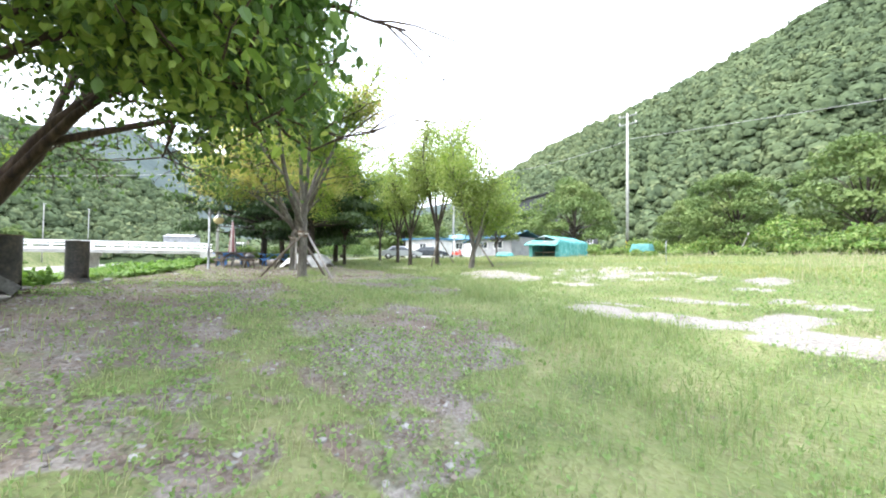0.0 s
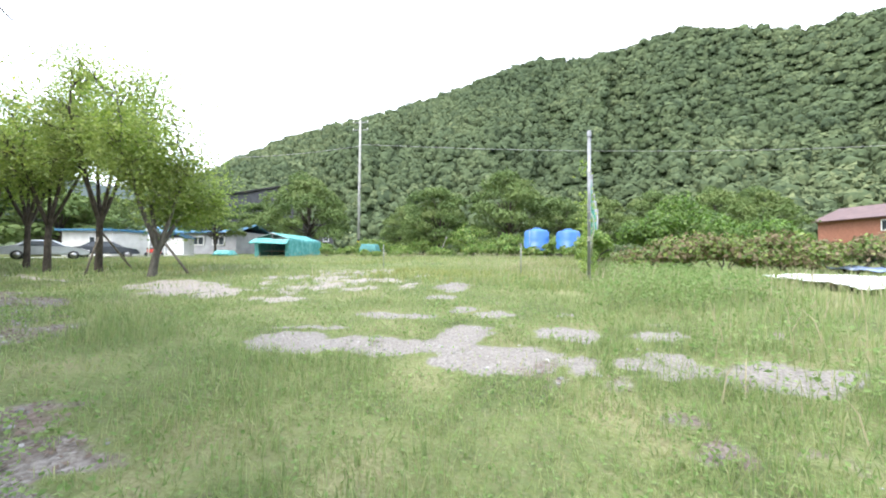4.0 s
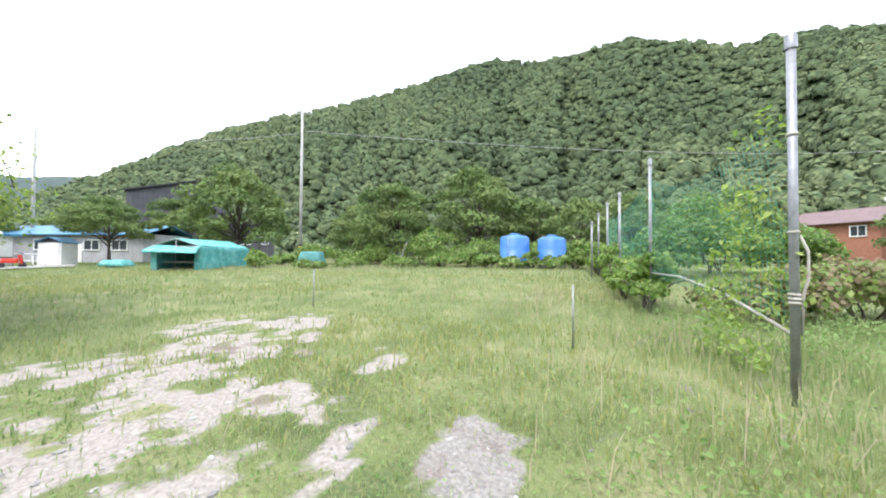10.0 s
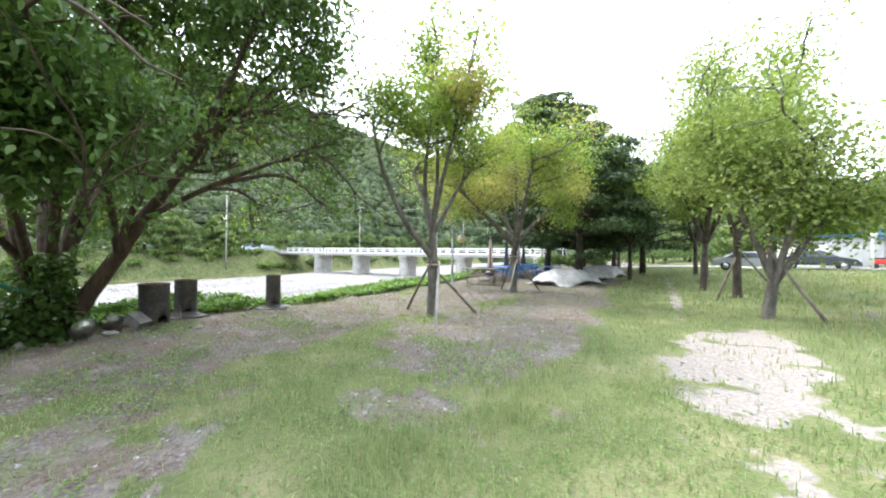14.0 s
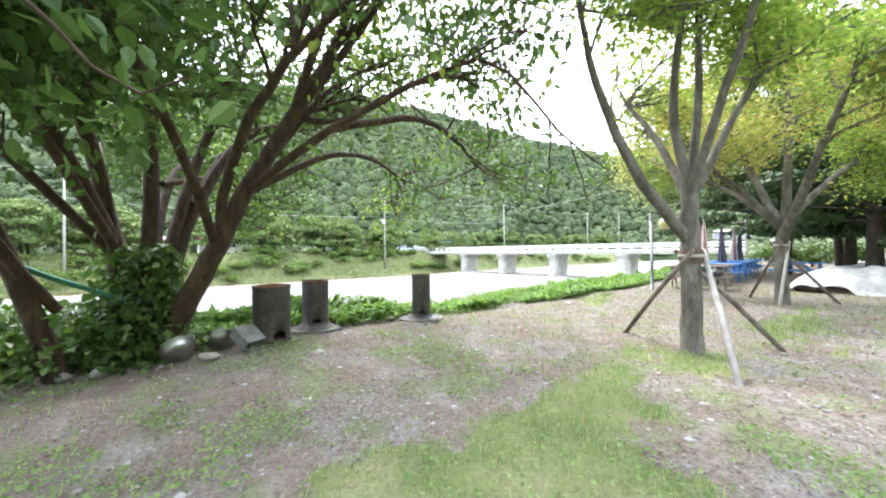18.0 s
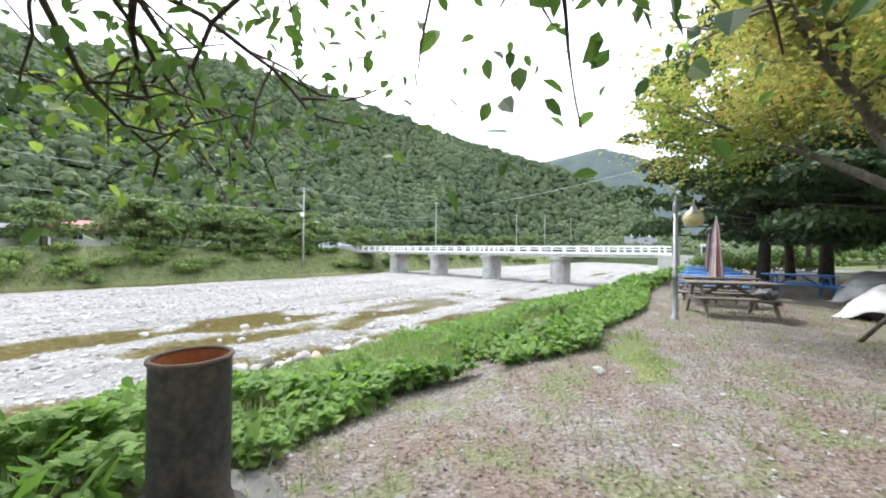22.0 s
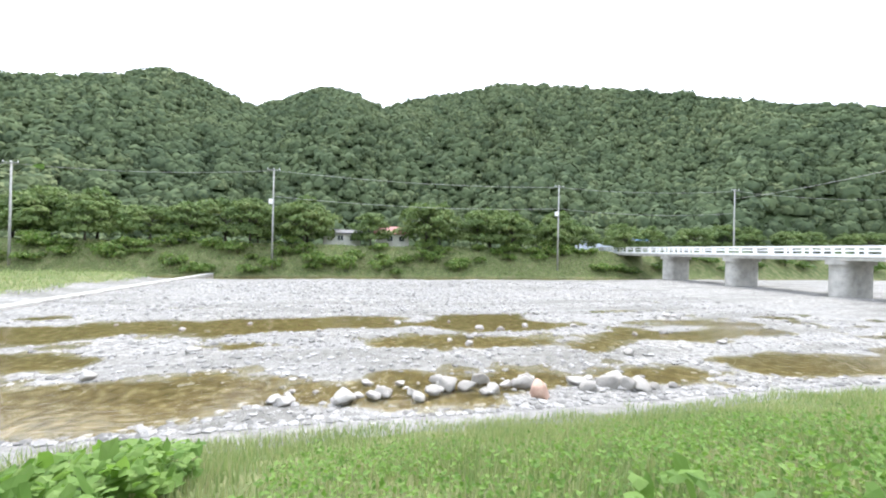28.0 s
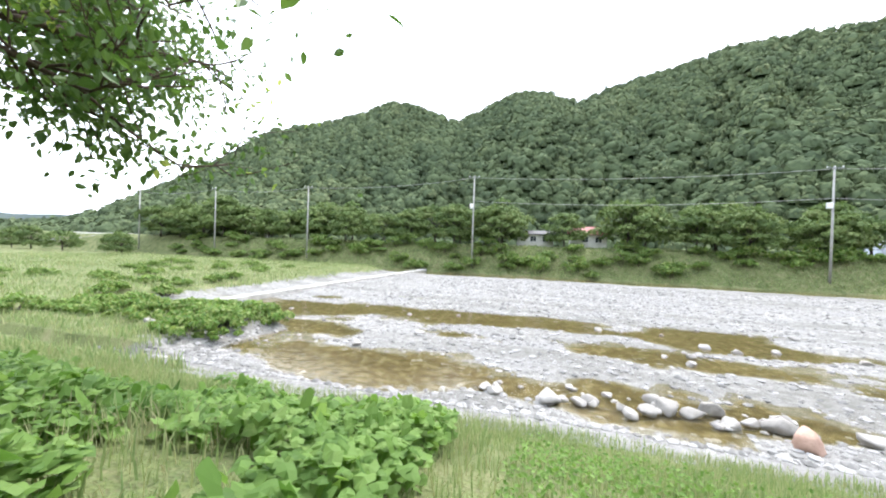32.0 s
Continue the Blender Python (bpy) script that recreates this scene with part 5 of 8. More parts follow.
rs = random.Random(4)
for k in range(22):
    x = -61 - 4.0 * k + rs.uniform(-1.5, 1.5)
    shrub(500 + k, x, -65.6 - 4.0 * rs.random(), rs.uniform(2.2, 3.4), rs.uniform(1.4, 2.2), rs.uniform(1.4, 3.2), [LEAF_SHRUB, LEAF_DARK], 700, 0.28, "tall green shrub on the far bank beyond the bridge", group="far bank shrubs")
for k, (x, y, rx, h) in enumerate(((-43.0, -2.6, 1.8, 1.9), (-43.6, -0.6, 1.7, 1.7), (-43.2, 1.4, 1.7, 2.0), (-61.5, 5.0, 2.6, 2.8), (-60.5, 9.0, 2.6, 3.0), (-59.0, 13.0, 2.6, 2.8), (-62.0, 1.0, 2.4, 2.4))):
    shrub(320 + k, x, y, rx, rx * 0.8, h, [LEAF_DARK, LEAF_SHRUB], 2200, 0.13, "dense dark green bush behind the tables", "bush", "bushes behind the tables", [0.7, 0.3])
for k in range(84):
    x = -58 + 1.55 * k + rs.uniform(-1.5, 1.5)
    tall = rs.random() ** 2
    shrub(400 + k, x, -65.3 - 4.5 * rs.random(), 1.2 + 1.3 * rs.random() + tall, rs.uniform(1.0, 1.8), 0.8 + 0.9 * rs.random() + 2.0 * tall, [LEAF_SHRUB, LEAF_VINE, LEAF_PALE], 620, 0.24, "rounded green shrub on the far river bank", group="far bank shrubs")
for k, (x, y, rx, h) in enumerate(((-23.5, 33.5, 2.2, 2.0), (-20.5, 34.5, 2.0, 1.6), (-17.5, 33.8, 2.0, 2.2), (-14.0, 34.5, 2.4, 3.0), (-11.5, 33.5, 2.2, 3.6), (-9.0, 34.5, 2.0, 2.6), (-6.0, 34.8, 2.0, 2.4), (-3.5, 34.5, 2.2, 2.4), (-1.5, 33.5, 1.6, 2.6), (-19.5, 27.5, 1.1, 0.7), (-18.0, 27.0, 1.0, 0.6), (-22.6, 26.4, 0.9, 1.3), (-17.0, 29.5, 1.5, 0.9), (-13.5, 30.5, 1.6, 1.0), (-10.5, 31.0, 1.5, 1.1), (-24.5, 31.0, 1.4, 1.2), (-8.6, 31.5, 1.2, 1.8), (-29.5, 32, 2.0, 1.8))):
    shrub(140 + k, x, y, rx, rx * 0.8, h, [LEAF_SHRUB, LEAF_VINE, LEAF_PALE], 1800, 0.14, "tangled green shrub at the lawn's far edge", group="shrubs behind the lawn")
for k in range(64):
    x = 2.2 + 38 * rs.random() ** 1.3
    y = -16.0 - 34 * rs.random() * min(1, 0.14 + max(0, x - 13) / 12)
    shrub(240 + k, x, y, rs.uniform(0.9, 2.2), rs.uniform(0.8, 1.5), rs.uniform(0.45, 1.0), [LEAF_PALE, LEAF_VINE], 1300, 0.12, "low rank clump of green weeds on the river island", "weed_clump", "island weeds")
for k, (x, y, rx, h) in enumerate(((-7.2, 31.2, 1.1, 1.5), (-5.6, 30.7, 1.1, 1.05), (-4.2, 31.0, 0.9, 1.9), (-2.8, 30.8, 1.1, 1.2), (-1.5, 31.2, 1.0, 1.9))):
    shrub(280 + k, x, y, rx, rx * 0.7, h, [LEAF_VINE, LEAF_SHRUB, LEAF_PALE], 900, 0.15, "rank weeds growing in front of the water tanks", group="weeds by the tanks")
# overgrown net line running north, and the browning hedge
for k in range(9):
    y = 16.0 + 1.9 * k
    shrub(170 + k, -0.15 - 0.04 * k + rs.uniform(-0.15, 0.15), y, 0.6, 1.2, 1.9 + 0.07 * k, [LEAF_VINE, LEAF_YELLOW, LEAF_SHRUB], 2400, 0.085, "climbing plants smothering the net line", "climber_thicket", "thickets along the net")
for k in range(15):
    x = 1.9 + 1.75 * k
    y = 15.2 + 0.36 * (x - 1.9)
    shrub(190 + k, x, y, 1.6, 1.0, 1.3 + 0.02 * k, [LEAF_BROWN, LEAF_SHRUB, LEAF_PALE], 3000, 0.085, "browning waist-high hedge bush with bare stems", "hedge_bush", "browning hedge", [0.45, 0.35, 0.2])
for k, (x, y, rx, h) in enumerate(((4.5, 27, 2.6, 4.8), (8.0, 28, 2.2, 3.2), (6.2, 31, 2.2, 4.2), (2.2, 24.5, 1.8, 4.0))):
    shrub(210 + k, x, y, rx, rx * 0.8, h, [LEAF_DARK, LEAF_SHRUB, LEAF_VINE], 4000, 0.13, "tall thicket overgrown with vines", "thicket", "vine-grown thickets")


def fan_leaves(rng, pts, size, tilt=0.45):
    """Broad lobed leaves, each a shallow fan of triangles."""
    k = len(pts)
    rim = np.array([(0.0, -0.12), (0.42, -0.3), (0.62, 0.15), (0.38, 0.5), (0.0, 0.85), (-0.38, 0.5), (-0.62, 0.15), (-0.42, -0.3)])
    n = len(rim)
    az = rng.random(k) * 6.283
    s = size * (0.55 + 0.8 * rng.random(k))
    ta, tm = rng.random(k) * 6.283, np.abs(rng.normal(0, tilt, k))
    loc = np.zeros((k, n + 1, 3))
    ca, sa = np.cos(az)[:, None], np.sin(az)[:, None]
    loc[:, 1:, 0] = rim[:, 0] * ca - rim[:, 1] * sa
    loc[:, 1:, 1] = rim[:, 0] * sa + rim[:, 1] * ca
    loc[:, 0, 0], loc[:, 0, 1] = -0.15 * np.sin(az), 0.15 * np.cos(az)
    loc[:, 1:, 2] = -0.12 + 0.08 * rng.standard_normal((k, n))
    loc *= s[:, None, None]
    loc[:, :, 2] += (loc[:, :, 0] * np.cos(ta)[:, None] + loc[:, :, 1] * np.sin(ta)[:, None]) * np.tan(np.clip(tm, 0, 1.1))[:, None]
    vs = (loc + pts[:, None]).reshape(-1, 3)
    base = (np.arange(k) * (n + 1))[:, None]
    fs = np.concatenate([np.stack([base[:, 0], base[:, 0] + 1 + j, base[:, 0] + 1 + (j + 1) % n], -1) for j in range(n)])
    return vs, fs


rng = np.random.default_rng(77)


# where nothing creeps: the stoves, the lamp post
CLEAR = [(-6.12, -3.35, 0.36), (-6.99, -3.86, 0.42), (-9.1, -3.54, 0.5), (-18.0, -2.36, 0.12), (-5.4, -3.1, 0.5)]


def vines(count, x0, x1, lo, hi, size, high, seed):
    rg = np.random.default_rng(seed)
    x = rg.uniform(x0, x1, count)
    u = rg.random(count) ** 1.2
    a, b = np.interp(x, lo[0], lo[1]), np.interp(x, hi[0], hi[1])
    y = b + (a - b) * u
    keep = FN(x * 0.8 + seed, y * 0.8, 3) + 0.42 - 0.5 * u > 0
    for px, py, pr in CLEAR:
        keep &= np.hypot(x - px, y - py) > pr
    x, y = x[keep], y[keep]
    lift = high * (0.25 + 0.75 * rg.random(len(x))) * (0.75 + 0.6 * FM(x * 0.6, y * 0.6, 2))
    return np.stack([x, y, soil(x, y) + np.maximum(0.03, lift)], -1)


# lower edge and upper edge of the vines along the bank
TOP_EDGE = ([-46, -25, -18.9, -15.5, -14.2, -12.8, -11.5, -10, -9.5, -6, -4.9, -2.5], [-4.1, -4.0, -3.1, -3.2, -2.9, -3.7, -4.3, -4.0, -3.75, -3.55, -3.9, -4.0])
p1 = vines(15500, -24, -2.5, ([-24, -16, -13.2, -12, -9, -2], [-5.8, -5.6, -5.2, -5.5, -6.3, -6.6]), TOP_EDGE, 0.16, 0.3, 1)
p2 = vines(15000, -10.7, -3, ([-11.3, -9, -3], [-9.0, -9.6, -9.8]), ([-11.3, -9, -3], [-5.0, -4.8, -4.6]), 0.19, 0.45, 2)
p3 = vines(600, -17.5, -12.9, ([-17.5, -12.9], [-7.4, -6.6]), ([-17.5, -12.9], [-4.4, -4.9]), 0.17, 0.35, 3)
p4 = vines(2600, -46, -24, ([-46, -24], [-6.4, -6.2]), TOP_EDGE, 0.24, 0.5, 4)
v, f = join_np([fan_leaves(rng, p1, 0.095, 0.55), fan_leaves(rng, p2, 0.09, 0.5), fan_leaves(rng, p3, 0.08, 0.55), fan_leaves(rng, p4, 0.2)])
tagged(np_part("vine_leaves", v, f, LEAF_VINE), "broad green vine leaves creeping over the bank edge", "vine", kind="stuff")
# small-leaved weeds over the slope
kw = 52000
xw, yw = rng.uniform(-24, -11.2, kw), rng.uniform(-10.5, -4.4, kw)
okw = rng.random(kw) < np.clip(0.55 + 1.3 * FM(xw * 0.5, yw * 0.5, 3), 0.05, 1) * np.clip(1.5 + (yw + 4.4) / 4.5, 0.1, 1)
xw, yw = xw[okw], yw[okw]
v, f = leaves_np(rng, np.stack([xw, yw, soil(xw, yw) + 0.06 + 0.2 * rng.random(len(xw))], -1), 0.045, hang=0.0)
tagged(np_part("slope_weeds", v, f, LEAF_VINE), "low light green weeds on the bank slope", "weeds", kind="stuff")
# ivy round the foot of the shade tree and the climber on the net post
k = 2600
a, zz = rng.random(k) * 6.283, rng.random(k) ** 1.3 * 1.5
ivy = np.stack([-4.6 + np.cos(a) * (0.5 - 0.18 * zz) + 0.1 * rng.standard_normal(k), -3.7 + np.sin(a) * (0.5 - 0.18 * zz) + 0.1 * rng.standard_normal(k), 0.05 + zz], -1)
low = np.stack([rng.uniform(-4.9, 1.6, 9000), -4.1 + 0.45 * rng.standard_normal(9000), np.zeros(9000)], -1)
low[:, 2] = soil(low[:, 0], low[:, 1]) + 0.05 + rng.random(9000) * 0.75
v, f = leaves_np(rng, np.vstack([ivy, low]), 0.11, hang=0.7)
tagged(np_part("ivy", v, f, LEAF_DARK), "dark ivy round the shade tree's foot", "ivy", kind="stuff")
k = 1500
zz = 0.1 + 2.9 * rng.random(k) ** 1.3
run = rng.random(k) ** 1.6
clim = np.stack([0.08 + 0.1 * rng.standard_normal(k) - 0.06 * run, 10.95 + 1.9 * run * (1 - 0.25 * zz / 3) + 0.12 * rng.standard_normal(k), 0.35 + zz * (1 - 0.45 * run)], -1)
clim = clim[FN(clim[:, 1] * 2.2, clim[:, 2] * 2.2, 2) > -0.25]
v, f = leaves_np(rng, clim, 0.075, hang=0.5, full=True)
tagged(np_part("climber", v, f, LEAF_YELLOW), "yellow-green climber on the net post", "climber", kind="stuff")


# ---- grass ----
def blades(rng, x, y, h, w, lean=0.5):
    k = len(x)
    z = soil(x, y) - 0.01
    az, turn = rng.random(k) * 6.283, rng.random(k) * 6.283
    h = h * (0.5 + 0.9 * rng.random(k))
    w = w * (0.7 + 0.6 * rng.random(k))
    bend = lean * h * rng.random(k)
    base = np.stack([x, y, z], -1)
    sv = np.stack([np.cos(az), np.sin(az), 0 * az], -1) * w[:, None] / 2
    dv = np.stack([np.cos(turn), np.sin(turn), 0 * az], -1)
    up = np.array([0, 0, 1.0])
    m = base + dv * (bend * 0.35)[:, None] + up * (h * 0.6)[:, None]
    t = base + dv * bend[:, None] + up * (h * np.sqrt(np.clip(1 - (bend / h) ** 2 * 0.6, 0.2, 1)))[:, None]
    vs = np.stack([base - sv, base + sv, m + sv * 0.75, m - sv * 0.75, t], 1).reshape(-1, 3)
    o = (np.arange(k) * 5)[:, None]
    return vs, np.concatenate([o + np.array([[0, 1, 2]]), o + np.array([[0, 2, 3]]), o + np.array([[3, 2, 4]])])


def lawn_points(rng, count, x0, x1, y0, y1, near, far, thin=1.0):
    x, y = rng.uniform(x0, x1, count), rng.uniform(y0, y1, count)
    d = stroll_dist(x, y)
    bare = np.maximum(sandy_near(x, y), barren_near(x, y))
    bare = np.clip(bare, 0, 0.88)
    tuft = FM(x * 1.6, y * 1.6, 3)
    ok = (d >= near) & (d < far) & (rng.random(count) > bare * 1.02) & (rng.random(count) < thin * (0.75 + 0.8 * tuft)) & (y > BANK_TOP + 0.2)
    return x[ok], y[ok]


x, y = lawn_points(rng, 420000, -17, 7, -4.5, 13, 0.0, 4.0, 0.8)
near_grass = blades(rng, x, y, 0.065 + 0.05 * np.clip(FN(x * 0.7, y * 0.7, 3) + 0.15, 0, 1) + 0.1 * sstep(0.2, 0.5, FM(x * 0.5, y * 0.5, 2)) + 0.08 * sstep(-1.5, 1.0, x) * sstep(3.5, 6, y), 0.008, 0.9)
x, y = lawn_points(rng, 330000, -27, 13, -4.5, 19, 4.0, 10.5, 0.75)
mid_grass = blades(rng, x, y, 0.085 + 0.07 * np.clip(FN(x * 0.5, y * 0.5, 3), 0, 1) + 0.14 * sstep(-2.0, 1.0, x) * sstep(5, 8, y), 0.014)
x, y = lawn_points(rng, 90000, -45, 14, 3, 34, 10.5, 60, 0.8)
far_grass = blades(rng, x, y, 0.15, 0.03)
x, y = lawn_points(rng, 110000, -30, 0, 8, 24, 3.0, 40, 0.9)
ok = rng.random(len(x)) < np.clip(0.35 + 1.4 * FN(x / 5 + 2, y / 3, 2), 0, 1) * sstep(8, 10.5, y)
dry_grass = blades(rng, x[ok], y[ok], 0.12, 0.018, 0.9)
tagged(np_part("dry_grass", *dry_grass, GRASS_DRY), "yellowing grass in the middle of the lawn", "grass", kind="stuff")
v, f = join_np([near_grass, mid_grass, far_grass])
tagged(np_part("grass", v, f, GRASS), "fresh green meadow grass with yellowing tips", "grass", kind="stuff")
x, y = lawn_points(rng, 260000, -30, 13, 5, 30, 2.5, 40, 0.5)
ok = ((y > 8) | (x > 0.5)) & (rng.random(len(x)) < (0.2 + 1.2 * FN(x / 3.5 + 3, y / 2.5, 2)) * np.where(x < -3, 0.22, 0.5) * np.where((x < -3) & (y < 12), 0.15, 1.0))
sv, sf = blades(rng, x[ok], y[ok], 0.3 + 0.2 * rng.random(ok.sum()), 0.012, 0.7)
tagged(np_part("seeding_grass", sv, sf, SEEDS), "tall pale seeding grass over the lawn", "grass", kind="stuff")
count = 230000
x, y = rng.uniform(-32, 14, count), rng.uniform(-17, -4.3, count)
zz = soil(x, y)
d = stroll_dist(x, y)
ok = (zz > -3.02 + 0.1 * FN(x, y, 2)) & (rng.random(count) < np.clip(1.3 - d / 16, 0.25, 1)) & (rng.random(count) < 0.85 + 0.6 * FM(x, y, 2))
bank_grass = blades(rng, x[ok], y[ok], 0.2 + 0.14 * np.clip(FN(x[ok] * 0.6, y[ok] * 0.6, 3), -0.5, 1), 0.014)
count = 60000
x, y = -0.5 + 75 * rng.random(count) ** 1.6, rng.uniform(-58, -5, count)
ok = (soil(x, y) > -3.05) & (rng.random(count) < 0.85)
isle_grass = blades(rng, x[ok], y[ok], 0.22 + 0.35 * np.clip(FM(x[ok] / 3, y[ok] / 3, 3) + 0.2, 0, 1), 0.05)
count = 24000
x, y = rng.uniform(-60, 60, count), rng.uniform(-71, FAR_FOOT - 0.4, count)
ok = soil(x, y) > -3.2
farbank_grass = blades(rng, x[ok], y[ok], 0.2 + 0.3 * np.clip(FM(x[ok] / 4, y[ok] / 2, 3), 0, 1), 0.12, 1.6)
v, f = join_np([bank_grass, isle_grass, farbank_grass])
tagged(np_part("bank_grass", v, f, GRASS), "rank green grass on the river banks", "grass", kind="stuff")
# low broad weeds among the turf
x, y = lawn_points(rng, 110000, -14, 6, -3.5, 11, 0.0, 5.5, 0.6)
xb, yb = rng.uniform(-8, 1.5, 60000), rng.uniform(-3.0, 6, 60000)
kb = (barren_near(xb, yb) > 0.25) & (FN(xb * 1.3, yb * 1.3, 3) > np.where(xb > -3.4, 0.0, 0.2))
x, y = np.concatenate([x, xb[kb]]), np.concatenate([y, yb[kb]])
pw = np.stack([x, y, soil(x, y) + 0.02 + 0.05 * rng.random(len(x))], -1)
v, f = leaves_np(rng, pw, 0.034, hang=-0.3)
tagged(np_part("weeds", v, f, LEAF_WEED), "low broad-leaved weeds in the turf", "weeds", kind="stuff")
k = 30000
x, y = rng.uniform(-2.2, 3.0, k), rng.uniform(5.5, 14.5, k)
ok = (rng.random(k) < sstep(-2.0, 0.2, x) * (0.4 + 1.2 * FN(x * 0.8 + 4, y * 0.8, 3))) & (sandy_near(x, y) < 0.3)
x, y = x[ok], y[ok]
v, f = leaves_np(rng, np.stack([x, y, soil(x, y) + 0.04 + 0.34 * rng.random(len(x))], -1), 0.05, hang=0.1)
tagged(np_part("tall_weeds", v, f, LEAF_WEED), "knee-high leafy green weeds beside the net", "weeds", kind="stuff")
# fallen leaves and gravel on the bare ground
count = 60000
x, y = rng.uniform(-24, 1, count), rng.uniform(-4.4, 6, count)
ok = (barren_near(x, y) > 0.4) & (rng.random(count) < np.clip(1.4 - stroll_dist(x, y) / 9, 0.15, 1))
x, y = x[ok], y[ok]
pl = np.stack([x, y, soil(x, y) + 0.012], -1)
v, f = leaves_np(rng, pl, 0.036, hang=0.0)
v[:, 2] = soil(v[:, 0], v[:, 1]) + 0.008 + 0.02 * rng.random(len(v))
tagged(np_part("fallen_leaves", v, f, LITTER_LEAF), "dry fallen leaves on the bare ground", "leaves", kind="stuff")
count = 26000
x, y = rng.uniform(-22, 4, count), rng.uniform(-4.4, 10.5, count)
ok = (np.maximum(barren_near(x, y) * 0.8, sandy_near(x, y) * 0.6) > rng.random(count) + 0.1) & (stroll_dist(x, y) < 6.5)
x, y = x[ok], y[ok]
v, f = scatter_blobs(rng, np.stack([x, y, soil(x, y)], -1), 0.008 + 0.03 * rng.random(len(x)) ** 4, 0.6, 0.18, 1, -0.6)
tagged(np_part("pebbles", v, f, PEBBLE), "small pale stones scattered on bare earth", "gravel", kind="stuff")
count = 24000
x, y = rng.uniform(-45, 11, count), -14.2 - 40 * rng.random(count) ** 2.2
x[::3] = rng.uniform(-26, 2, len(x[::3]))
zz = soil(x, y)
ok = (zz < -2.95) & (zz > WATER - 0.15 * rng.random(len(zz)) ** 1.5)
x, y, zz = x[ok], y[ok], zz[ok]
v, f = scatter_blobs(rng, np.stack([x, y, zz], -1), 0.025 + 0.14 * rng.random(len(x)) ** 5 + 0.0015 * np.abs(y + 14), 0.6, 0.16, 1, -0.5)
tagged(np_part("river_stones", v, f, PEBBLE), "pale rounded cobbles on the river bed", "stones", kind="stuff")


# ---- bridge, weir, road ----
def bridge():
    root = thing("bridge", pose(-64.0, -42.0, 0), "low white-railed concrete bridge on round-ended piers", "bridge")
    part("deck", box((5.0, 67.5, 0.42), pose(0, 0, 1.08), 0.04), CONCRETE, root)
    for sx in (-1, 1):
        part("kerb", box((0.36, 67.5, 0.34), pose(sx * 2.46, 0, 1.43), 0.03), WHITE_PAINT, root)
        post_mesh = None
        for k in range(34):
            y = -33 + 2.0 * k
            if post_mesh is None:
                post_mesh = part("post", box((0.2, 0.24, 0.86), pose(0, 0, 0), 0.02), WHITE_PAINT, root)
                post_mesh.matrix_basis = pose(sx * 2.46, y, 2.0)
            else:
                ob = new("post", post_mesh.data)
                ob.parent = root
                ob.matrix_basis = pose(sx * 2.46, y, 2.0)
        for z, h in ((2.38, 0.17), (1.98, 0.13)):
            part("rail", box((0.13, 67.4, h), pose(sx * 2.46, 0, z), 0.02), WHITE_PAINT, root)
    for y in (-22.6, -34.9, -46.8, -58.0):
        bm = bmesh.new()
        for z0, z1, r, half in ((-4.6, 0.46, 1.05, 1.2), (0.42, 0.875, 1.28, 1.35)):
            lo, hi = [], []
            for k in range(28):
                a = 2 * math.pi * k / 28
                cx = half * (1 if math.cos(a) >= 0 else -1)
                lo.append(bm.verts.new((cx + r * math.cos(a), r * math.sin(a), z0)))
                hi.append(bm.verts.new((cx + r * math.cos(a), r * math.sin(a), z1)))
            for k in range(28):
                bm.faces.new((lo[k], lo[(k + 1) % 28], hi[(k + 1) % 28], hi[k]))
            bm.faces.new(hi)
            bm.faces.new(lo[::-1])
        bm.transform(pose(0, y + 42.0, 0))
        part("pier", bm, CONCRETE, root)
    for y, w in ((-76.5, 5.0), (-7.4, 3.4)):
        part("abutment", box((5.6, w, 6.0), pose(0, y + 42.0, -1.75), 0.05), CONCRETE, root)


bridge()
bm = box((0.8, 41, 0.9), pose(10.2, -44.6, -3.42), 0.05)
tagged(part("weir", bm, CONCRETE), "low straight concrete weir sill across the river", "weir", kind="structure")


def strip(name, line, width, mat, label, lift=0.03):
    vs = []
    line = np.array(line, float)
    tt = np.linspace(0, 1, 60)
    t = np.linspace(0, 1, len(line))
    px, py = np.interp(tt, t, line[:, 0]), np.interp(tt, t, line[:, 1])
    dx, dy = np.gradient(px), np.gradient(py)
    n = np.hypot(dx, dy)
    for k in range(len(tt)):
        for s in (-1, -0.5, 0, 0.5, 1):
            x, y = px[k] - s * dy[k] / n[k] * width / 2, py[k] + s * dx[k] / n[k] * width / 2
            vs.append((x, y, land1(x, y) + lift))
    fs = [(5 * k + j, 5 * k + j + 5, 5 * k + j + 6, 5 * k + j + 1) for k in range(len(tt) - 1) for j in range(4)]
    return tagged(np_part(name, vs, fs, mat, smooth=True), label, "road", kind="structure")


ROADTOP = material("pale_concrete_road", [(0.22, 0.215, 0.205), (0.3, 0.295, 0.28), (0.36, 0.35, 0.335)], 0.8, 0.95, 0.3, fine=14)
strip("road", [(-63, -8), (-58, 0), (-50, 9), (-42, 17), (-38, 24)], 4.2, ROADTOP, "pale concrete lane leading from the bridge", 0.09)
strip("road_far", [(-140, -79), (-60, -78), (0, -77.5), (60, -78), (120, -70)], 6.0, ROADTOP, "pale riverside road on the far bank", 0.06)


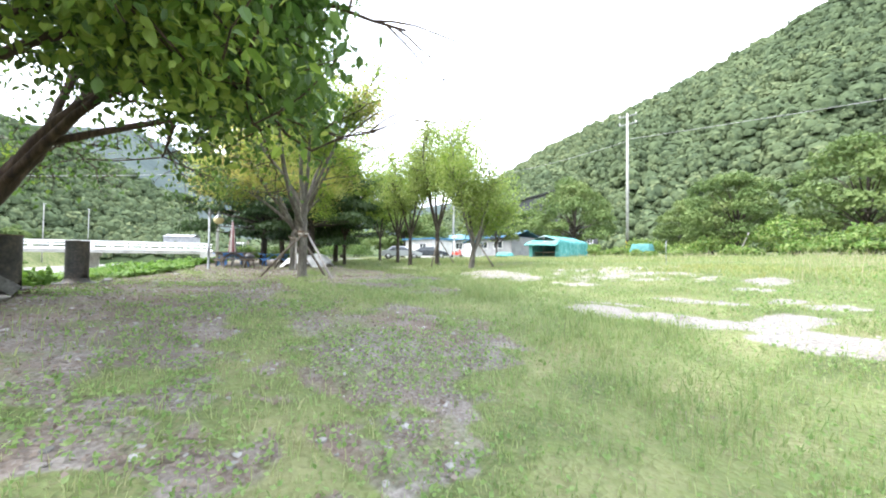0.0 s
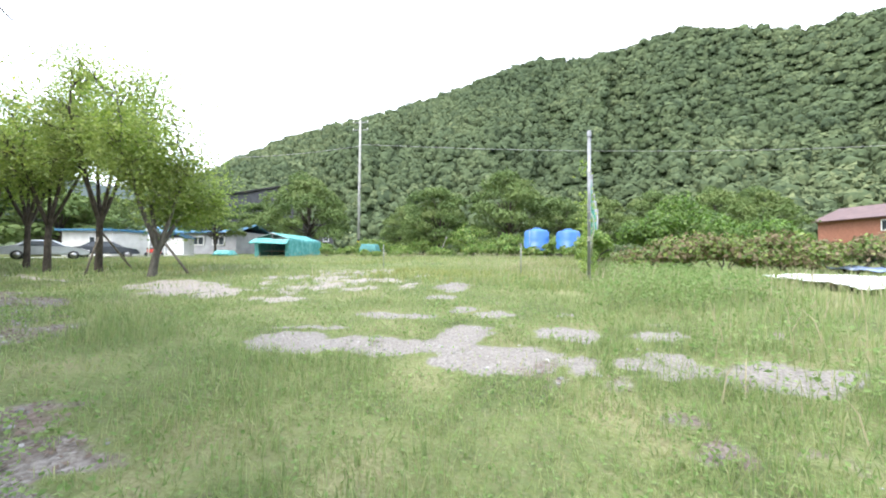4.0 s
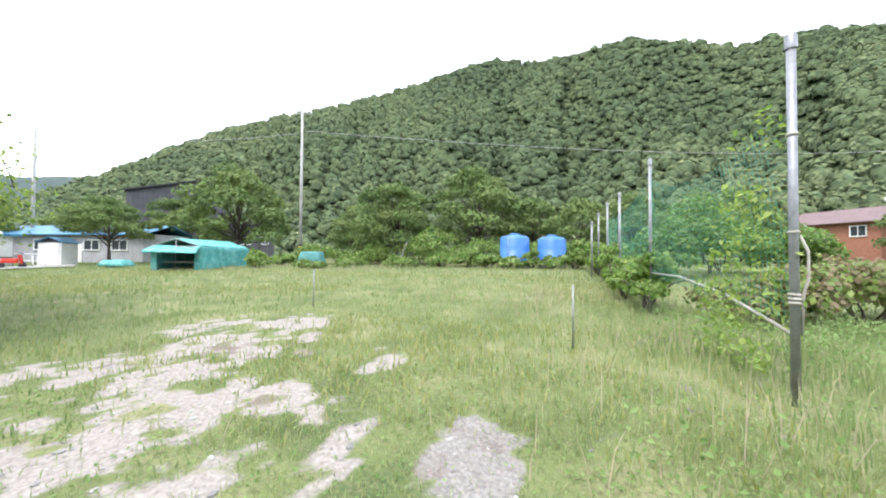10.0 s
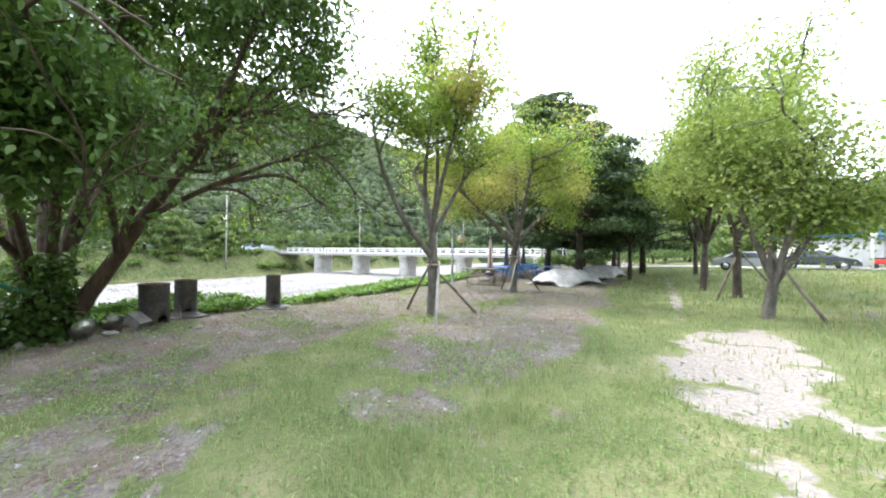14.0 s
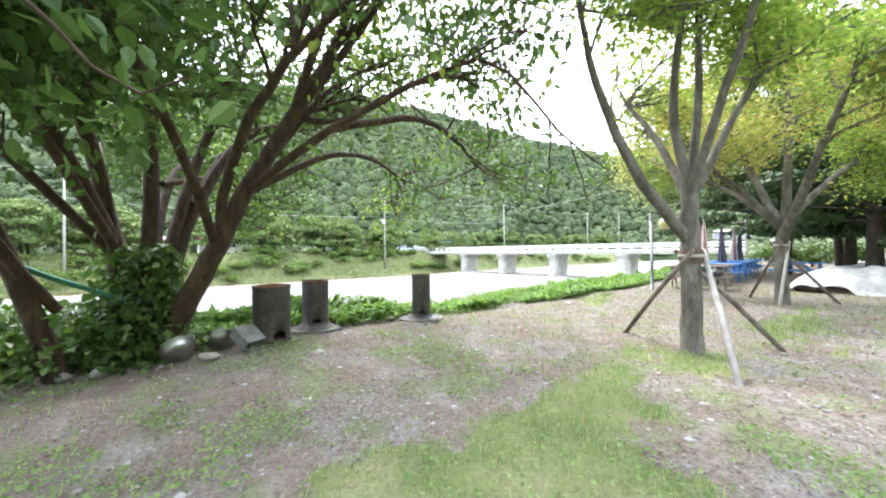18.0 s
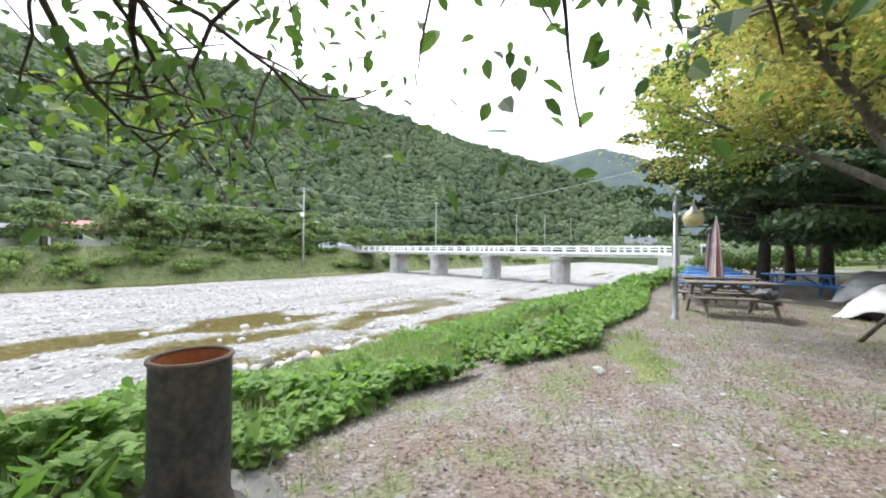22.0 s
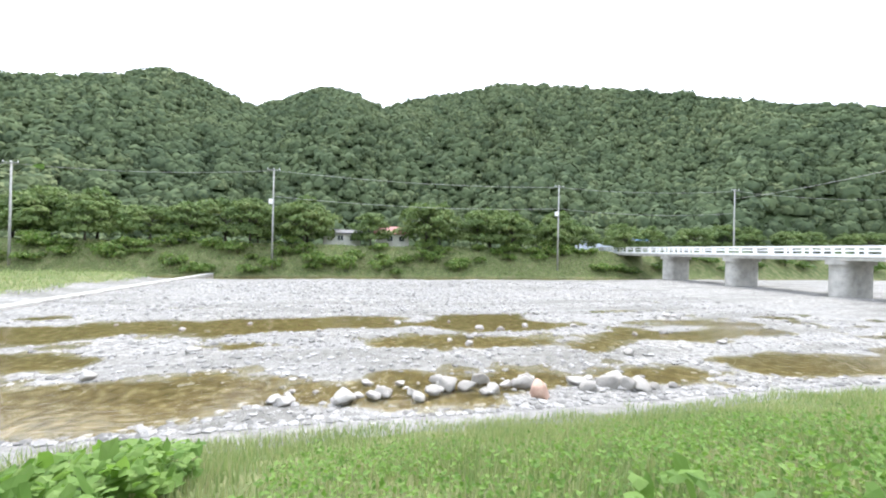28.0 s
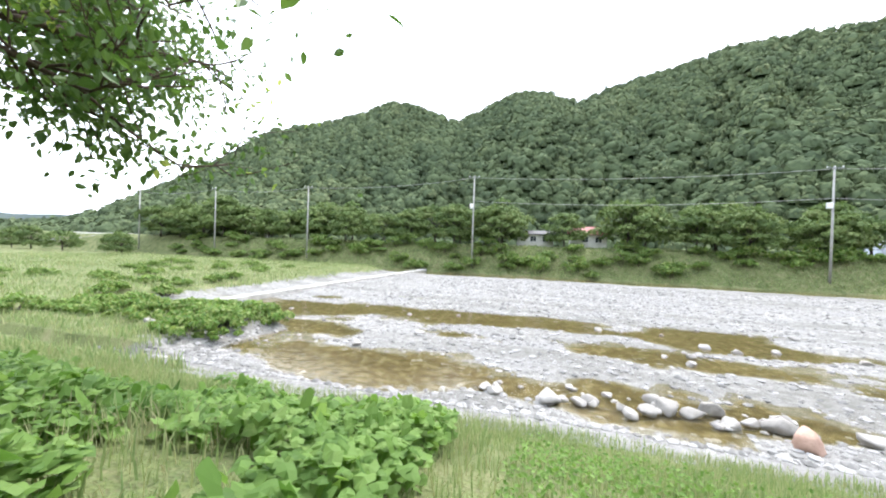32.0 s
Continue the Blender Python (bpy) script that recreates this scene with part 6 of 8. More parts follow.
# ---- poles and wires ----
def utility_pole(x, y, top, r=0.17, band=False, arms=1, turn=0.0, gear=False, label="tall grey concrete utility pole with crossarm"):
    z0 = land1(x, y)
    h = top - z0
    root = thing("utility_pole", pose(x, y, z0, 0, 0, turn), label, "utility pole", "utility poles")
    tube("shaft", [(0, 0, -0.2), (0, 0, h * 0.5), (0, 0, h)], [r, r * 0.85, r * 0.65], CONCRETE_POLE, root, 12)
    for k in range(arms):
        z = h - 0.25 - 0.9 * k
        part("crossarm", box((1.9, 0.09, 0.09), pose(0, 0.12, z), 0.01), STEEL, root)
        for u in (-0.85, 0.0, 0.85):
            lathe("insulator", [(0.0, 0), (0.05, 0), (0.07, 0.08), (0.04, 0.14), (0.05, 0.2), (0, 0.22)], WHITE_PAINT, root, 8, m=pose(u, 0.12, z + 0.04))
    if gear:
        part("transformer", box((0.55, 0.5, 0.8), pose(0.35, 0, h * 0.66), 0.05), WHITE_PAINT, root, "pale grey transformer box")
    if band:
        for k, mt in enumerate((YELLOW_BAND, BLACK, YELLOW_BAND, BLACK)):
            lathe("band", [(r + 0.012, 0), (r + 0.012, 0.22)], mt, root, 14, m=pose(0, 0, 1.05 + 0.22 * k))
    return root


utility_pole(-26.9, 35.9, 17.1, 0.17, True, 2, 20)
utility_pole(-57.2, 29.5, 15.9, 0.2, False, 2, 10)
for x, top, g in ((82.7, 12.0, False), (59.6, 12.2, False), (35.8, 12.2, False), (2.2, 13.4, True), (-46.7, 13.5, True), (-86.5, 15.0, False), (-134, 15.6, False), (-160, 16.9, False), (-192, 18.7, False)):
    utility_pole(x, -66.6, top, 0.16, False, 1, 0, g)
utility_pole(-55.0, -6.3, 12.6, 0.19, False, 1, 60)


def wire(a, b, sag, name="overhead_wire"):
    a, b = np.array(a, float), np.array(b, float)
    pts = [a + (b - a) * t - np.array([0, 0, sag * 4 * t * (1 - t)]) for t in np.linspace(0, 1, 14)]
    ob = tube(name, pts, 0.032, WIRE, None, 4)
    return tagged(ob, "thin grey overhead wire strung between poles", "wire", "overhead wires")


wire((-26.9, 35.9, 14.2), (48, 84, 19.0), 1.2)
wire((-26.9, 35.9, 14.0), (-57.2, 29.5, 14.8), 0.8)
for xa, za, xb, zb in ((82.7, 11.6, 59.6, 11.8), (59.6, 11.8, 35.8, 11.8), (35.8, 11.8, 2.2, 13.0), (2.2, 13.0, -46.7, 13.1), (-46.7, 13.1, -86.5, 14.6), (-86.5, 14.6, -134, 15.2)):
    wire((xa, -66.5, za), (xb, -66.5, zb), 0.7)
wire((2.2, -66.5, 9.0), (-46.7, -66.5, 9.2), 0.8)
wire((-46.7, -66.5, 9.2), (-86.5, -66.5, 10.0), 0.8)
wire((-86.5, -66.5, 13.0), (-55.0, -6.3, 11.6), 1.0)


# ---- net line ----
def thread_net(name, p0, p1, zlo, zhi, step, mat, parent, thick=0.006, dip=0.0, slant=0.0):
    """A net of thin threads between two uprights."""
    p0, p1 = np.array(p0, float), np.array(p1, float)
    length = np.linalg.norm(p1 - p0)
    pieces = []
    n = int(length / step)
    for k in range(n + 1):
        t = k / n
        q = p0 + (p1 - p0) * t
        sag = dip * 4 * t * (1 - t)
        q2 = p0 + (p1 - p0) * min(1, t + slant)
        pieces.append(tube_np([(q[0], q[1], zlo(t)), (0.5 * q[0] + 0.5 * q2[0] + 0.04, 0.5 * q[1] + 0.5 * q2[1], 0.5 * (zlo(t) + zhi(t))), (q2[0], q2[1], zhi(min(1, t + slant)) - sag)], thick, 3, False))
    m = int((zhi(0) - zlo(0)) / step)
    for j in range(m + 1):
        u = j / m
        pts = []
        for t in np.linspace(0, 1, 9):
            q = p0 + (p1 - p0) * t
            pts.append((q[0], q[1], zlo(t) + (zhi(t) - zlo(t)) * u - dip * 4 * t * (1 - t) * u))
        pieces.append(tube_np(pts, thick, 3, False))
    v, f = join_np(pieces)
    return np_part(name, v, f, mat, parent)


net_posts = [(0.16, 10.73, 3.9, 0.038), (-0.13, 15.7, 4.0, 0.034), (-0.3, 19.6, 3.9, 0.04), (-0.4, 22.6, 4.0, 0.04), (-0.5, 26.0, 4.0, 0.04), (-0.9, 24.3, 3.4, 0.035)]
for k, (x, y, top, r) in enumerate(net_posts):
    z0 = land1(x, y)
    root = thing("net_post", pose(x, y, z0), "dull galvanised steel pipe post holding the green net" if k else "tall galvanised post wound with white cord at the net's end", "post", "net posts")
    tube("pipe", [(0, 0, -0.2), (0, 0, (top - z0) / 2), (0, 0, top - z0)], r, STEEL, root, 14)
    lathe("cap", [(r * 1.25, -0.12), (r * 1.3, 0), (r * 0.9, 0.03), (0, 0.035)], STEEL, root, 14, m=pose(0, 0, top - z0))
    for z in (0.95, 0.99, 1.03, 1.62, 2.55):
        lathe("tie", [(r + 0.004, 0), (r + 0.012, 0.008), (r + 0.012, 0.018), (r + 0.004, 0.026)], ROPE, root, 12, m=pose(0, 0, z))
    if k == 0:
        tube("cord", [(r + 0.01, 0, 1.6), (r + 0.06, -0.02, 1.45), (r + 0.07, 0, 1.2), (r + 0.03, 0, 1.05), (r + 0.02, 0.02, 0.6)], 0.012, ROPE, root, 6)
net = thing("net_fence", pose(0, 0, 0), "sagging green net hung between tall posts", "net")
thread_net("mesh", (0.16, 10.78), (-0.13, 15.65), lambda t: 1.15 + 0.25 * t, lambda t: 3.15 + 0.6 * t, 0.1, NET_GREEN, net, 0.0022, 0.45, 0.1)
thread_net("mesh", (-0.13, 15.75), (-0.4, 22.6), lambda t: 1.6, lambda t: 3.5, 0.14, NET_GREEN, net, 0.003, 0.3, 0.1)
tube("lower_rope", [(0.16, 10.78, 1.05), (0.1, 12.2, 1.3), (0.0, 14.0, 1.45), (-0.13, 15.65, 1.45)], 0.018, ROPE, net, 6)
for x, y, h in ((-7.9, 14.0, 0.95), (-1.8, 12.2, 0.95), (-14.9, 33.0, 0), (-5.7, 30.6, 2.3)):
    z0 = land1(x, y)
    if h:
        root = thing("marker_pipe", pose(x, y, z0), "thin grey pipe standing upright in the lawn", "pipe", "thin pipes")
        tube("pipe", [(0, 0, -0.1), (0, 0, h)], 0.014, STEEL, root, 8)
    else:
        root = thing("leaning_prop", pose(x, y, z0), "pale timber prop leaning into the shrubs", "prop")
        tube("pole", [(0, 0, -0.05), (0.75, 0.1, 1.9)], 0.05, WOOD_PALE, root, 8)

# blue net by the bank
bnet = thing("blue_net_fence", pose(0, 0, 0), "torn blue net sloping down beside the shade tree", "net")
thread_net("mesh", (-3.3, -3.3), (0.6, -3.0), lambda t: 0.12 - 0.3 * t, lambda t: 1.35 - 1.0 * t, 0.065, NET_BLUE, bnet, 0.0035)
tube("edge_rope", [(-3.3, -3.3, 1.36), (-1.4, -3.15, 0.9), (0.6, -3.0, 0.36)], 0.014, NET_BLUE, bnet, 6)
bpost = thing("net_stake", pose(*at(-3.3, -3.3)), "short dark stake wrapped in green netting", "stake")
tube("stake", [(0, 0, -0.1), (0.0, 0, 1.8)], 0.05, WOOD_STAKE, bpost, 8)
gr = tube("green_rope", [(-3.3, -3.3, 1.45), (-3.8, -3.4, 1.15), (-4.4, -3.45, 0.85), (-4.75, -3.55, 0.78)], 0.03, NET_GREEN, None, 8)
tagged(gr, "twisted green net rope tied to the tree", "rope")


# ---- stakes of the maples ----
def tripod(x, y, tie, feet, group="maple stakes"):
    for k, (fx, fy) in enumerate(feet):
        z0 = land1(fx, fy)
        d = np.array([x - fx, y - fy, land1(x, y) + tie - z0])
        d = d * (1 + 0.12 / np.linalg.norm(d))
        off = np.array([0.2 * math.cos(2.1 * k), 0.2 * math.sin(2.1 * k), 0]) * 0.8
        root = thing("tree_stake", pose(fx, fy, z0), "pale squared stake propping the maple" if k == 1 else "dark round wooden stake propping the maple", "stake", group)
        tube("pole", [(0, 0, -0.08), tuple(d * 0.5 + off * 0.5), tuple(d + off)], [0.035, 0.034, 0.03], WOOD_PALE if k == 1 else WOOD_STAKE, root, 8)
    root = thing("tree_tie", pose(x, y, land1(x, y) + tie), "worn reddish band tying stakes round the trunk", "tie", "tree ties")
    lathe("band", [(0.128, -0.09), (0.145, -0.05), (0.14, 0.0), (0.147, 0.05), (0.128, 0.1)], RUST_BROWN, root, 14)
    lathe("cord", [(0.15, -0.01), (0.16, 0.01), (0.15, 0.03)], ROPE, root, 14)


tripod(-10.13, 1.03, 1.28, [(-10.75, -0.15), (-9.0, 1.75), (-11.15, 1.85)])
tripod(-16.75, 1.1, 1.45, [(-17.6, 0.3), (-15.9, 1.15), (-17.5, 2.1)])
for x, y, fx, fy in ((-17.0, 8.4, -16.2, 7.7), (-12.7, 8.1, -12.0, 8.9), (-17.0, 8.4, -17.2, 9.6)):
    z0 = land1(fx, fy)
    root = thing("tree_stake", pose(fx, fy, z0), "dark wooden stake propping a young tree", "stake", "young tree stakes")
    tube("pole", [(0, 0, -0.08), (x - fx, y - fy, 1.5)], 0.035, WOOD_STAKE, root, 8)


# ---- drum stoves on the bank ----
PLATE = material("dull_plate", [(0.045, 0.045, 0.04), (0.085, 0.085, 0.075), (0.13, 0.127, 0.11)], 4, 0.6, 0.3, fine=20)


def drum_stove(x, y, r, top, mat, turn, plate=0.5, label="sooty steel drum stove on a round iron plate"):
    z0 = land1(x, y)
    h = top - z0
    root = thing("drum_stove", pose(x, y, z0, 0, 0, turn), label, "stove", "drum stoves")
    n = 36
    bm = bmesh.new()
    zs = [0.02, 0.06, 0.16, 0.2, h * 0.5, h - 0.03, h]
    rs = [r * 1.06, r * 1.03, r * 1.01, r, r, r, r * 1.02]
    rings = [[bm.verts.new((q * math.cos(2 * math.pi * k / n), q * math.sin(2 * math.pi * k / n), z)) for k in range(n)] for q, z in zip(rs, zs)]
    for j in range(len(zs) - 1):
        for k in range(n):
            if (j == 1 and k in (n - 2, n - 1, 0, 1)) or (j == 2 and k in (n - 1, 0)):
                continue
            bm.faces.new((rings[j][k], rings[j][(k + 1) % n], rings[j + 1][(k + 1) % n], rings[j + 1][k]))
    shell = part("shell", bm, mat, root, smooth=True)
    md = shell.modifiers.new("wall", "SOLIDIFY")
    md.thickness = 0.006
    lathe("lining", [(r - 0.012, h - 0.01), (r - 0.014, 0.25)], RUST_ORANGE, root, n, "orange rusted inside")
    lathe("rim", [(r - 0.015, h - 0.004), (r - 0.012, h + 0.008), (r + 0.01, h + 0.008), (r + 0.013, h - 0.006)], RUST_BROWN, root, n)
    # plain black disc closing the drum near its foot
    lathe("black_floor", [(0, 0.07), (r * 1.1, 0.06)], BLACK, root, n)
    if plate:
        lathe("skirt", [(r * 1.5, 0.028), (r * 1.28, 0.05), (r * 1.12, 0.085), (r * 1.05, 0.13)], RUST_DARK, root, n, "sooty flaring skirt")
        lathe("base_plate", [(0, 0.03), (plate * 0.95, 0.02), (plate, 0.035), (plate, 0.0), (plate * 0.97, -0.02), (0, -0.02)], PLATE, root, 40)
    else:
        pts = [(0.42 * math.cos(a), 0.42 * math.sin(a), 0.03) for a in np.linspace(-0.6, 2.6, 16)]
        tube("hoop", pts, 0.014, RUST_BROWN, root, 6)
    return root


drum_stove(-6.12, -3.35, 0.265, 0.91, RUST_DARK, 100, 0, "wide rusty brown oil drum stove")
drum_stove(-6.99, -3.86, 0.225, 0.91, RUST_DARK, 75)
drum_stove(-9.1, -3.54, 0.19, 0.93, RUST_DARK, 60, 0.46)
ash = thing("iron_offcut", pose(*at(-6.72, -3.5, 0.02), 8, 0, 60), "pointed iron offcut leaning on the stove", "scrap")
bm = bmesh.new()
a = [bm.verts.new(p) for p in ((-0.05, 0, 0), (0.05, 0, 0), (0.015, 0, 0.3), (-0.05, 0.008, 0), (0.05, 0.008, 0), (0.015, 0.008, 0.3))]
for q in ((0, 1, 2), (3, 5, 4), (0, 3, 4, 1), (1, 4, 5, 2), (2, 5, 3, 0)):
    bm.faces.new([a[i] for i in q])
part("blade", bm, STEEL, ash)


BLOCK_GREY = material("grey_block", [(0.1, 0.1, 0.097), (0.16, 0.158, 0.15), (0.23, 0.225, 0.215)], 6, 0.9, 0.3, fine=40)


def hollow_block(x, y, turn, tip):
    root = thing("hollow_block", pose(*at(x, y, 0.2), tip, 0, turn), "grey hollow concrete block leaning on the drum", "block")
    for word, dx, dy, sx, sy in (("face", 0, -0.085, 0.39, 0.025), ("face", 0, 0.085, 0.39, 0.025), ("web", -0.182, 0, 0.026, 0.145), ("web", -0.06, 0, 0.026, 0.145), ("web", 0.06, 0, 0.026, 0.145), ("web", 0.182, 0, 0.026, 0.145)):
        bm = bmesh.new()
        box((sx * 0.8, sy * 0.8, 0.32), pose(dx * 0.8, dy * 0.8, -0.04), 0.003, bm)
        part(word, bm, BLOCK_GREY, root)


hollow_block(-5.72, -3.12, 30, 52)


def bowl(x, y, r, tipx, tipy):
    root = thing("steel_bowl", pose(*at(x, y, r * 0.72), tipx, tipy, 0), "dented stainless steel bowl tipped on its side", "bowl", "steel bowls")
    lathe("shell", [(0, -0.3 * r), (r * 0.5, -0.28 * r), (r * 0.85, -0.05 * r), (r, 0.42 * r), (r * 1.06, 0.43 * r), (r * 1.03, 0.4 * r), (r * 0.97, 0.4 * r), (r * 0.82, -0.02 * r), (r * 0.48, -0.24 * r), (0, -0.26 * r)], STEEL_BRIGHT, root, 24)


bowl(-4.95, -3.05, 0.19, 60, 10)
bowl(-5.42, -3.32, 0.18, 50, -20)


def boulder(x, y, s, mat, seed, label, name="boulder", group="boulders by the water", sink=0.3, dims=(1, 1, 1)):
    rg = np.random.default_rng(seed)
    v, f = ico(3)
    ax = rg.standard_normal((14, 3))
    ax /= np.linalg.norm(ax, axis=1)[:, None]
    lim = 0.5 + 0.3 * rg.random(14)
    for a_, l_ in zip(ax, lim):
        d = v @ a_
        v = v - np.clip(d - l_, 0, None)[:, None] * a_ * 0.9
    v = v * (1 + 0.05 * rg.standard_normal((len(v), 1))) * np.array([1.0, 0.8, 0.62]) * np.array(dims) * s
    a_ = rg.random() * 6.28
    v = v @ np.array([[math.cos(a_), -math.sin(a_), 0], [math.sin(a_), math.cos(a_), 0], [0, 0, 1]]).T
    ob = np_part(name, v, f, mat, smooth=True)
    z0 = max(land1(x, y), WATER - 0.05) if y < BANK_FOOT else land1(x, y)
    ob.matrix_basis = pose(x, y, z0 + s * 0.62 * (0.85 - sink) * dims[2] * 0.8)
    return tagged(ob, label, "rock", group)


boulder(-17.3, -15.25, 0.48, STONE_RED, 1, "reddish boulder at the water's edge", dims=(0.9, 0.9, 1.3))
rr = random.Random(12)
for k in range(64):
    t = rr.random()
    x = -22 + 12.5 * t + rr.uniform(-0.6, 0.6)
    y = -15.5 - 0.9 * math.sin(2.2 * t) + rr.uniform(-0.9, 0.55)
    boulder(x, y, rr.choice((0.12, 0.16, 0.2, 0.26, 0.34, 0.42)) * rr.uniform(0.85, 1.2), STONE, 10 + k, "pale grey boulder at the water's edge", group="boulders by the water")
for k in range(34):
    x, y = rr.uniform(-34, 8), rr.uniform(-30, -16.5)
    boulder(x, y, rr.uniform(0.14, 0.34), STONE, 70 + k, "pale rounded stone in the shallows", group="stones in the shallows")
for k, (x, y, s) in enumerate(((-5.25, -2.9, 0.15), (-5.6, -3.55, 0.17), (-9.05, -3.02, 0.14), (-4.2, -3.2, 0.14), (-3.4, -3.1, 0.18), (-2.8, -3.2, 0.16), (-3.9, -3.35, 0.12), (-8.75, -2.95, 0.06), (-7.9, -1.9, 0.09), (-6.4, -2.2, 0.08), (-13.2, -2.6, 0.1))):
    boulder(x, y, s, STONE, 130 + k, "grey stone lying on the bank top", "stone", "stones on the bank", 0.2)


# ---- street lamp, tables, parasols, covered stacks ----
def globe_lamp(x, y):
    root = thing("lamp_post", pose(x, y, land1(x, y)), "slim grey lamp post with an amber glass globe", "lamp post")
    lathe("pole", [(0.085, -0.05), (0.085, 0.03), (0.055, 0.05), (0.05, 0.9), (0.062, 0.92), (0.062, 0.98), (0.045, 1.0), (0.042, 2.4), (0.0, 2.4)], STEEL, root, 16)
    lathe("finial", [(0.055, 2.38), (0.062, 2.42), (0.06, 2.56), (0.04, 2.6), (0.028, 2.66), (0.006, 2.76), (0, 2.77)], STEEL, root, 12)
    d = (-0.42, 0.3)
    tube("arm", [(0, 0, 2.55), (d[0] * 0.6, d[1] * 0.6, 2.58), (d[0], d[1], 2.58)], 0.018, STEEL, root, 8)
    tube("brace", [(0, 0, 2.45), (d[0] * 0.35, d[1] * 0.35, 2.53), (d[0] * 0.7, d[1] * 0.7, 2.57)], 0.01, STEEL, root, 6)
    lathe("hood", [(0, 2.72), (0.012, 2.7), (0.02, 2.6), (0.05, 2.55), (0.075, 2.47), (0.17, 2.4), (0.185, 2.36)], STEEL, root, 20, m=pose(*d, 0))
    lathe("globe", [(0.183, 2.36), (0.215, 2.29), (0.215, 2.22), (0.17, 2.13), (0.09, 2.08), (0, 2.065)], LAMP_GLASS, root, 24, "amber glass globe", m=pose(*d, 0))


globe_lamp(-18.09, -2.35)


def picnic_table(mat, leg_mat, label):
    root = thing("picnic_table", pose(0, 0, 0), label, "table", "picnic tables")
    for k in range(5):
        part("top_board", box((1.85, 0.135, 0.04), pose(0, -0.3 + 0.15 * k, 0.76), 0.006), mat, root)
    for s in (-1, 1):
        for k in (0, 1):
            part("bench_board", box((1.85, 0.125, 0.04), pose(0, s * (0.56 + 0.14 * k), 0.44), 0.006), mat, root)
    for sx in (-0.68, 0.68):
        part("bench_bearer", box((0.045, 1.5, 0.09), pose(sx, 0, 0.37), 0.005), leg_mat, root)
        part("top_bearer", box((0.045, 0.72, 0.08), pose(sx, 0, 0.7), 0.005), leg_mat, root)
        for s in (-1, 1):
            part("leg", box((0.045, 0.09, 0.86), pose(sx + 0.047, s * 0.42, 0.36, s * 28, 0, 0), 0.005), leg_mat, root)
    for s in (-1, 1):
        part("brace", box((0.68, 0.04, 0.07), pose(s * 0.36, 0, 0.54, 0, s * 32, 0), 0.005), leg_mat, root)
    return root


brown_table = picnic_table(WOOD_GREY, WOOD_GREY, "weathered brown timber picnic table with attached benches")
blue_table = picnic_table(PAINT_BLUE, PAINT_BLUE, "blue painted timber picnic table with attached benches")
for k, (x, y, turn, src) in enumerate(((-19.45, -1.45, 114, brown_table), (-21.7, -1.75, 112, brown_table), (-23.6, -1.9, 110, blue_table), (-25.4, -2.0, 112, blue_table), (-27.3, -2.1, 110, blue_table), (-29.2, -2.3, 112, blue_table), (-31.0, -2.4, 110, blue_table), (-33.0, -2.6, 110, blue_table), (-26.3, 0.4, 100, blue_table))):
    m = pose(*at(x, y, 0.0), 0, 0, turn)
    if k in (0, 2):
        src.matrix_basis = m
    else:
        copy_thing(src, m)


def parasol(x, y, cloth, label, base=0.78, h=1.7, r=0.18):
    z0 = land1(x, y)
    root = thing("parasol", pose(x, y, z0), label, "parasol", "closed parasols")
    tube("pole", [(0, 0, 0), (0, 0, base + h + 0.06)], 0.02, STEEL, root, 8)
    n = 16
    for k in range(8):
        bm = bmesh.new()
        a0, a1 = 2 * math.pi * k / 8, 2 * math.pi * (k + 1) / 8
        rows = []
        for z, q in ((base + h, 0.02), (base + h * 0.75, 0.09), (base + h * 0.4, r * 0.72), (base + 0.08, r), (base, r * 1.05)):
            am = (a0 + a1) / 2
            rows.append([bm.verts.new((q * math.cos(a0), q * math.sin(a0), z)), bm.verts.new((q * 0.62 * math.cos(am), q * 0.62 * math.sin(am), z - 0.01)), bm.verts.new((q * math.cos(a1), q * math.sin(a1), z))])
        for u, w_ in zip(rows, rows[1:]):
            for j in (0, 1):
                bm.faces.new((u[j], u[j + 1], w_[j + 1], w_[j]))
        ob = part("panel", bm, cloth[k % len(cloth)], root)
        ob.modifiers.new("cloth", "SOLIDIFY").thickness = 0.006
    lathe("finial", [(0.02, 0), (0.03, 0.02), (0.01, 0.07), (0, 0.08)], STEEL, root, 8, m=pose(0, 0, base + h))


parasol(-21.7, -1.75, [CLOTH_RED, CLOTH_WHITE], "closed red and white striped parasol over a table")
parasol(-25.4, -2.0, [CLOTH_PURPLE], "closed dark purple parasol over a table")
parasol(-29.2, -2.3, [CLOTH_RED, CLOTH_WHITE], "closed red and white striped parasol over a table")
parasol(-31.0, -2.4, [CLOTH_PURPLE], "closed dark purple parasol over a table")


def bag(x, y, z):
    rg = np.random.default_rng(3)
    v, f = ico(3)
    v = v * (1 + 0.09 * rg.standard_normal((len(v), 1))) * np.array([0.22, 0.14, 0.13])
    root = thing("bag", pose(x, y, z, 0, 0, 114), "crumpled dark patterned bag on the bench", "bag")
    np_part("body", v, f, BAG, root, smooth=True)
    tube("strap", [(-0.12, 0, 0.1), (-0.05, 0.02, 0.19), (0.06, 0.0, 0.19), (0.13, 0, 0.1)], 0.012, BLACK, root, 6)


bag(-19.0, -0.75, land1(-19.45, -1.45) + 0.57)


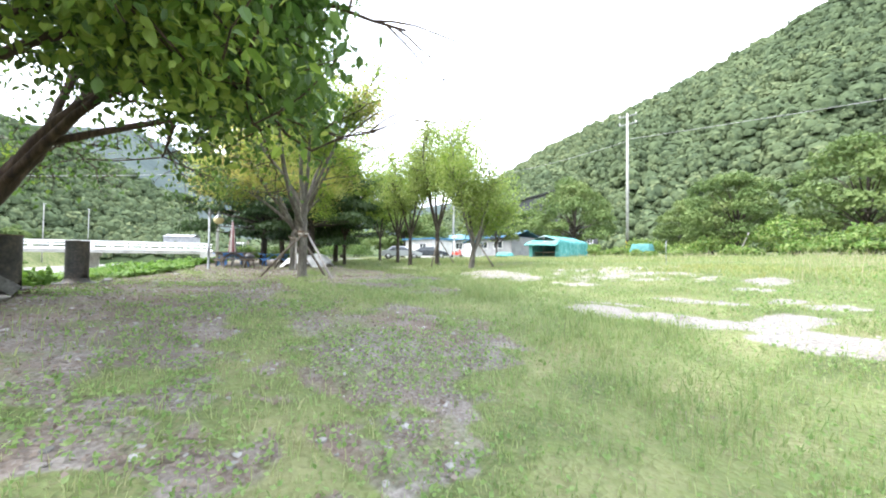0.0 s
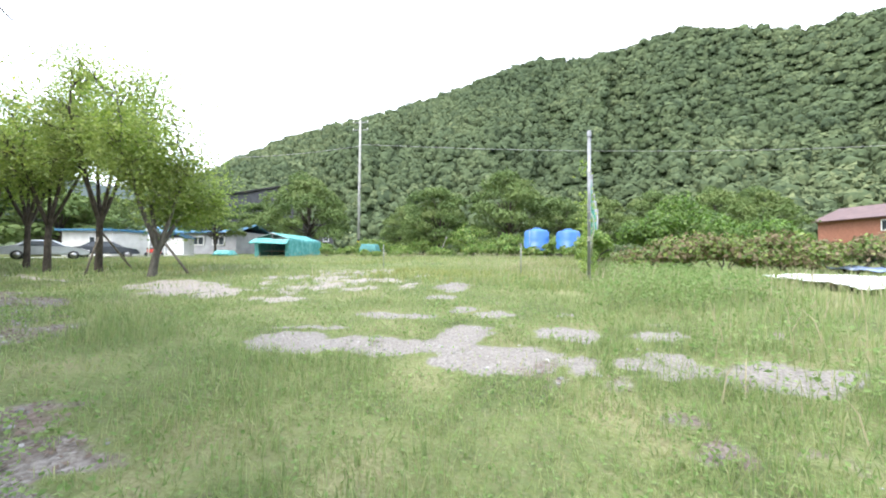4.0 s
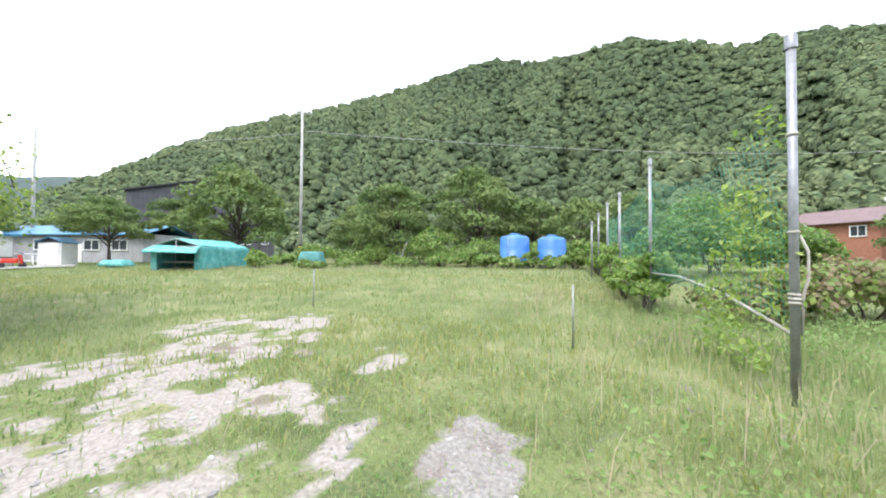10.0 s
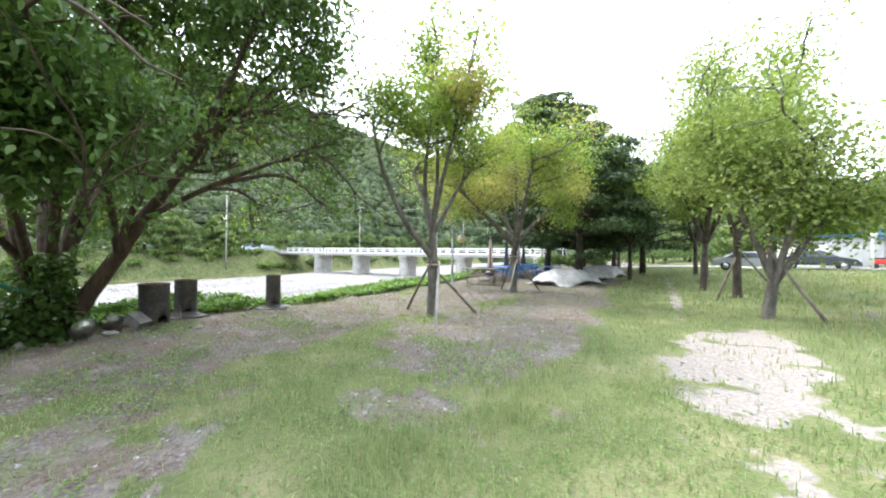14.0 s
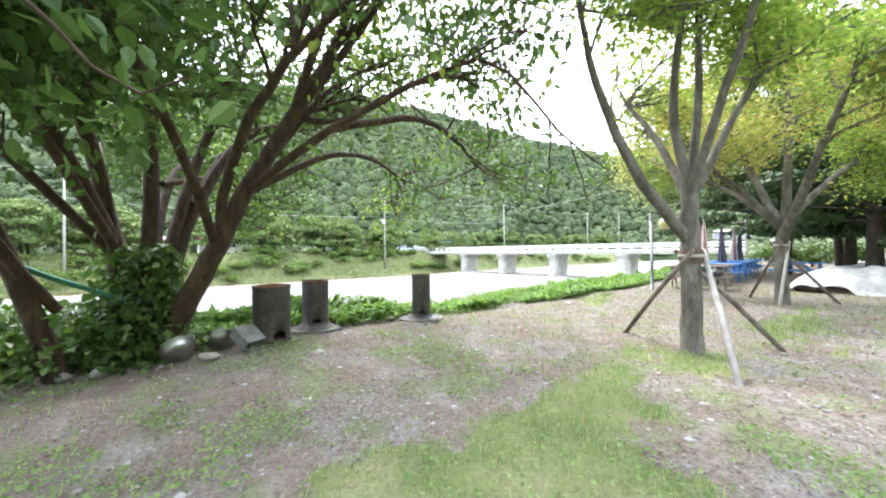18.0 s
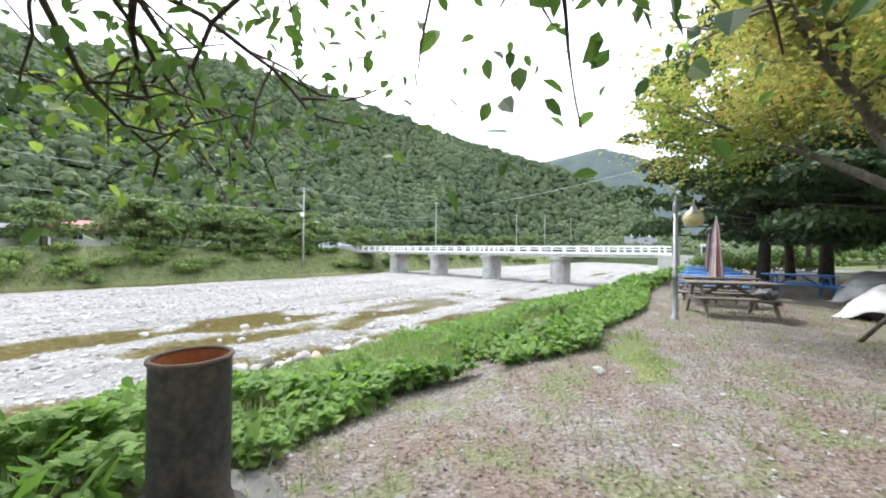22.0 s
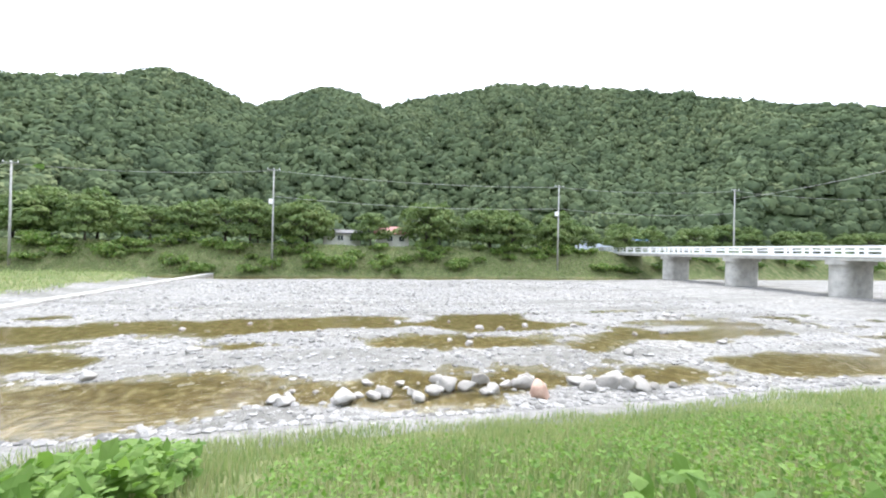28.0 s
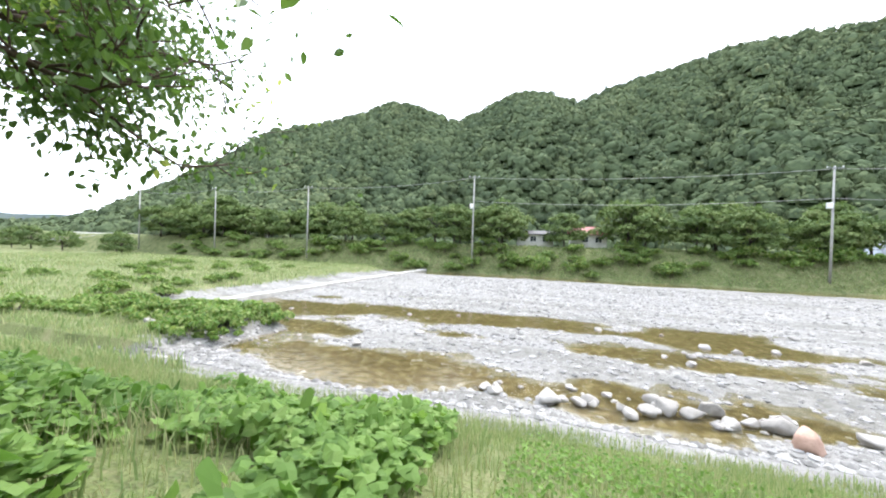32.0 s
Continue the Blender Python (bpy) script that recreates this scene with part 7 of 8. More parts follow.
def covered_stack(x, y, lx, ly, h, turn, seed):
    rg = Field(seed)
    root = thing("covered_stack", pose(*at(x, y), 0, 0, turn), "low stack under a wrinkled grey tarpaulin", "tarpaulin", "covered stacks")
    n, m = 40, 26
    U, V = np.meshgrid(np.linspace(-1, 1, n), np.linspace(-1, 1, m), indexing="ij")
    prof = np.clip(1.25 - np.abs(U) ** 3 * 0.9 - np.abs(V) ** 3 * 1.0, 0, 1) * (0.8 + 0.3 * rg(U * 2, V * 2, 3))
    z = h * prof * (1 - 0.25 * (U > 0.2) * 0.5) + 0.02 + 0.035 * rg(U * 7, V * 7, 2) * (prof > 0.05)
    vs = np.stack([U * lx / 2 * (1 + 0.05 * rg(U * 3, V * 3 + 4)), V * ly / 2 * (1 + 0.06 * rg(U * 3 + 9, V * 3)), np.maximum(z, 0.02)], -1).reshape(-1, 3)
    i, j = np.meshgrid(np.arange(n - 1), np.arange(m - 1), indexing="ij")
    fs = np.stack([i * m + j, (i + 1) * m + j, (i + 1) * m + j + 1, i * m + j + 1], -1).reshape(-1, 4)
    ob = np_part("sheet", vs, fs, TARP_GREY, root, smooth=True)
    ob.modifiers.new("thick", "SOLIDIFY").thickness = 0.01
    part("pallet", box((lx * 0.8, ly * 0.75, 0.16), pose(0, 0, 0.1), 0.01), WOOD_GREY, root)


covered_stack(-22.4, 2.3, 4.2, 2.4, 0.78, 158, 5)
covered_stack(-26.6, 2.6, 3.6, 2.4, 0.85, 165, 6)
covered_stack(-30.5, 3.4, 3.4, 2.6, 0.85, 165, 7)


# ---- north side: tent, tanks, sheds, houses ----
def teal_tent():
    root = thing("tarpaulin_tent", pose(*at(-26.1, 21.8, 0), 0, 0, 21), "teal tarpaulin tent with a ragged open front", "tent")
    w_, l_, e, p = 2.9, 6.1, 1.55, 2.05

    def sheet(name, pts, n, m, wave, mat=TEAL, seed=1):
        a, b, c, d = [np.array(q, float) for q in pts]
        U, V = np.meshgrid(np.linspace(0, 1, n), np.linspace(0, 1, m), indexing="ij")
        P = (a[None, None] * ((1 - U) * (1 - V))[..., None] + b * (U * (1 - V))[..., None] + c * (U * V)[..., None] + d * ((1 - U) * V)[..., None])
        nr_ = np.cross(b - a, d - a)
        nr_ /= np.linalg.norm(nr_)
        P = P + nr_ * (wave * Field(seed)(U * 5, V * 5, 3))[..., None]
        i, j = np.meshgrid(np.arange(n - 1), np.arange(m - 1), indexing="ij")
        fs = np.stack([i * m + j, (i + 1) * m + j, (i + 1) * m + j + 1, i * m + j + 1], -1).reshape(-1, 4)
        ob = np_part(name, P.reshape(-1, 3), fs, mat, root, smooth=True)
        ob.modifiers.new("thick", "SOLIDIFY").thickness = 0.01

    sheet("roof_panel", [(0, 0, e), (w_ / 2, 0, p), (w_ / 2, l_, p), (0, l_, e)], 14, 22, 0.05, seed=2)
    sheet("roof_panel", [(w_, 0, e), (w_ / 2, 0, p), (w_ / 2, l_, p), (w_, l_, e)], 14, 22, 0.05, seed=3)
    sheet("side_wall", [(w_, 0, 0), (w_, l_, 0), (w_ + 0.02, l_, e), (w_ + 0.02, 0, e)], 20, 10, 0.06, seed=4)
    sheet("side_wall", [(0, 0, 0), (0, l_, 0), (-0.02, l_, e), (-0.02, 0, e)], 20, 10, 0.06, seed=5)
    sheet("back_wall", [(0, l_, 0), (w_, l_, 0), (w_, l_, e), (0, l_, e)], 12, 10, 0.05, seed=6)
    sheet("awning", [(-0.12, -0.05, e - 0.02), (w_ + 0.1, -0.05, e - 0.02), (w_ + 0.15, -0.65, e - 0.42), (-0.2, -0.6, e - 0.38)], 24, 8, 0.12, seed=7)
    sheet("front_flap", [(0, 0, 0), (0.35, 0.02, 0), (0.3, 0.02, e), (0, 0, e)], 6, 10, 0.04, seed=8)
    sheet("front_flap", [(w_ - 0.35, 0.02, 0), (w_, 0, 0), (w_, 0, e), (w_ - 0.3, 0.02, e)], 6, 10, 0.04, seed=9)
    for x, y, z in ((0.03, 0.03, e), (w_ - 0.03, 0.03, e), (0.03, l_ - 0.03, e), (w_ - 0.03, l_ - 0.03, e), (w_ / 2, 0.03, p - 0.03)):
        tube("frame_pole", [(x, y, 0), (x, y, z)], 0.02, STEEL, root, 6)
    for a, b in (((0, 0.03, e), (w_ / 2, 0.03, p - 0.03)), ((w_, 0.03, e), (w_ / 2, 0.03, p - 0.03)), ((0, 0.03, e), (w_, 0.03, e))):
        tube("frame_bar", [a, b], 0.02, WHITE_PAINT, root, 6)
    part("shelf", box((w_ - 0.5, 1.2, 0.05), pose(w_ / 2, 1.2, 0.55), 0.01), WOOD_GREY, root)


teal_tent()


def small_cover(x, y, lx, ly, h, turn, label, mat=TEAL_FADED):
    rg = Field(int(abs(x) * 10))
    root = thing("covered_box", pose(*at(x, y), 0, 0, turn), label, "cover", "teal covers")
    n, m = 26, 18
    U, V = np.meshgrid(np.linspace(-1, 1, n), np.linspace(-1, 1, m), indexing="ij")
    prof = np.clip(3.2 - 3.0 * np.maximum(np.abs(U), np.abs(V)), 0, 1)
    vs = np.stack([U * lx / 2, V * ly / 2, h * prof + 0.05 * rg(U * 4, V * 4, 3)], -1).reshape(-1, 3)
    i, j = np.meshgrid(np.arange(n - 1), np.arange(m - 1), indexing="ij")
    fs = np.stack([i * m + j, (i + 1) * m + j, (i + 1) * m + j + 1, i * m + j + 1], -1).reshape(-1, 4)
    ob = np_part("sheet", vs, fs, mat, root, smooth=True)
    ob.modifiers.new("thick", "SOLIDIFY").thickness = 0.01
    part("crate", box((lx * 0.6, ly * 0.6, h * 0.85), pose(0, 0, h * 0.43), 0.02), WOOD_GREY, root)


small_cover(-20.3, 29.4, 1.9, 1.1, 1.15, 12, "faded teal sheet draped over a box")
small_cover(-33.2, 24.0, 1.8, 1.3, 0.55, 20, "teal sheet heaped over a low pile", TEAL)


def water_tank(x, y, r, h):
    root = thing("water_tank", pose(*at(x, y, 0.0)), "round blue plastic water tank half hidden by weeds", "tank", "blue water tanks")
    n = 28
    lathe("body", [(0, 0.3), (r, 0.3), (r * 1.02, 0.6), (r, 0.62), (r * 1.03, 1.0), (r * 1.0, 1.02), (r * 1.03, 1.45), (r, 1.5), (r * 1.0, h - 0.25), (r * 0.85, h - 0.08), (r * 0.4, h), (0, h)], TANK_BLUE, root, n)
    lathe("lid", [(0.32, h - 0.02), (0.32, h + 0.08), (0.28, h + 0.12), (0, h + 0.13)], TANK_BLUE, root, 18)
    lathe("plinth", [(r * 0.95, 0), (r * 0.95, 0.3)], CONCRETE, root, n)


water_tank(-5.5, 32.3, 1.0, 2.3)
water_tank(-3.0, 32.3, 0.92, 2.15)


def wall_box(root, name, size, m, mat, bevel=0.02, label=""):
    return part(name, box(size, m, bevel), mat, root, label)


def window(root, m, w_, h, frame=WHITE_PAINT):
    win = part("window", box((w_, 0.05, h), m, 0.005), GLASS_DARK, root)
    for dx, dz, sx, sz in ((0, h / 2, w_ + 0.1, 0.09), (0, -h / 2, w_ + 0.1, 0.09), (-w_ / 2, 0, 0.09, h), (w_ / 2, 0, 0.09, h), (0, 0, 0.06, h)):
        part("frame", box((sx, 0.1, sz), m @ pose(dx, -0.02, dz), 0.008), frame, win)


def ribbed(root, name, w_, h, m, mat, step=0.25):
    """Ribbed sheet cladding."""
    bm = bmesh.new()
    n = max(2, int(w_ / step) * 2)
    cols = []
    for k in range(n + 1):
        x = -w_ / 2 + w_ * k / n
        cols.append([bm.verts.new((x, -0.035 * (k % 2), z)) for z in (0, h)])
    for a, b in zip(cols, cols[1:]):
        bm.faces.new((a[0], b[0], b[1], a[1]))
    bm.transform(m)
    ob = part(name, bm, mat, root)
    ob.modifiers.new("thick", "SOLIDIFY").thickness = 0.02


def long_shed():
    root = thing("long_shed", pose(*at(-51.5, 28.6, 0), 0, 0, 14.5), "long grey metal-clad shed with a blue sheet roof", "shed")
    wall_box(root, "wall", (20, 6, 2.9), pose(0, 3, 1.45), WALL_GREY)
    ribbed(root, "cladding", 19.9, 2.85, pose(0, -0.03, 0), WALL_GREY)
    for s, y0 in ((1, -0.5), (-1, 6.5)):
        part("roof_slope", box((20.8, 3.75, 0.08), pose(0, 3 - s * 1.75, 3.35, s * 18, 0, 0), 0.01), ROOF_BLUE, root)
    for x in (9.0, 6.0, 0.5, -4, -8):
        window(root, pose(x - 1.5, -0.09, 1.75), 1.7, 1.0)
    part("door", box((0.95, 0.06, 2.0), pose(3.0, -0.1, 1.0), 0.01), WALL_WHITE, root)


long_shed()


def booth():
    root = thing("pump_booth", pose(*at(-41.0, 24.3), 0, 0, 25), "small white booth with a blue gabled roof", "booth")
    wall_box(root, "body", (1.7, 1.5, 1.85), pose(0, 0, 0.93), WALL_WHITE)
    part("door", box((0.7, 0.05, 1.6), pose(0.3, -0.77, 0.85), 0.01), WHITE_PAINT, root)
    for s in (-1, 1):
        part("roof_slope", box((1.15, 1.8, 0.06), pose(s * 0.48, 0, 2.08, 0, s * 24, 0), 0.01), ROOF_BLUE, root)
    bm = bmesh.new()
    a = [bm.verts.new(p) for p in ((-0.85, -0.75, 1.84), (0.85, -0.75, 1.84), (0, -0.75, 2.22))]
    bm.faces.new(a)
    ob = part("gable", bm, BLACK, root)
    ob.modifiers.new("thick", "SOLIDIFY").thickness = 0.03
    for k in range(6):
        part("pale_board", box((0.09, 0.02, 0.8), pose(-0.9 + 0.36 * k, -1.05, 0.4, 0, 4 * (k % 3 - 1), 0), 0.004), WHITE_PAINT, root)


booth()


def dark_house():
    root = thing("dark_house", pose(-54.2, 43.2, land1(-54.2, 43.2), 0, 0, 50), "tall dark-clad building with a slanting roof", "house")
    bm = bmesh.new()
    pts = [(-5.8, 0, 0), (5.6, 0, 0), (5.6, 0, 11.9), (-5.8, 0, 9.0)]
    lo = [bm.verts.new(p) for p in pts]
    hi = [bm.verts.new((x, 10, z)) for x, y, z in pts]
    bm.faces.new(lo)
    bm.faces.new(hi[::-1])
    for k in range(4):
        bm.faces.new((lo[k], hi[k], hi[(k + 1) % 4], lo[(k + 1) % 4]))
    part("wall", bm, WALL_DARK, root)
    part("roof", box((12.2, 10.9, 0.25), pose(-0.1, 5, 10.62, 0, -14.3, 0), 0.02), BLACK, root)
    ribbed(root, "cladding", 11.2, 8.9, pose(-0.1, -0.05, 0.1), WALL_DARK, 0.5)
    wall_box(root, "annex", (6.6, 8, 5.0), pose(9.0, 3, 2.5), WALL_DARK)
    part("annex_roof", box((7.2, 8.8, 0.25), pose(9.1, 3, 5.12), 0.02), BLACK, root)
    window(root, pose(8.2, -1.06, 3.2), 1.6, 2.2)
    window(root, pose(11.0, -1.06, 3.2), 0.9, 2.0)
    window(root, pose(2.0, -0.12, 6.0), 0.9, 0.9)


dark_house()


def brick_house():
    x, y = 27.6, 52.4
    z0 = land1(x, y)
    root = thing("brick_house", pose(x, y, z0, 0, 0, 30), "red brick cottage with a brown gabled roof", "house")
    w_, l_, e, p = 6.2, 8.0, 3.7, 5.1
    bm = bmesh.new()
    pts = [(-w_ / 2, 0, 0), (w_ / 2, 0, 0), (w_ / 2, 0, e), (0, 0, p), (-w_ / 2, 0, e)]
    lo, hi = [bm.verts.new(q) for q in pts], [bm.verts.new((a, l_, c)) for a, b, c in pts]
    bm.faces.new(lo)
    bm.faces.new(hi[::-1])
    for k in range(5):
        bm.faces.new((lo[k], hi[k], hi[(k + 1) % 5], lo[(k + 1) % 5]))
    part("wall", bm, BRICK, root)
    ang = math.degrees(math.atan2(p - e, w_ / 2))
    for s in (-1, 1):
        part("roof_slope", box((w_ / 2 / math.cos(radians(ang)) + 0.6, l_ + 0.9, 0.12), pose(s * (w_ / 4 + 0.22), l_ / 2 - 0.1, (p + e) / 2 + 0.02, 0, s * ang, 0), 0.01), ROOF_BROWN, root)
        part("bargeboard", box((w_ / 2 / math.cos(radians(ang)) + 0.6, 0.06, 0.22), pose(s * (w_ / 4 + 0.22), -0.58, (p + e) / 2 + 0.0, 0, s * ang, 0), 0.005), WHITE_PAINT, root)
    window(root, pose(-0.9, -0.04, 2.8), 1.5, 1.1)
    window(root, pose(-w_ / 2 - 0.03, 1.6, 2.8, 0, 0, -90), 1.2, 1.0)
    heat = thing("solar_heater", pose(x + 0.2, y + 1.6, z0 + p - 0.15, 0, 0, 30), "solar water heater with a white tank on blue frame", "heater")
    tube("tank", [(-0.9, 0, 0.95), (0.9, 0, 0.95)], 0.26, WHITE_PAINT, heat, 16)
    part("collector", box((1.8, 1.3, 0.08), pose(0, -0.6, 0.42, 35, 0, 0), 0.01), CAR_DARK, heat)
    for sx in (-0.8, 0.8):
        tube("leg", [(sx, 0.1, -0.35), (sx, 0, 0.75)], 0.03, ROOF_BLUE, heat, 6)
        tube("strut", [(sx, -1.0, -0.3), (sx, 0, 0.7)], 0.03, ROOF_BLUE, heat, 6)
    shed = thing("lean_to_shed", pose(*at(26.6, 44.8), 0, 0, 28), "grey corrugated shed with a flat dark roof", "shed")
    wall_box(shed, "wall", (7, 3.2, 3.8), pose(1.0, 0, 1.9), WALL_GREY)
    ribbed(shed, "cladding", 6.9, 3.75, pose(1.0, -1.63, 0), WALL_GREY, 0.22)
    part("roof", box((7.6, 4.2, 0.12), pose(1.0, -0.2, 3.92, 3, 0, 0), 0.01), WALL_DARK, shed)
    tube("post", [(-2.4, -2.0, 0), (-2.4, -2.0, 3.82)], 0.05, STEEL, shed, 8)
    tank = thing("roof_tank", pose(28.0, 45.4, land1(26.6, 44.8) + 4.0), "square blue water tank on the shed roof", "tank")
    part("body", box((1.6, 1.6, 1.0), pose(0, 0, 0.5), 0.08), TANK_BLUE, tank)
    part("lid", box((1.9, 1.9, 0.08), pose(0, 0, 1.05), 0.02), WHITE_PAINT, tank)


brick_house()


# ---- cars and yard clutter ----
def car(x, y, turn, mat, label):
    root = thing("car", pose(*at(x, y, 0.02), 0, 0, turn), label, "car", "parked cars")
    prof = [(-2.25, 0.35), (-2.28, 0.75), (-2.1, 0.92), (-1.6, 0.98), (-0.95, 1.42), (0.35, 1.45), (1.15, 0.98), (1.95, 0.85), (2.25, 0.65), (2.28, 0.35)]
    bm = bmesh.new()
    rows = []
    for yy, pull in ((-0.88, 0.0), (-0.84, 0.0), (0, 0), (0.84, 0), (0.88, 0)):
        rows.append([bm.verts.new((a, yy * (0.8 if b > 1.2 else 1.0), b)) for a, b in prof])
    for a, b in zip(rows, rows[1:]):
        for k in range(len(prof) - 1):
            bm.faces.new((a[k], a[k + 1], b[k + 1], b[k]))
    bm.faces.new(rows[0])
    bm.faces.new(rows[-1][::-1])
    bm.faces.new([r[0] for r in rows] + [r[-1] for r in rows[::-1]])
    bmesh.ops.bevel(bm, geom=bm.edges[:], offset=0.03, segments=1, affect="EDGES")
    part("body", bm, mat, root)
    for s in (-1, 1):
        bm = bmesh.new()
        q = [bm.verts.new(p) for p in ((-1.35, s * 0.885, 0.98), (-0.85, s * 0.745, 1.34), (0.3, s * 0.745, 1.37), (0.95, s * 0.885, 0.98))]
        bm.faces.new(q)
        ob = part("side_window", bm, GLASS_DARK, root)
        ob.modifiers.new("thick", "SOLIDIFY").thickness = 0.02
        part("headlight", box((0.12, 0.32, 0.12), pose(2.2, s * 0.6, 0.68), 0.03), WHITE_PAINT, root)
        part("tail_light", box((0.08, 0.3, 0.14), pose(-2.27, s * 0.62, 0.78), 0.02), RED_PLASTIC, root)
        for xx in (-1.4, 1.4):
            wheel = lathe("wheel", [(0, -0.1), (0.2, -0.1), (0.32, -0.09), (0.33, 0), (0.32, 0.09), (0.2, 0.1), (0, 0.1)], BLACK, root, 20, m=pose(xx, s * 0.8, 0.33, 90, 0, 0))
            lathe("rim", [(0, -0.115), (0.2, -0.115), (0.2, 0.115), (0, 0.115)], STEEL_BRIGHT, wheel, 14, m=pose(xx, s * 0.8, 0.33, 90, 0, 0))


car(-37.5, 13.2, 72, CAR_SILVER, "silver saloon car parked beside the lawn")
car(-40.5, 17.8, 75, CAR_DARK, "dark car parked behind the silver one")


def white_cabin():
    root = thing("white_cabin", pose(*at(-47, 20.5), 0, 0, 20), "small white rendered cabin behind the parked car", "cabin")
    wall_box(root, "wall", (5.5, 4, 2.5), pose(0, 0, 1.25), WALL_WHITE)
    part("roof", box((6.2, 4.8, 0.2), pose(0, 0, 2.6), 0.02), ROOF_BLUE, root)
    window(root, pose(1.0, -2.03, 1.5), 1.3, 0.9)


white_cabin()
root = thing("yard_lamp", pose(*at(-36.4, 19.2)), "short pale lamp post with a round white head", "lamp post")
tube("pole", [(0, 0, 0), (0, 0, 2.3)], 0.06, WHITE_PAINT, root, 10)
lathe("head", [(0.05, 2.2), (0.22, 2.28), (0.26, 2.42), (0.2, 2.55), (0, 2.6)], WHITE_PAINT, root, 14)
root = thing("scooter", pose(*at(-39.3, 21.0), 0, 0, 40), "small red scooter parked by the shed", "scooter")
part("body", box((0.9, 0.25, 0.35), pose(-0.1, 0, 0.55), 0.08), RED_PLASTIC, root)
part("seat", box((0.6, 0.26, 0.1), pose(-0.3, 0, 0.78), 0.04), BLACK, root)
part("front_shield", box((0.1, 0.34, 0.7), pose(0.5, 0, 0.65, 0, -15, 0), 0.04), RED_PLASTIC, root)
tube("handlebar", [(0.5, -0.3, 1.05), (0.48, 0, 1.08), (0.5, 0.3, 1.05)], 0.02, BLACK, root, 6)
for xx in (-0.55, 0.6):
    lathe("wheel", [(0, -0.05), (0.2, -0.05), (0.23, 0), (0.2, 0.05), (0, 0.05)], BLACK, root, 16, m=pose(xx, 0, 0.23, 90, 0, 0))
root = thing("sun_bed", pose(*at(-43.6, 23.6), 0, 0, 20), "pale metal-framed lounger beside the shed", "lounger")
part("frame", box((1.9, 0.7, 0.05), pose(0, 0, 0.4), 0.01), WHITE_PAINT, root)
part("cover", box((1.7, 0.6, 0.06), pose(0, 0, 0.95), 0.02), WHITE_PAINT, root)
for sx in (-0.85, 0.85):
    for sy in (-0.3, 0.3):
        tube("leg", [(sx, sy, 0), (sx, sy, 0.95)], 0.02, STEEL, root, 6)


def ground_sheet(x, y, lx, ly, turn, mat, label, seed):
    rg = Field(seed)
    n, m = 36, 14
    U, V = np.meshgrid(np.linspace(-1, 1, n), np.linspace(-1, 1, m), indexing="ij")
    c, s = math.cos(radians(turn)), math.sin(radians(turn))
    X = x + U * lx / 2 * c - V * ly / 2 * s
    Y = y + U * lx / 2 * s + V * ly / 2 * c
    Z = land(X, Y) + 0.16 + 0.1 * rg(U * 4, V * 3, 3)
    i, j = np.meshgrid(np.arange(n - 1), np.arange(m - 1), indexing="ij")
    fs = np.stack([i * m + j, (i + 1) * m + j, (i + 1) * m + j + 1, i * m + j + 1], -1).reshape(-1, 4)
    ob = np_part("ground_sheet", np.stack([X, Y, Z], -1).reshape(-1, 3), fs, mat, smooth=True)
    ob.modifiers.new("thick", "SOLIDIFY").thickness = 0.02
    return tagged(ob, label, "sheet", "ground sheets")


ground_sheet(6.6, 11.9, 6.0, 1.9, 26, SHEET_WHITE, "white plastic sheet spread over weeds", 3)
ground_sheet(8.4, 16.6, 3.6, 2.0, 20, SHEET_BLUE, "pale blue sheet spread near the hedge", 4)


# ---- far bank buildings, booth by the bridge ----
def cottage(x, y, w_, l_, e, p, turn, wall, roof, label, base=None):
    root = thing("cottage", pose(x, y, land1(x, y) if base is None else base, 0, 0, turn), label, "house", "far bank houses")
    wall_box(root, "wall", (w_, l_, e), pose(0, 0, e / 2), wall)
    ang = math.degrees(math.atan2(p - e, l_ / 2))
    for s in (-1, 1):
        part("roof_slope", box((w_ + 0.8, l_ / 2 / math.cos(radians(ang)) + 0.5, 0.15), pose(0, s * (l_ / 4 + 0.15), (p + e) / 2, -s * ang, 0, 0), 0.01), roof, root)
    for k in range(int(w_ / 2.2)):
        window(root, pose(-w_ / 2 + 1.3 + 2.2 * k, l_ / 2 + 0.04, e * 0.6, 0, 0, 180), 1.1, 1.0)


cottage(-17.0, -76.5, 6.0, 5, 2.4, 3.7, 0, WALL_WHITE, ROOF_RED, "small white cottage with a red roof")
cottage(-7.8, -76.5, 6.5, 4, 2.3, 2.9, 0, WALL_WHITE, WALL_DARK, "low white roadside building with dark roof")
cottage(-80, -86, 9, 6, 3, 4.2, 10, WALL_WHITE, ROOF_BLUE, "white farm building near the bridge")
cottage(-201, -37, 11, 9, 3.6, 4.6, 78, WALL_GREY, WALL_GREY, "pale grey building on the slope beyond the bridge", float(hill(259, 199)) - 0.5)
cottage(62, -84, 9, 6, 3, 4.4, -10, WALL_WHITE, ROOF_RED, "white house with red roof down the valley")


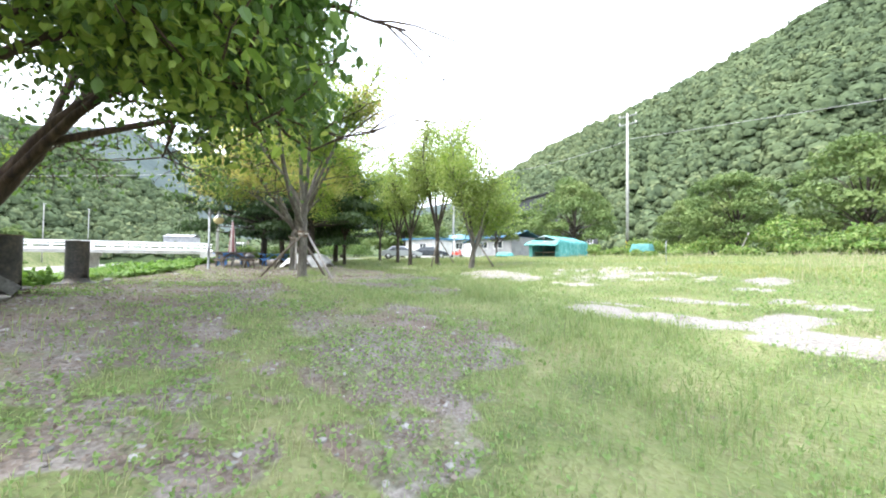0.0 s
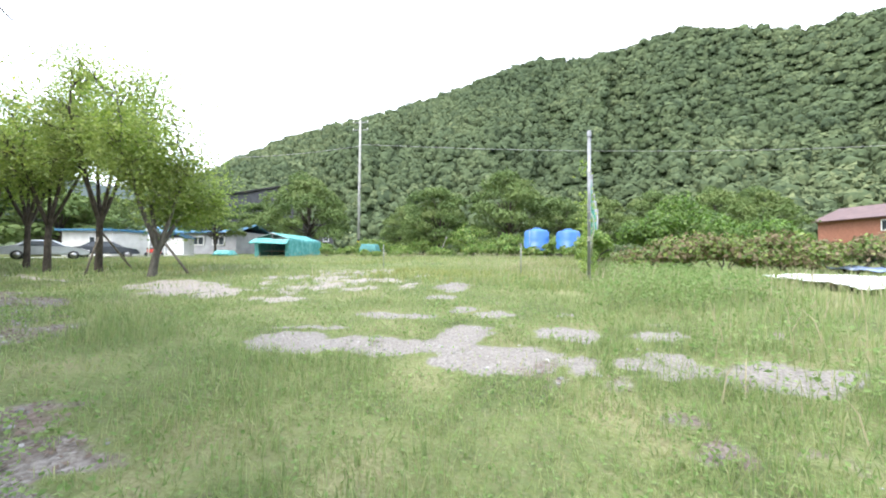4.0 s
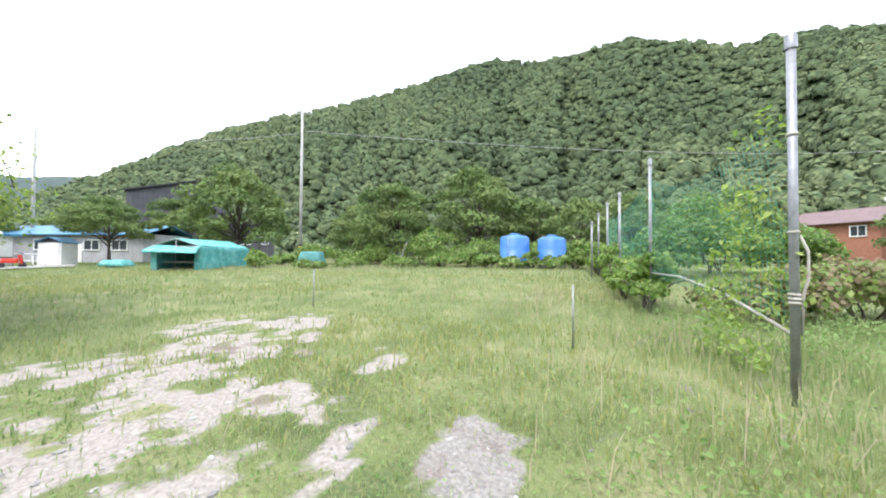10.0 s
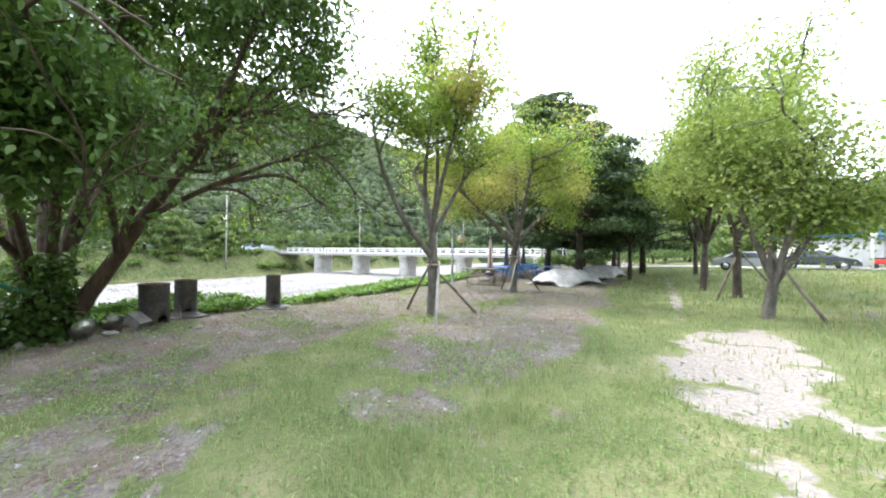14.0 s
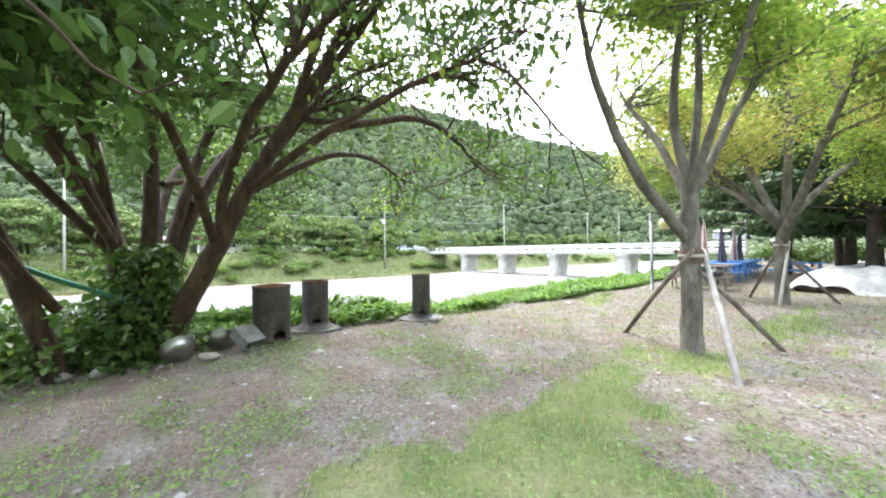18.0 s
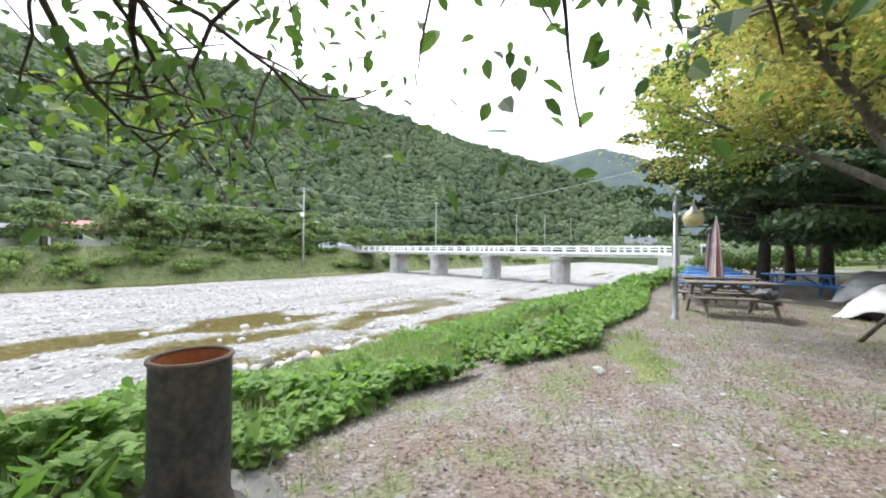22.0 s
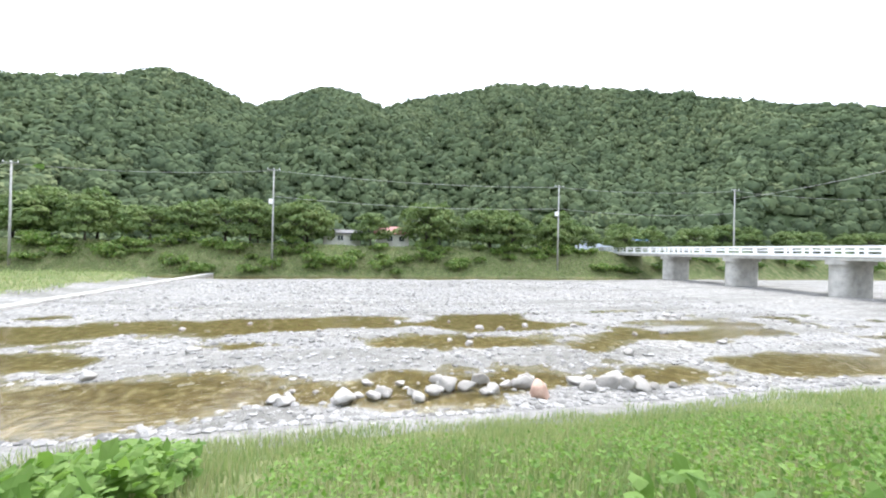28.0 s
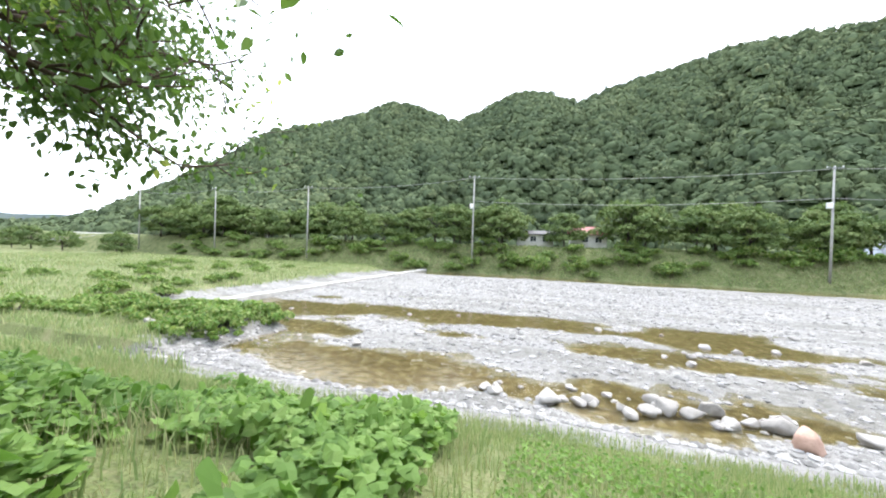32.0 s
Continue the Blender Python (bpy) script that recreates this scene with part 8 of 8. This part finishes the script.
def greenhouse(x, y, r, length, turn):
    root = thing("greenhouse", pose(*at(x, y), 0, 0, turn), "round-arched greenhouse under milky plastic film", "greenhouse")
    film = material("milky_film", [(0.4, 0.45, 0.52), (0.52, 0.57, 0.64)], 1, 0.35, fine=6)
    bm = bmesh.new()
    n = 16
    rows = [[bm.verts.new((xx, r * math.cos(math.pi * k / n), r * 0.95 * math.sin(math.pi * k / n) + 0.0)) for k in range(n + 1)] for xx in np.linspace(-length / 2, length / 2, 8)]
    for a, b in zip(rows, rows[1:]):
        for k in range(n):
            bm.faces.new((a[k], a[k + 1], b[k + 1], b[k]))
    bm.faces.new(rows[0])
    bm.faces.new(rows[-1][::-1])
    part("film", bm, film, root, smooth=True)
    for xx in np.linspace(-length / 2, length / 2, 9):
        tube("hoop", [(xx, (r + 0.03) * math.cos(math.pi * k / n), (r + 0.03) * 0.95 * math.sin(math.pi * k / n)) for k in range(n + 1)], 0.04, STEEL, root, 5)


greenhouse(-68, -84, 3.0, 13, 0)
greenhouse(-90, -88, 3.0, 12, 8)
root = thing("telephone_booth", pose(*at(-54.5, -3.6), 0, 0, 75), "white framed glass booth beside the bridge road", "booth")
for sx in (-0.45, 0.45):
    for sy in (-0.45, 0.45):
        part("corner_post", box((0.09, 0.09, 2.2), pose(sx, sy, 1.1), 0.01), WHITE_PAINT, root)
part("roof", box((1.15, 1.15, 0.2), pose(0, 0, 2.28), 0.03), WHITE_PAINT, root)
for m in (pose(0, -0.45, 1.1), pose(0, 0.45, 1.1), pose(0.45, 0, 1.1, 0, 0, 90), pose(-0.45, 0, 1.1, 0, 0, 90)):
    part("pane", box((0.8, 0.02, 2.0), m), GLASS_DARK, root)
root = thing("marker_post", pose(*at(-53.0, -2.6)), "weathered post with yellow and black bands", "post")
tube("post", [(0, 0, 0), (0, 0, 2.6)], 0.09, WOOD_STAKE, root, 8)
for k in range(4):
    lathe("band", [(0.096, 0.4 + 0.2 * k), (0.096, 0.6 + 0.2 * k)], (YELLOW_BAND, BLACK)[k % 2], root, 10)
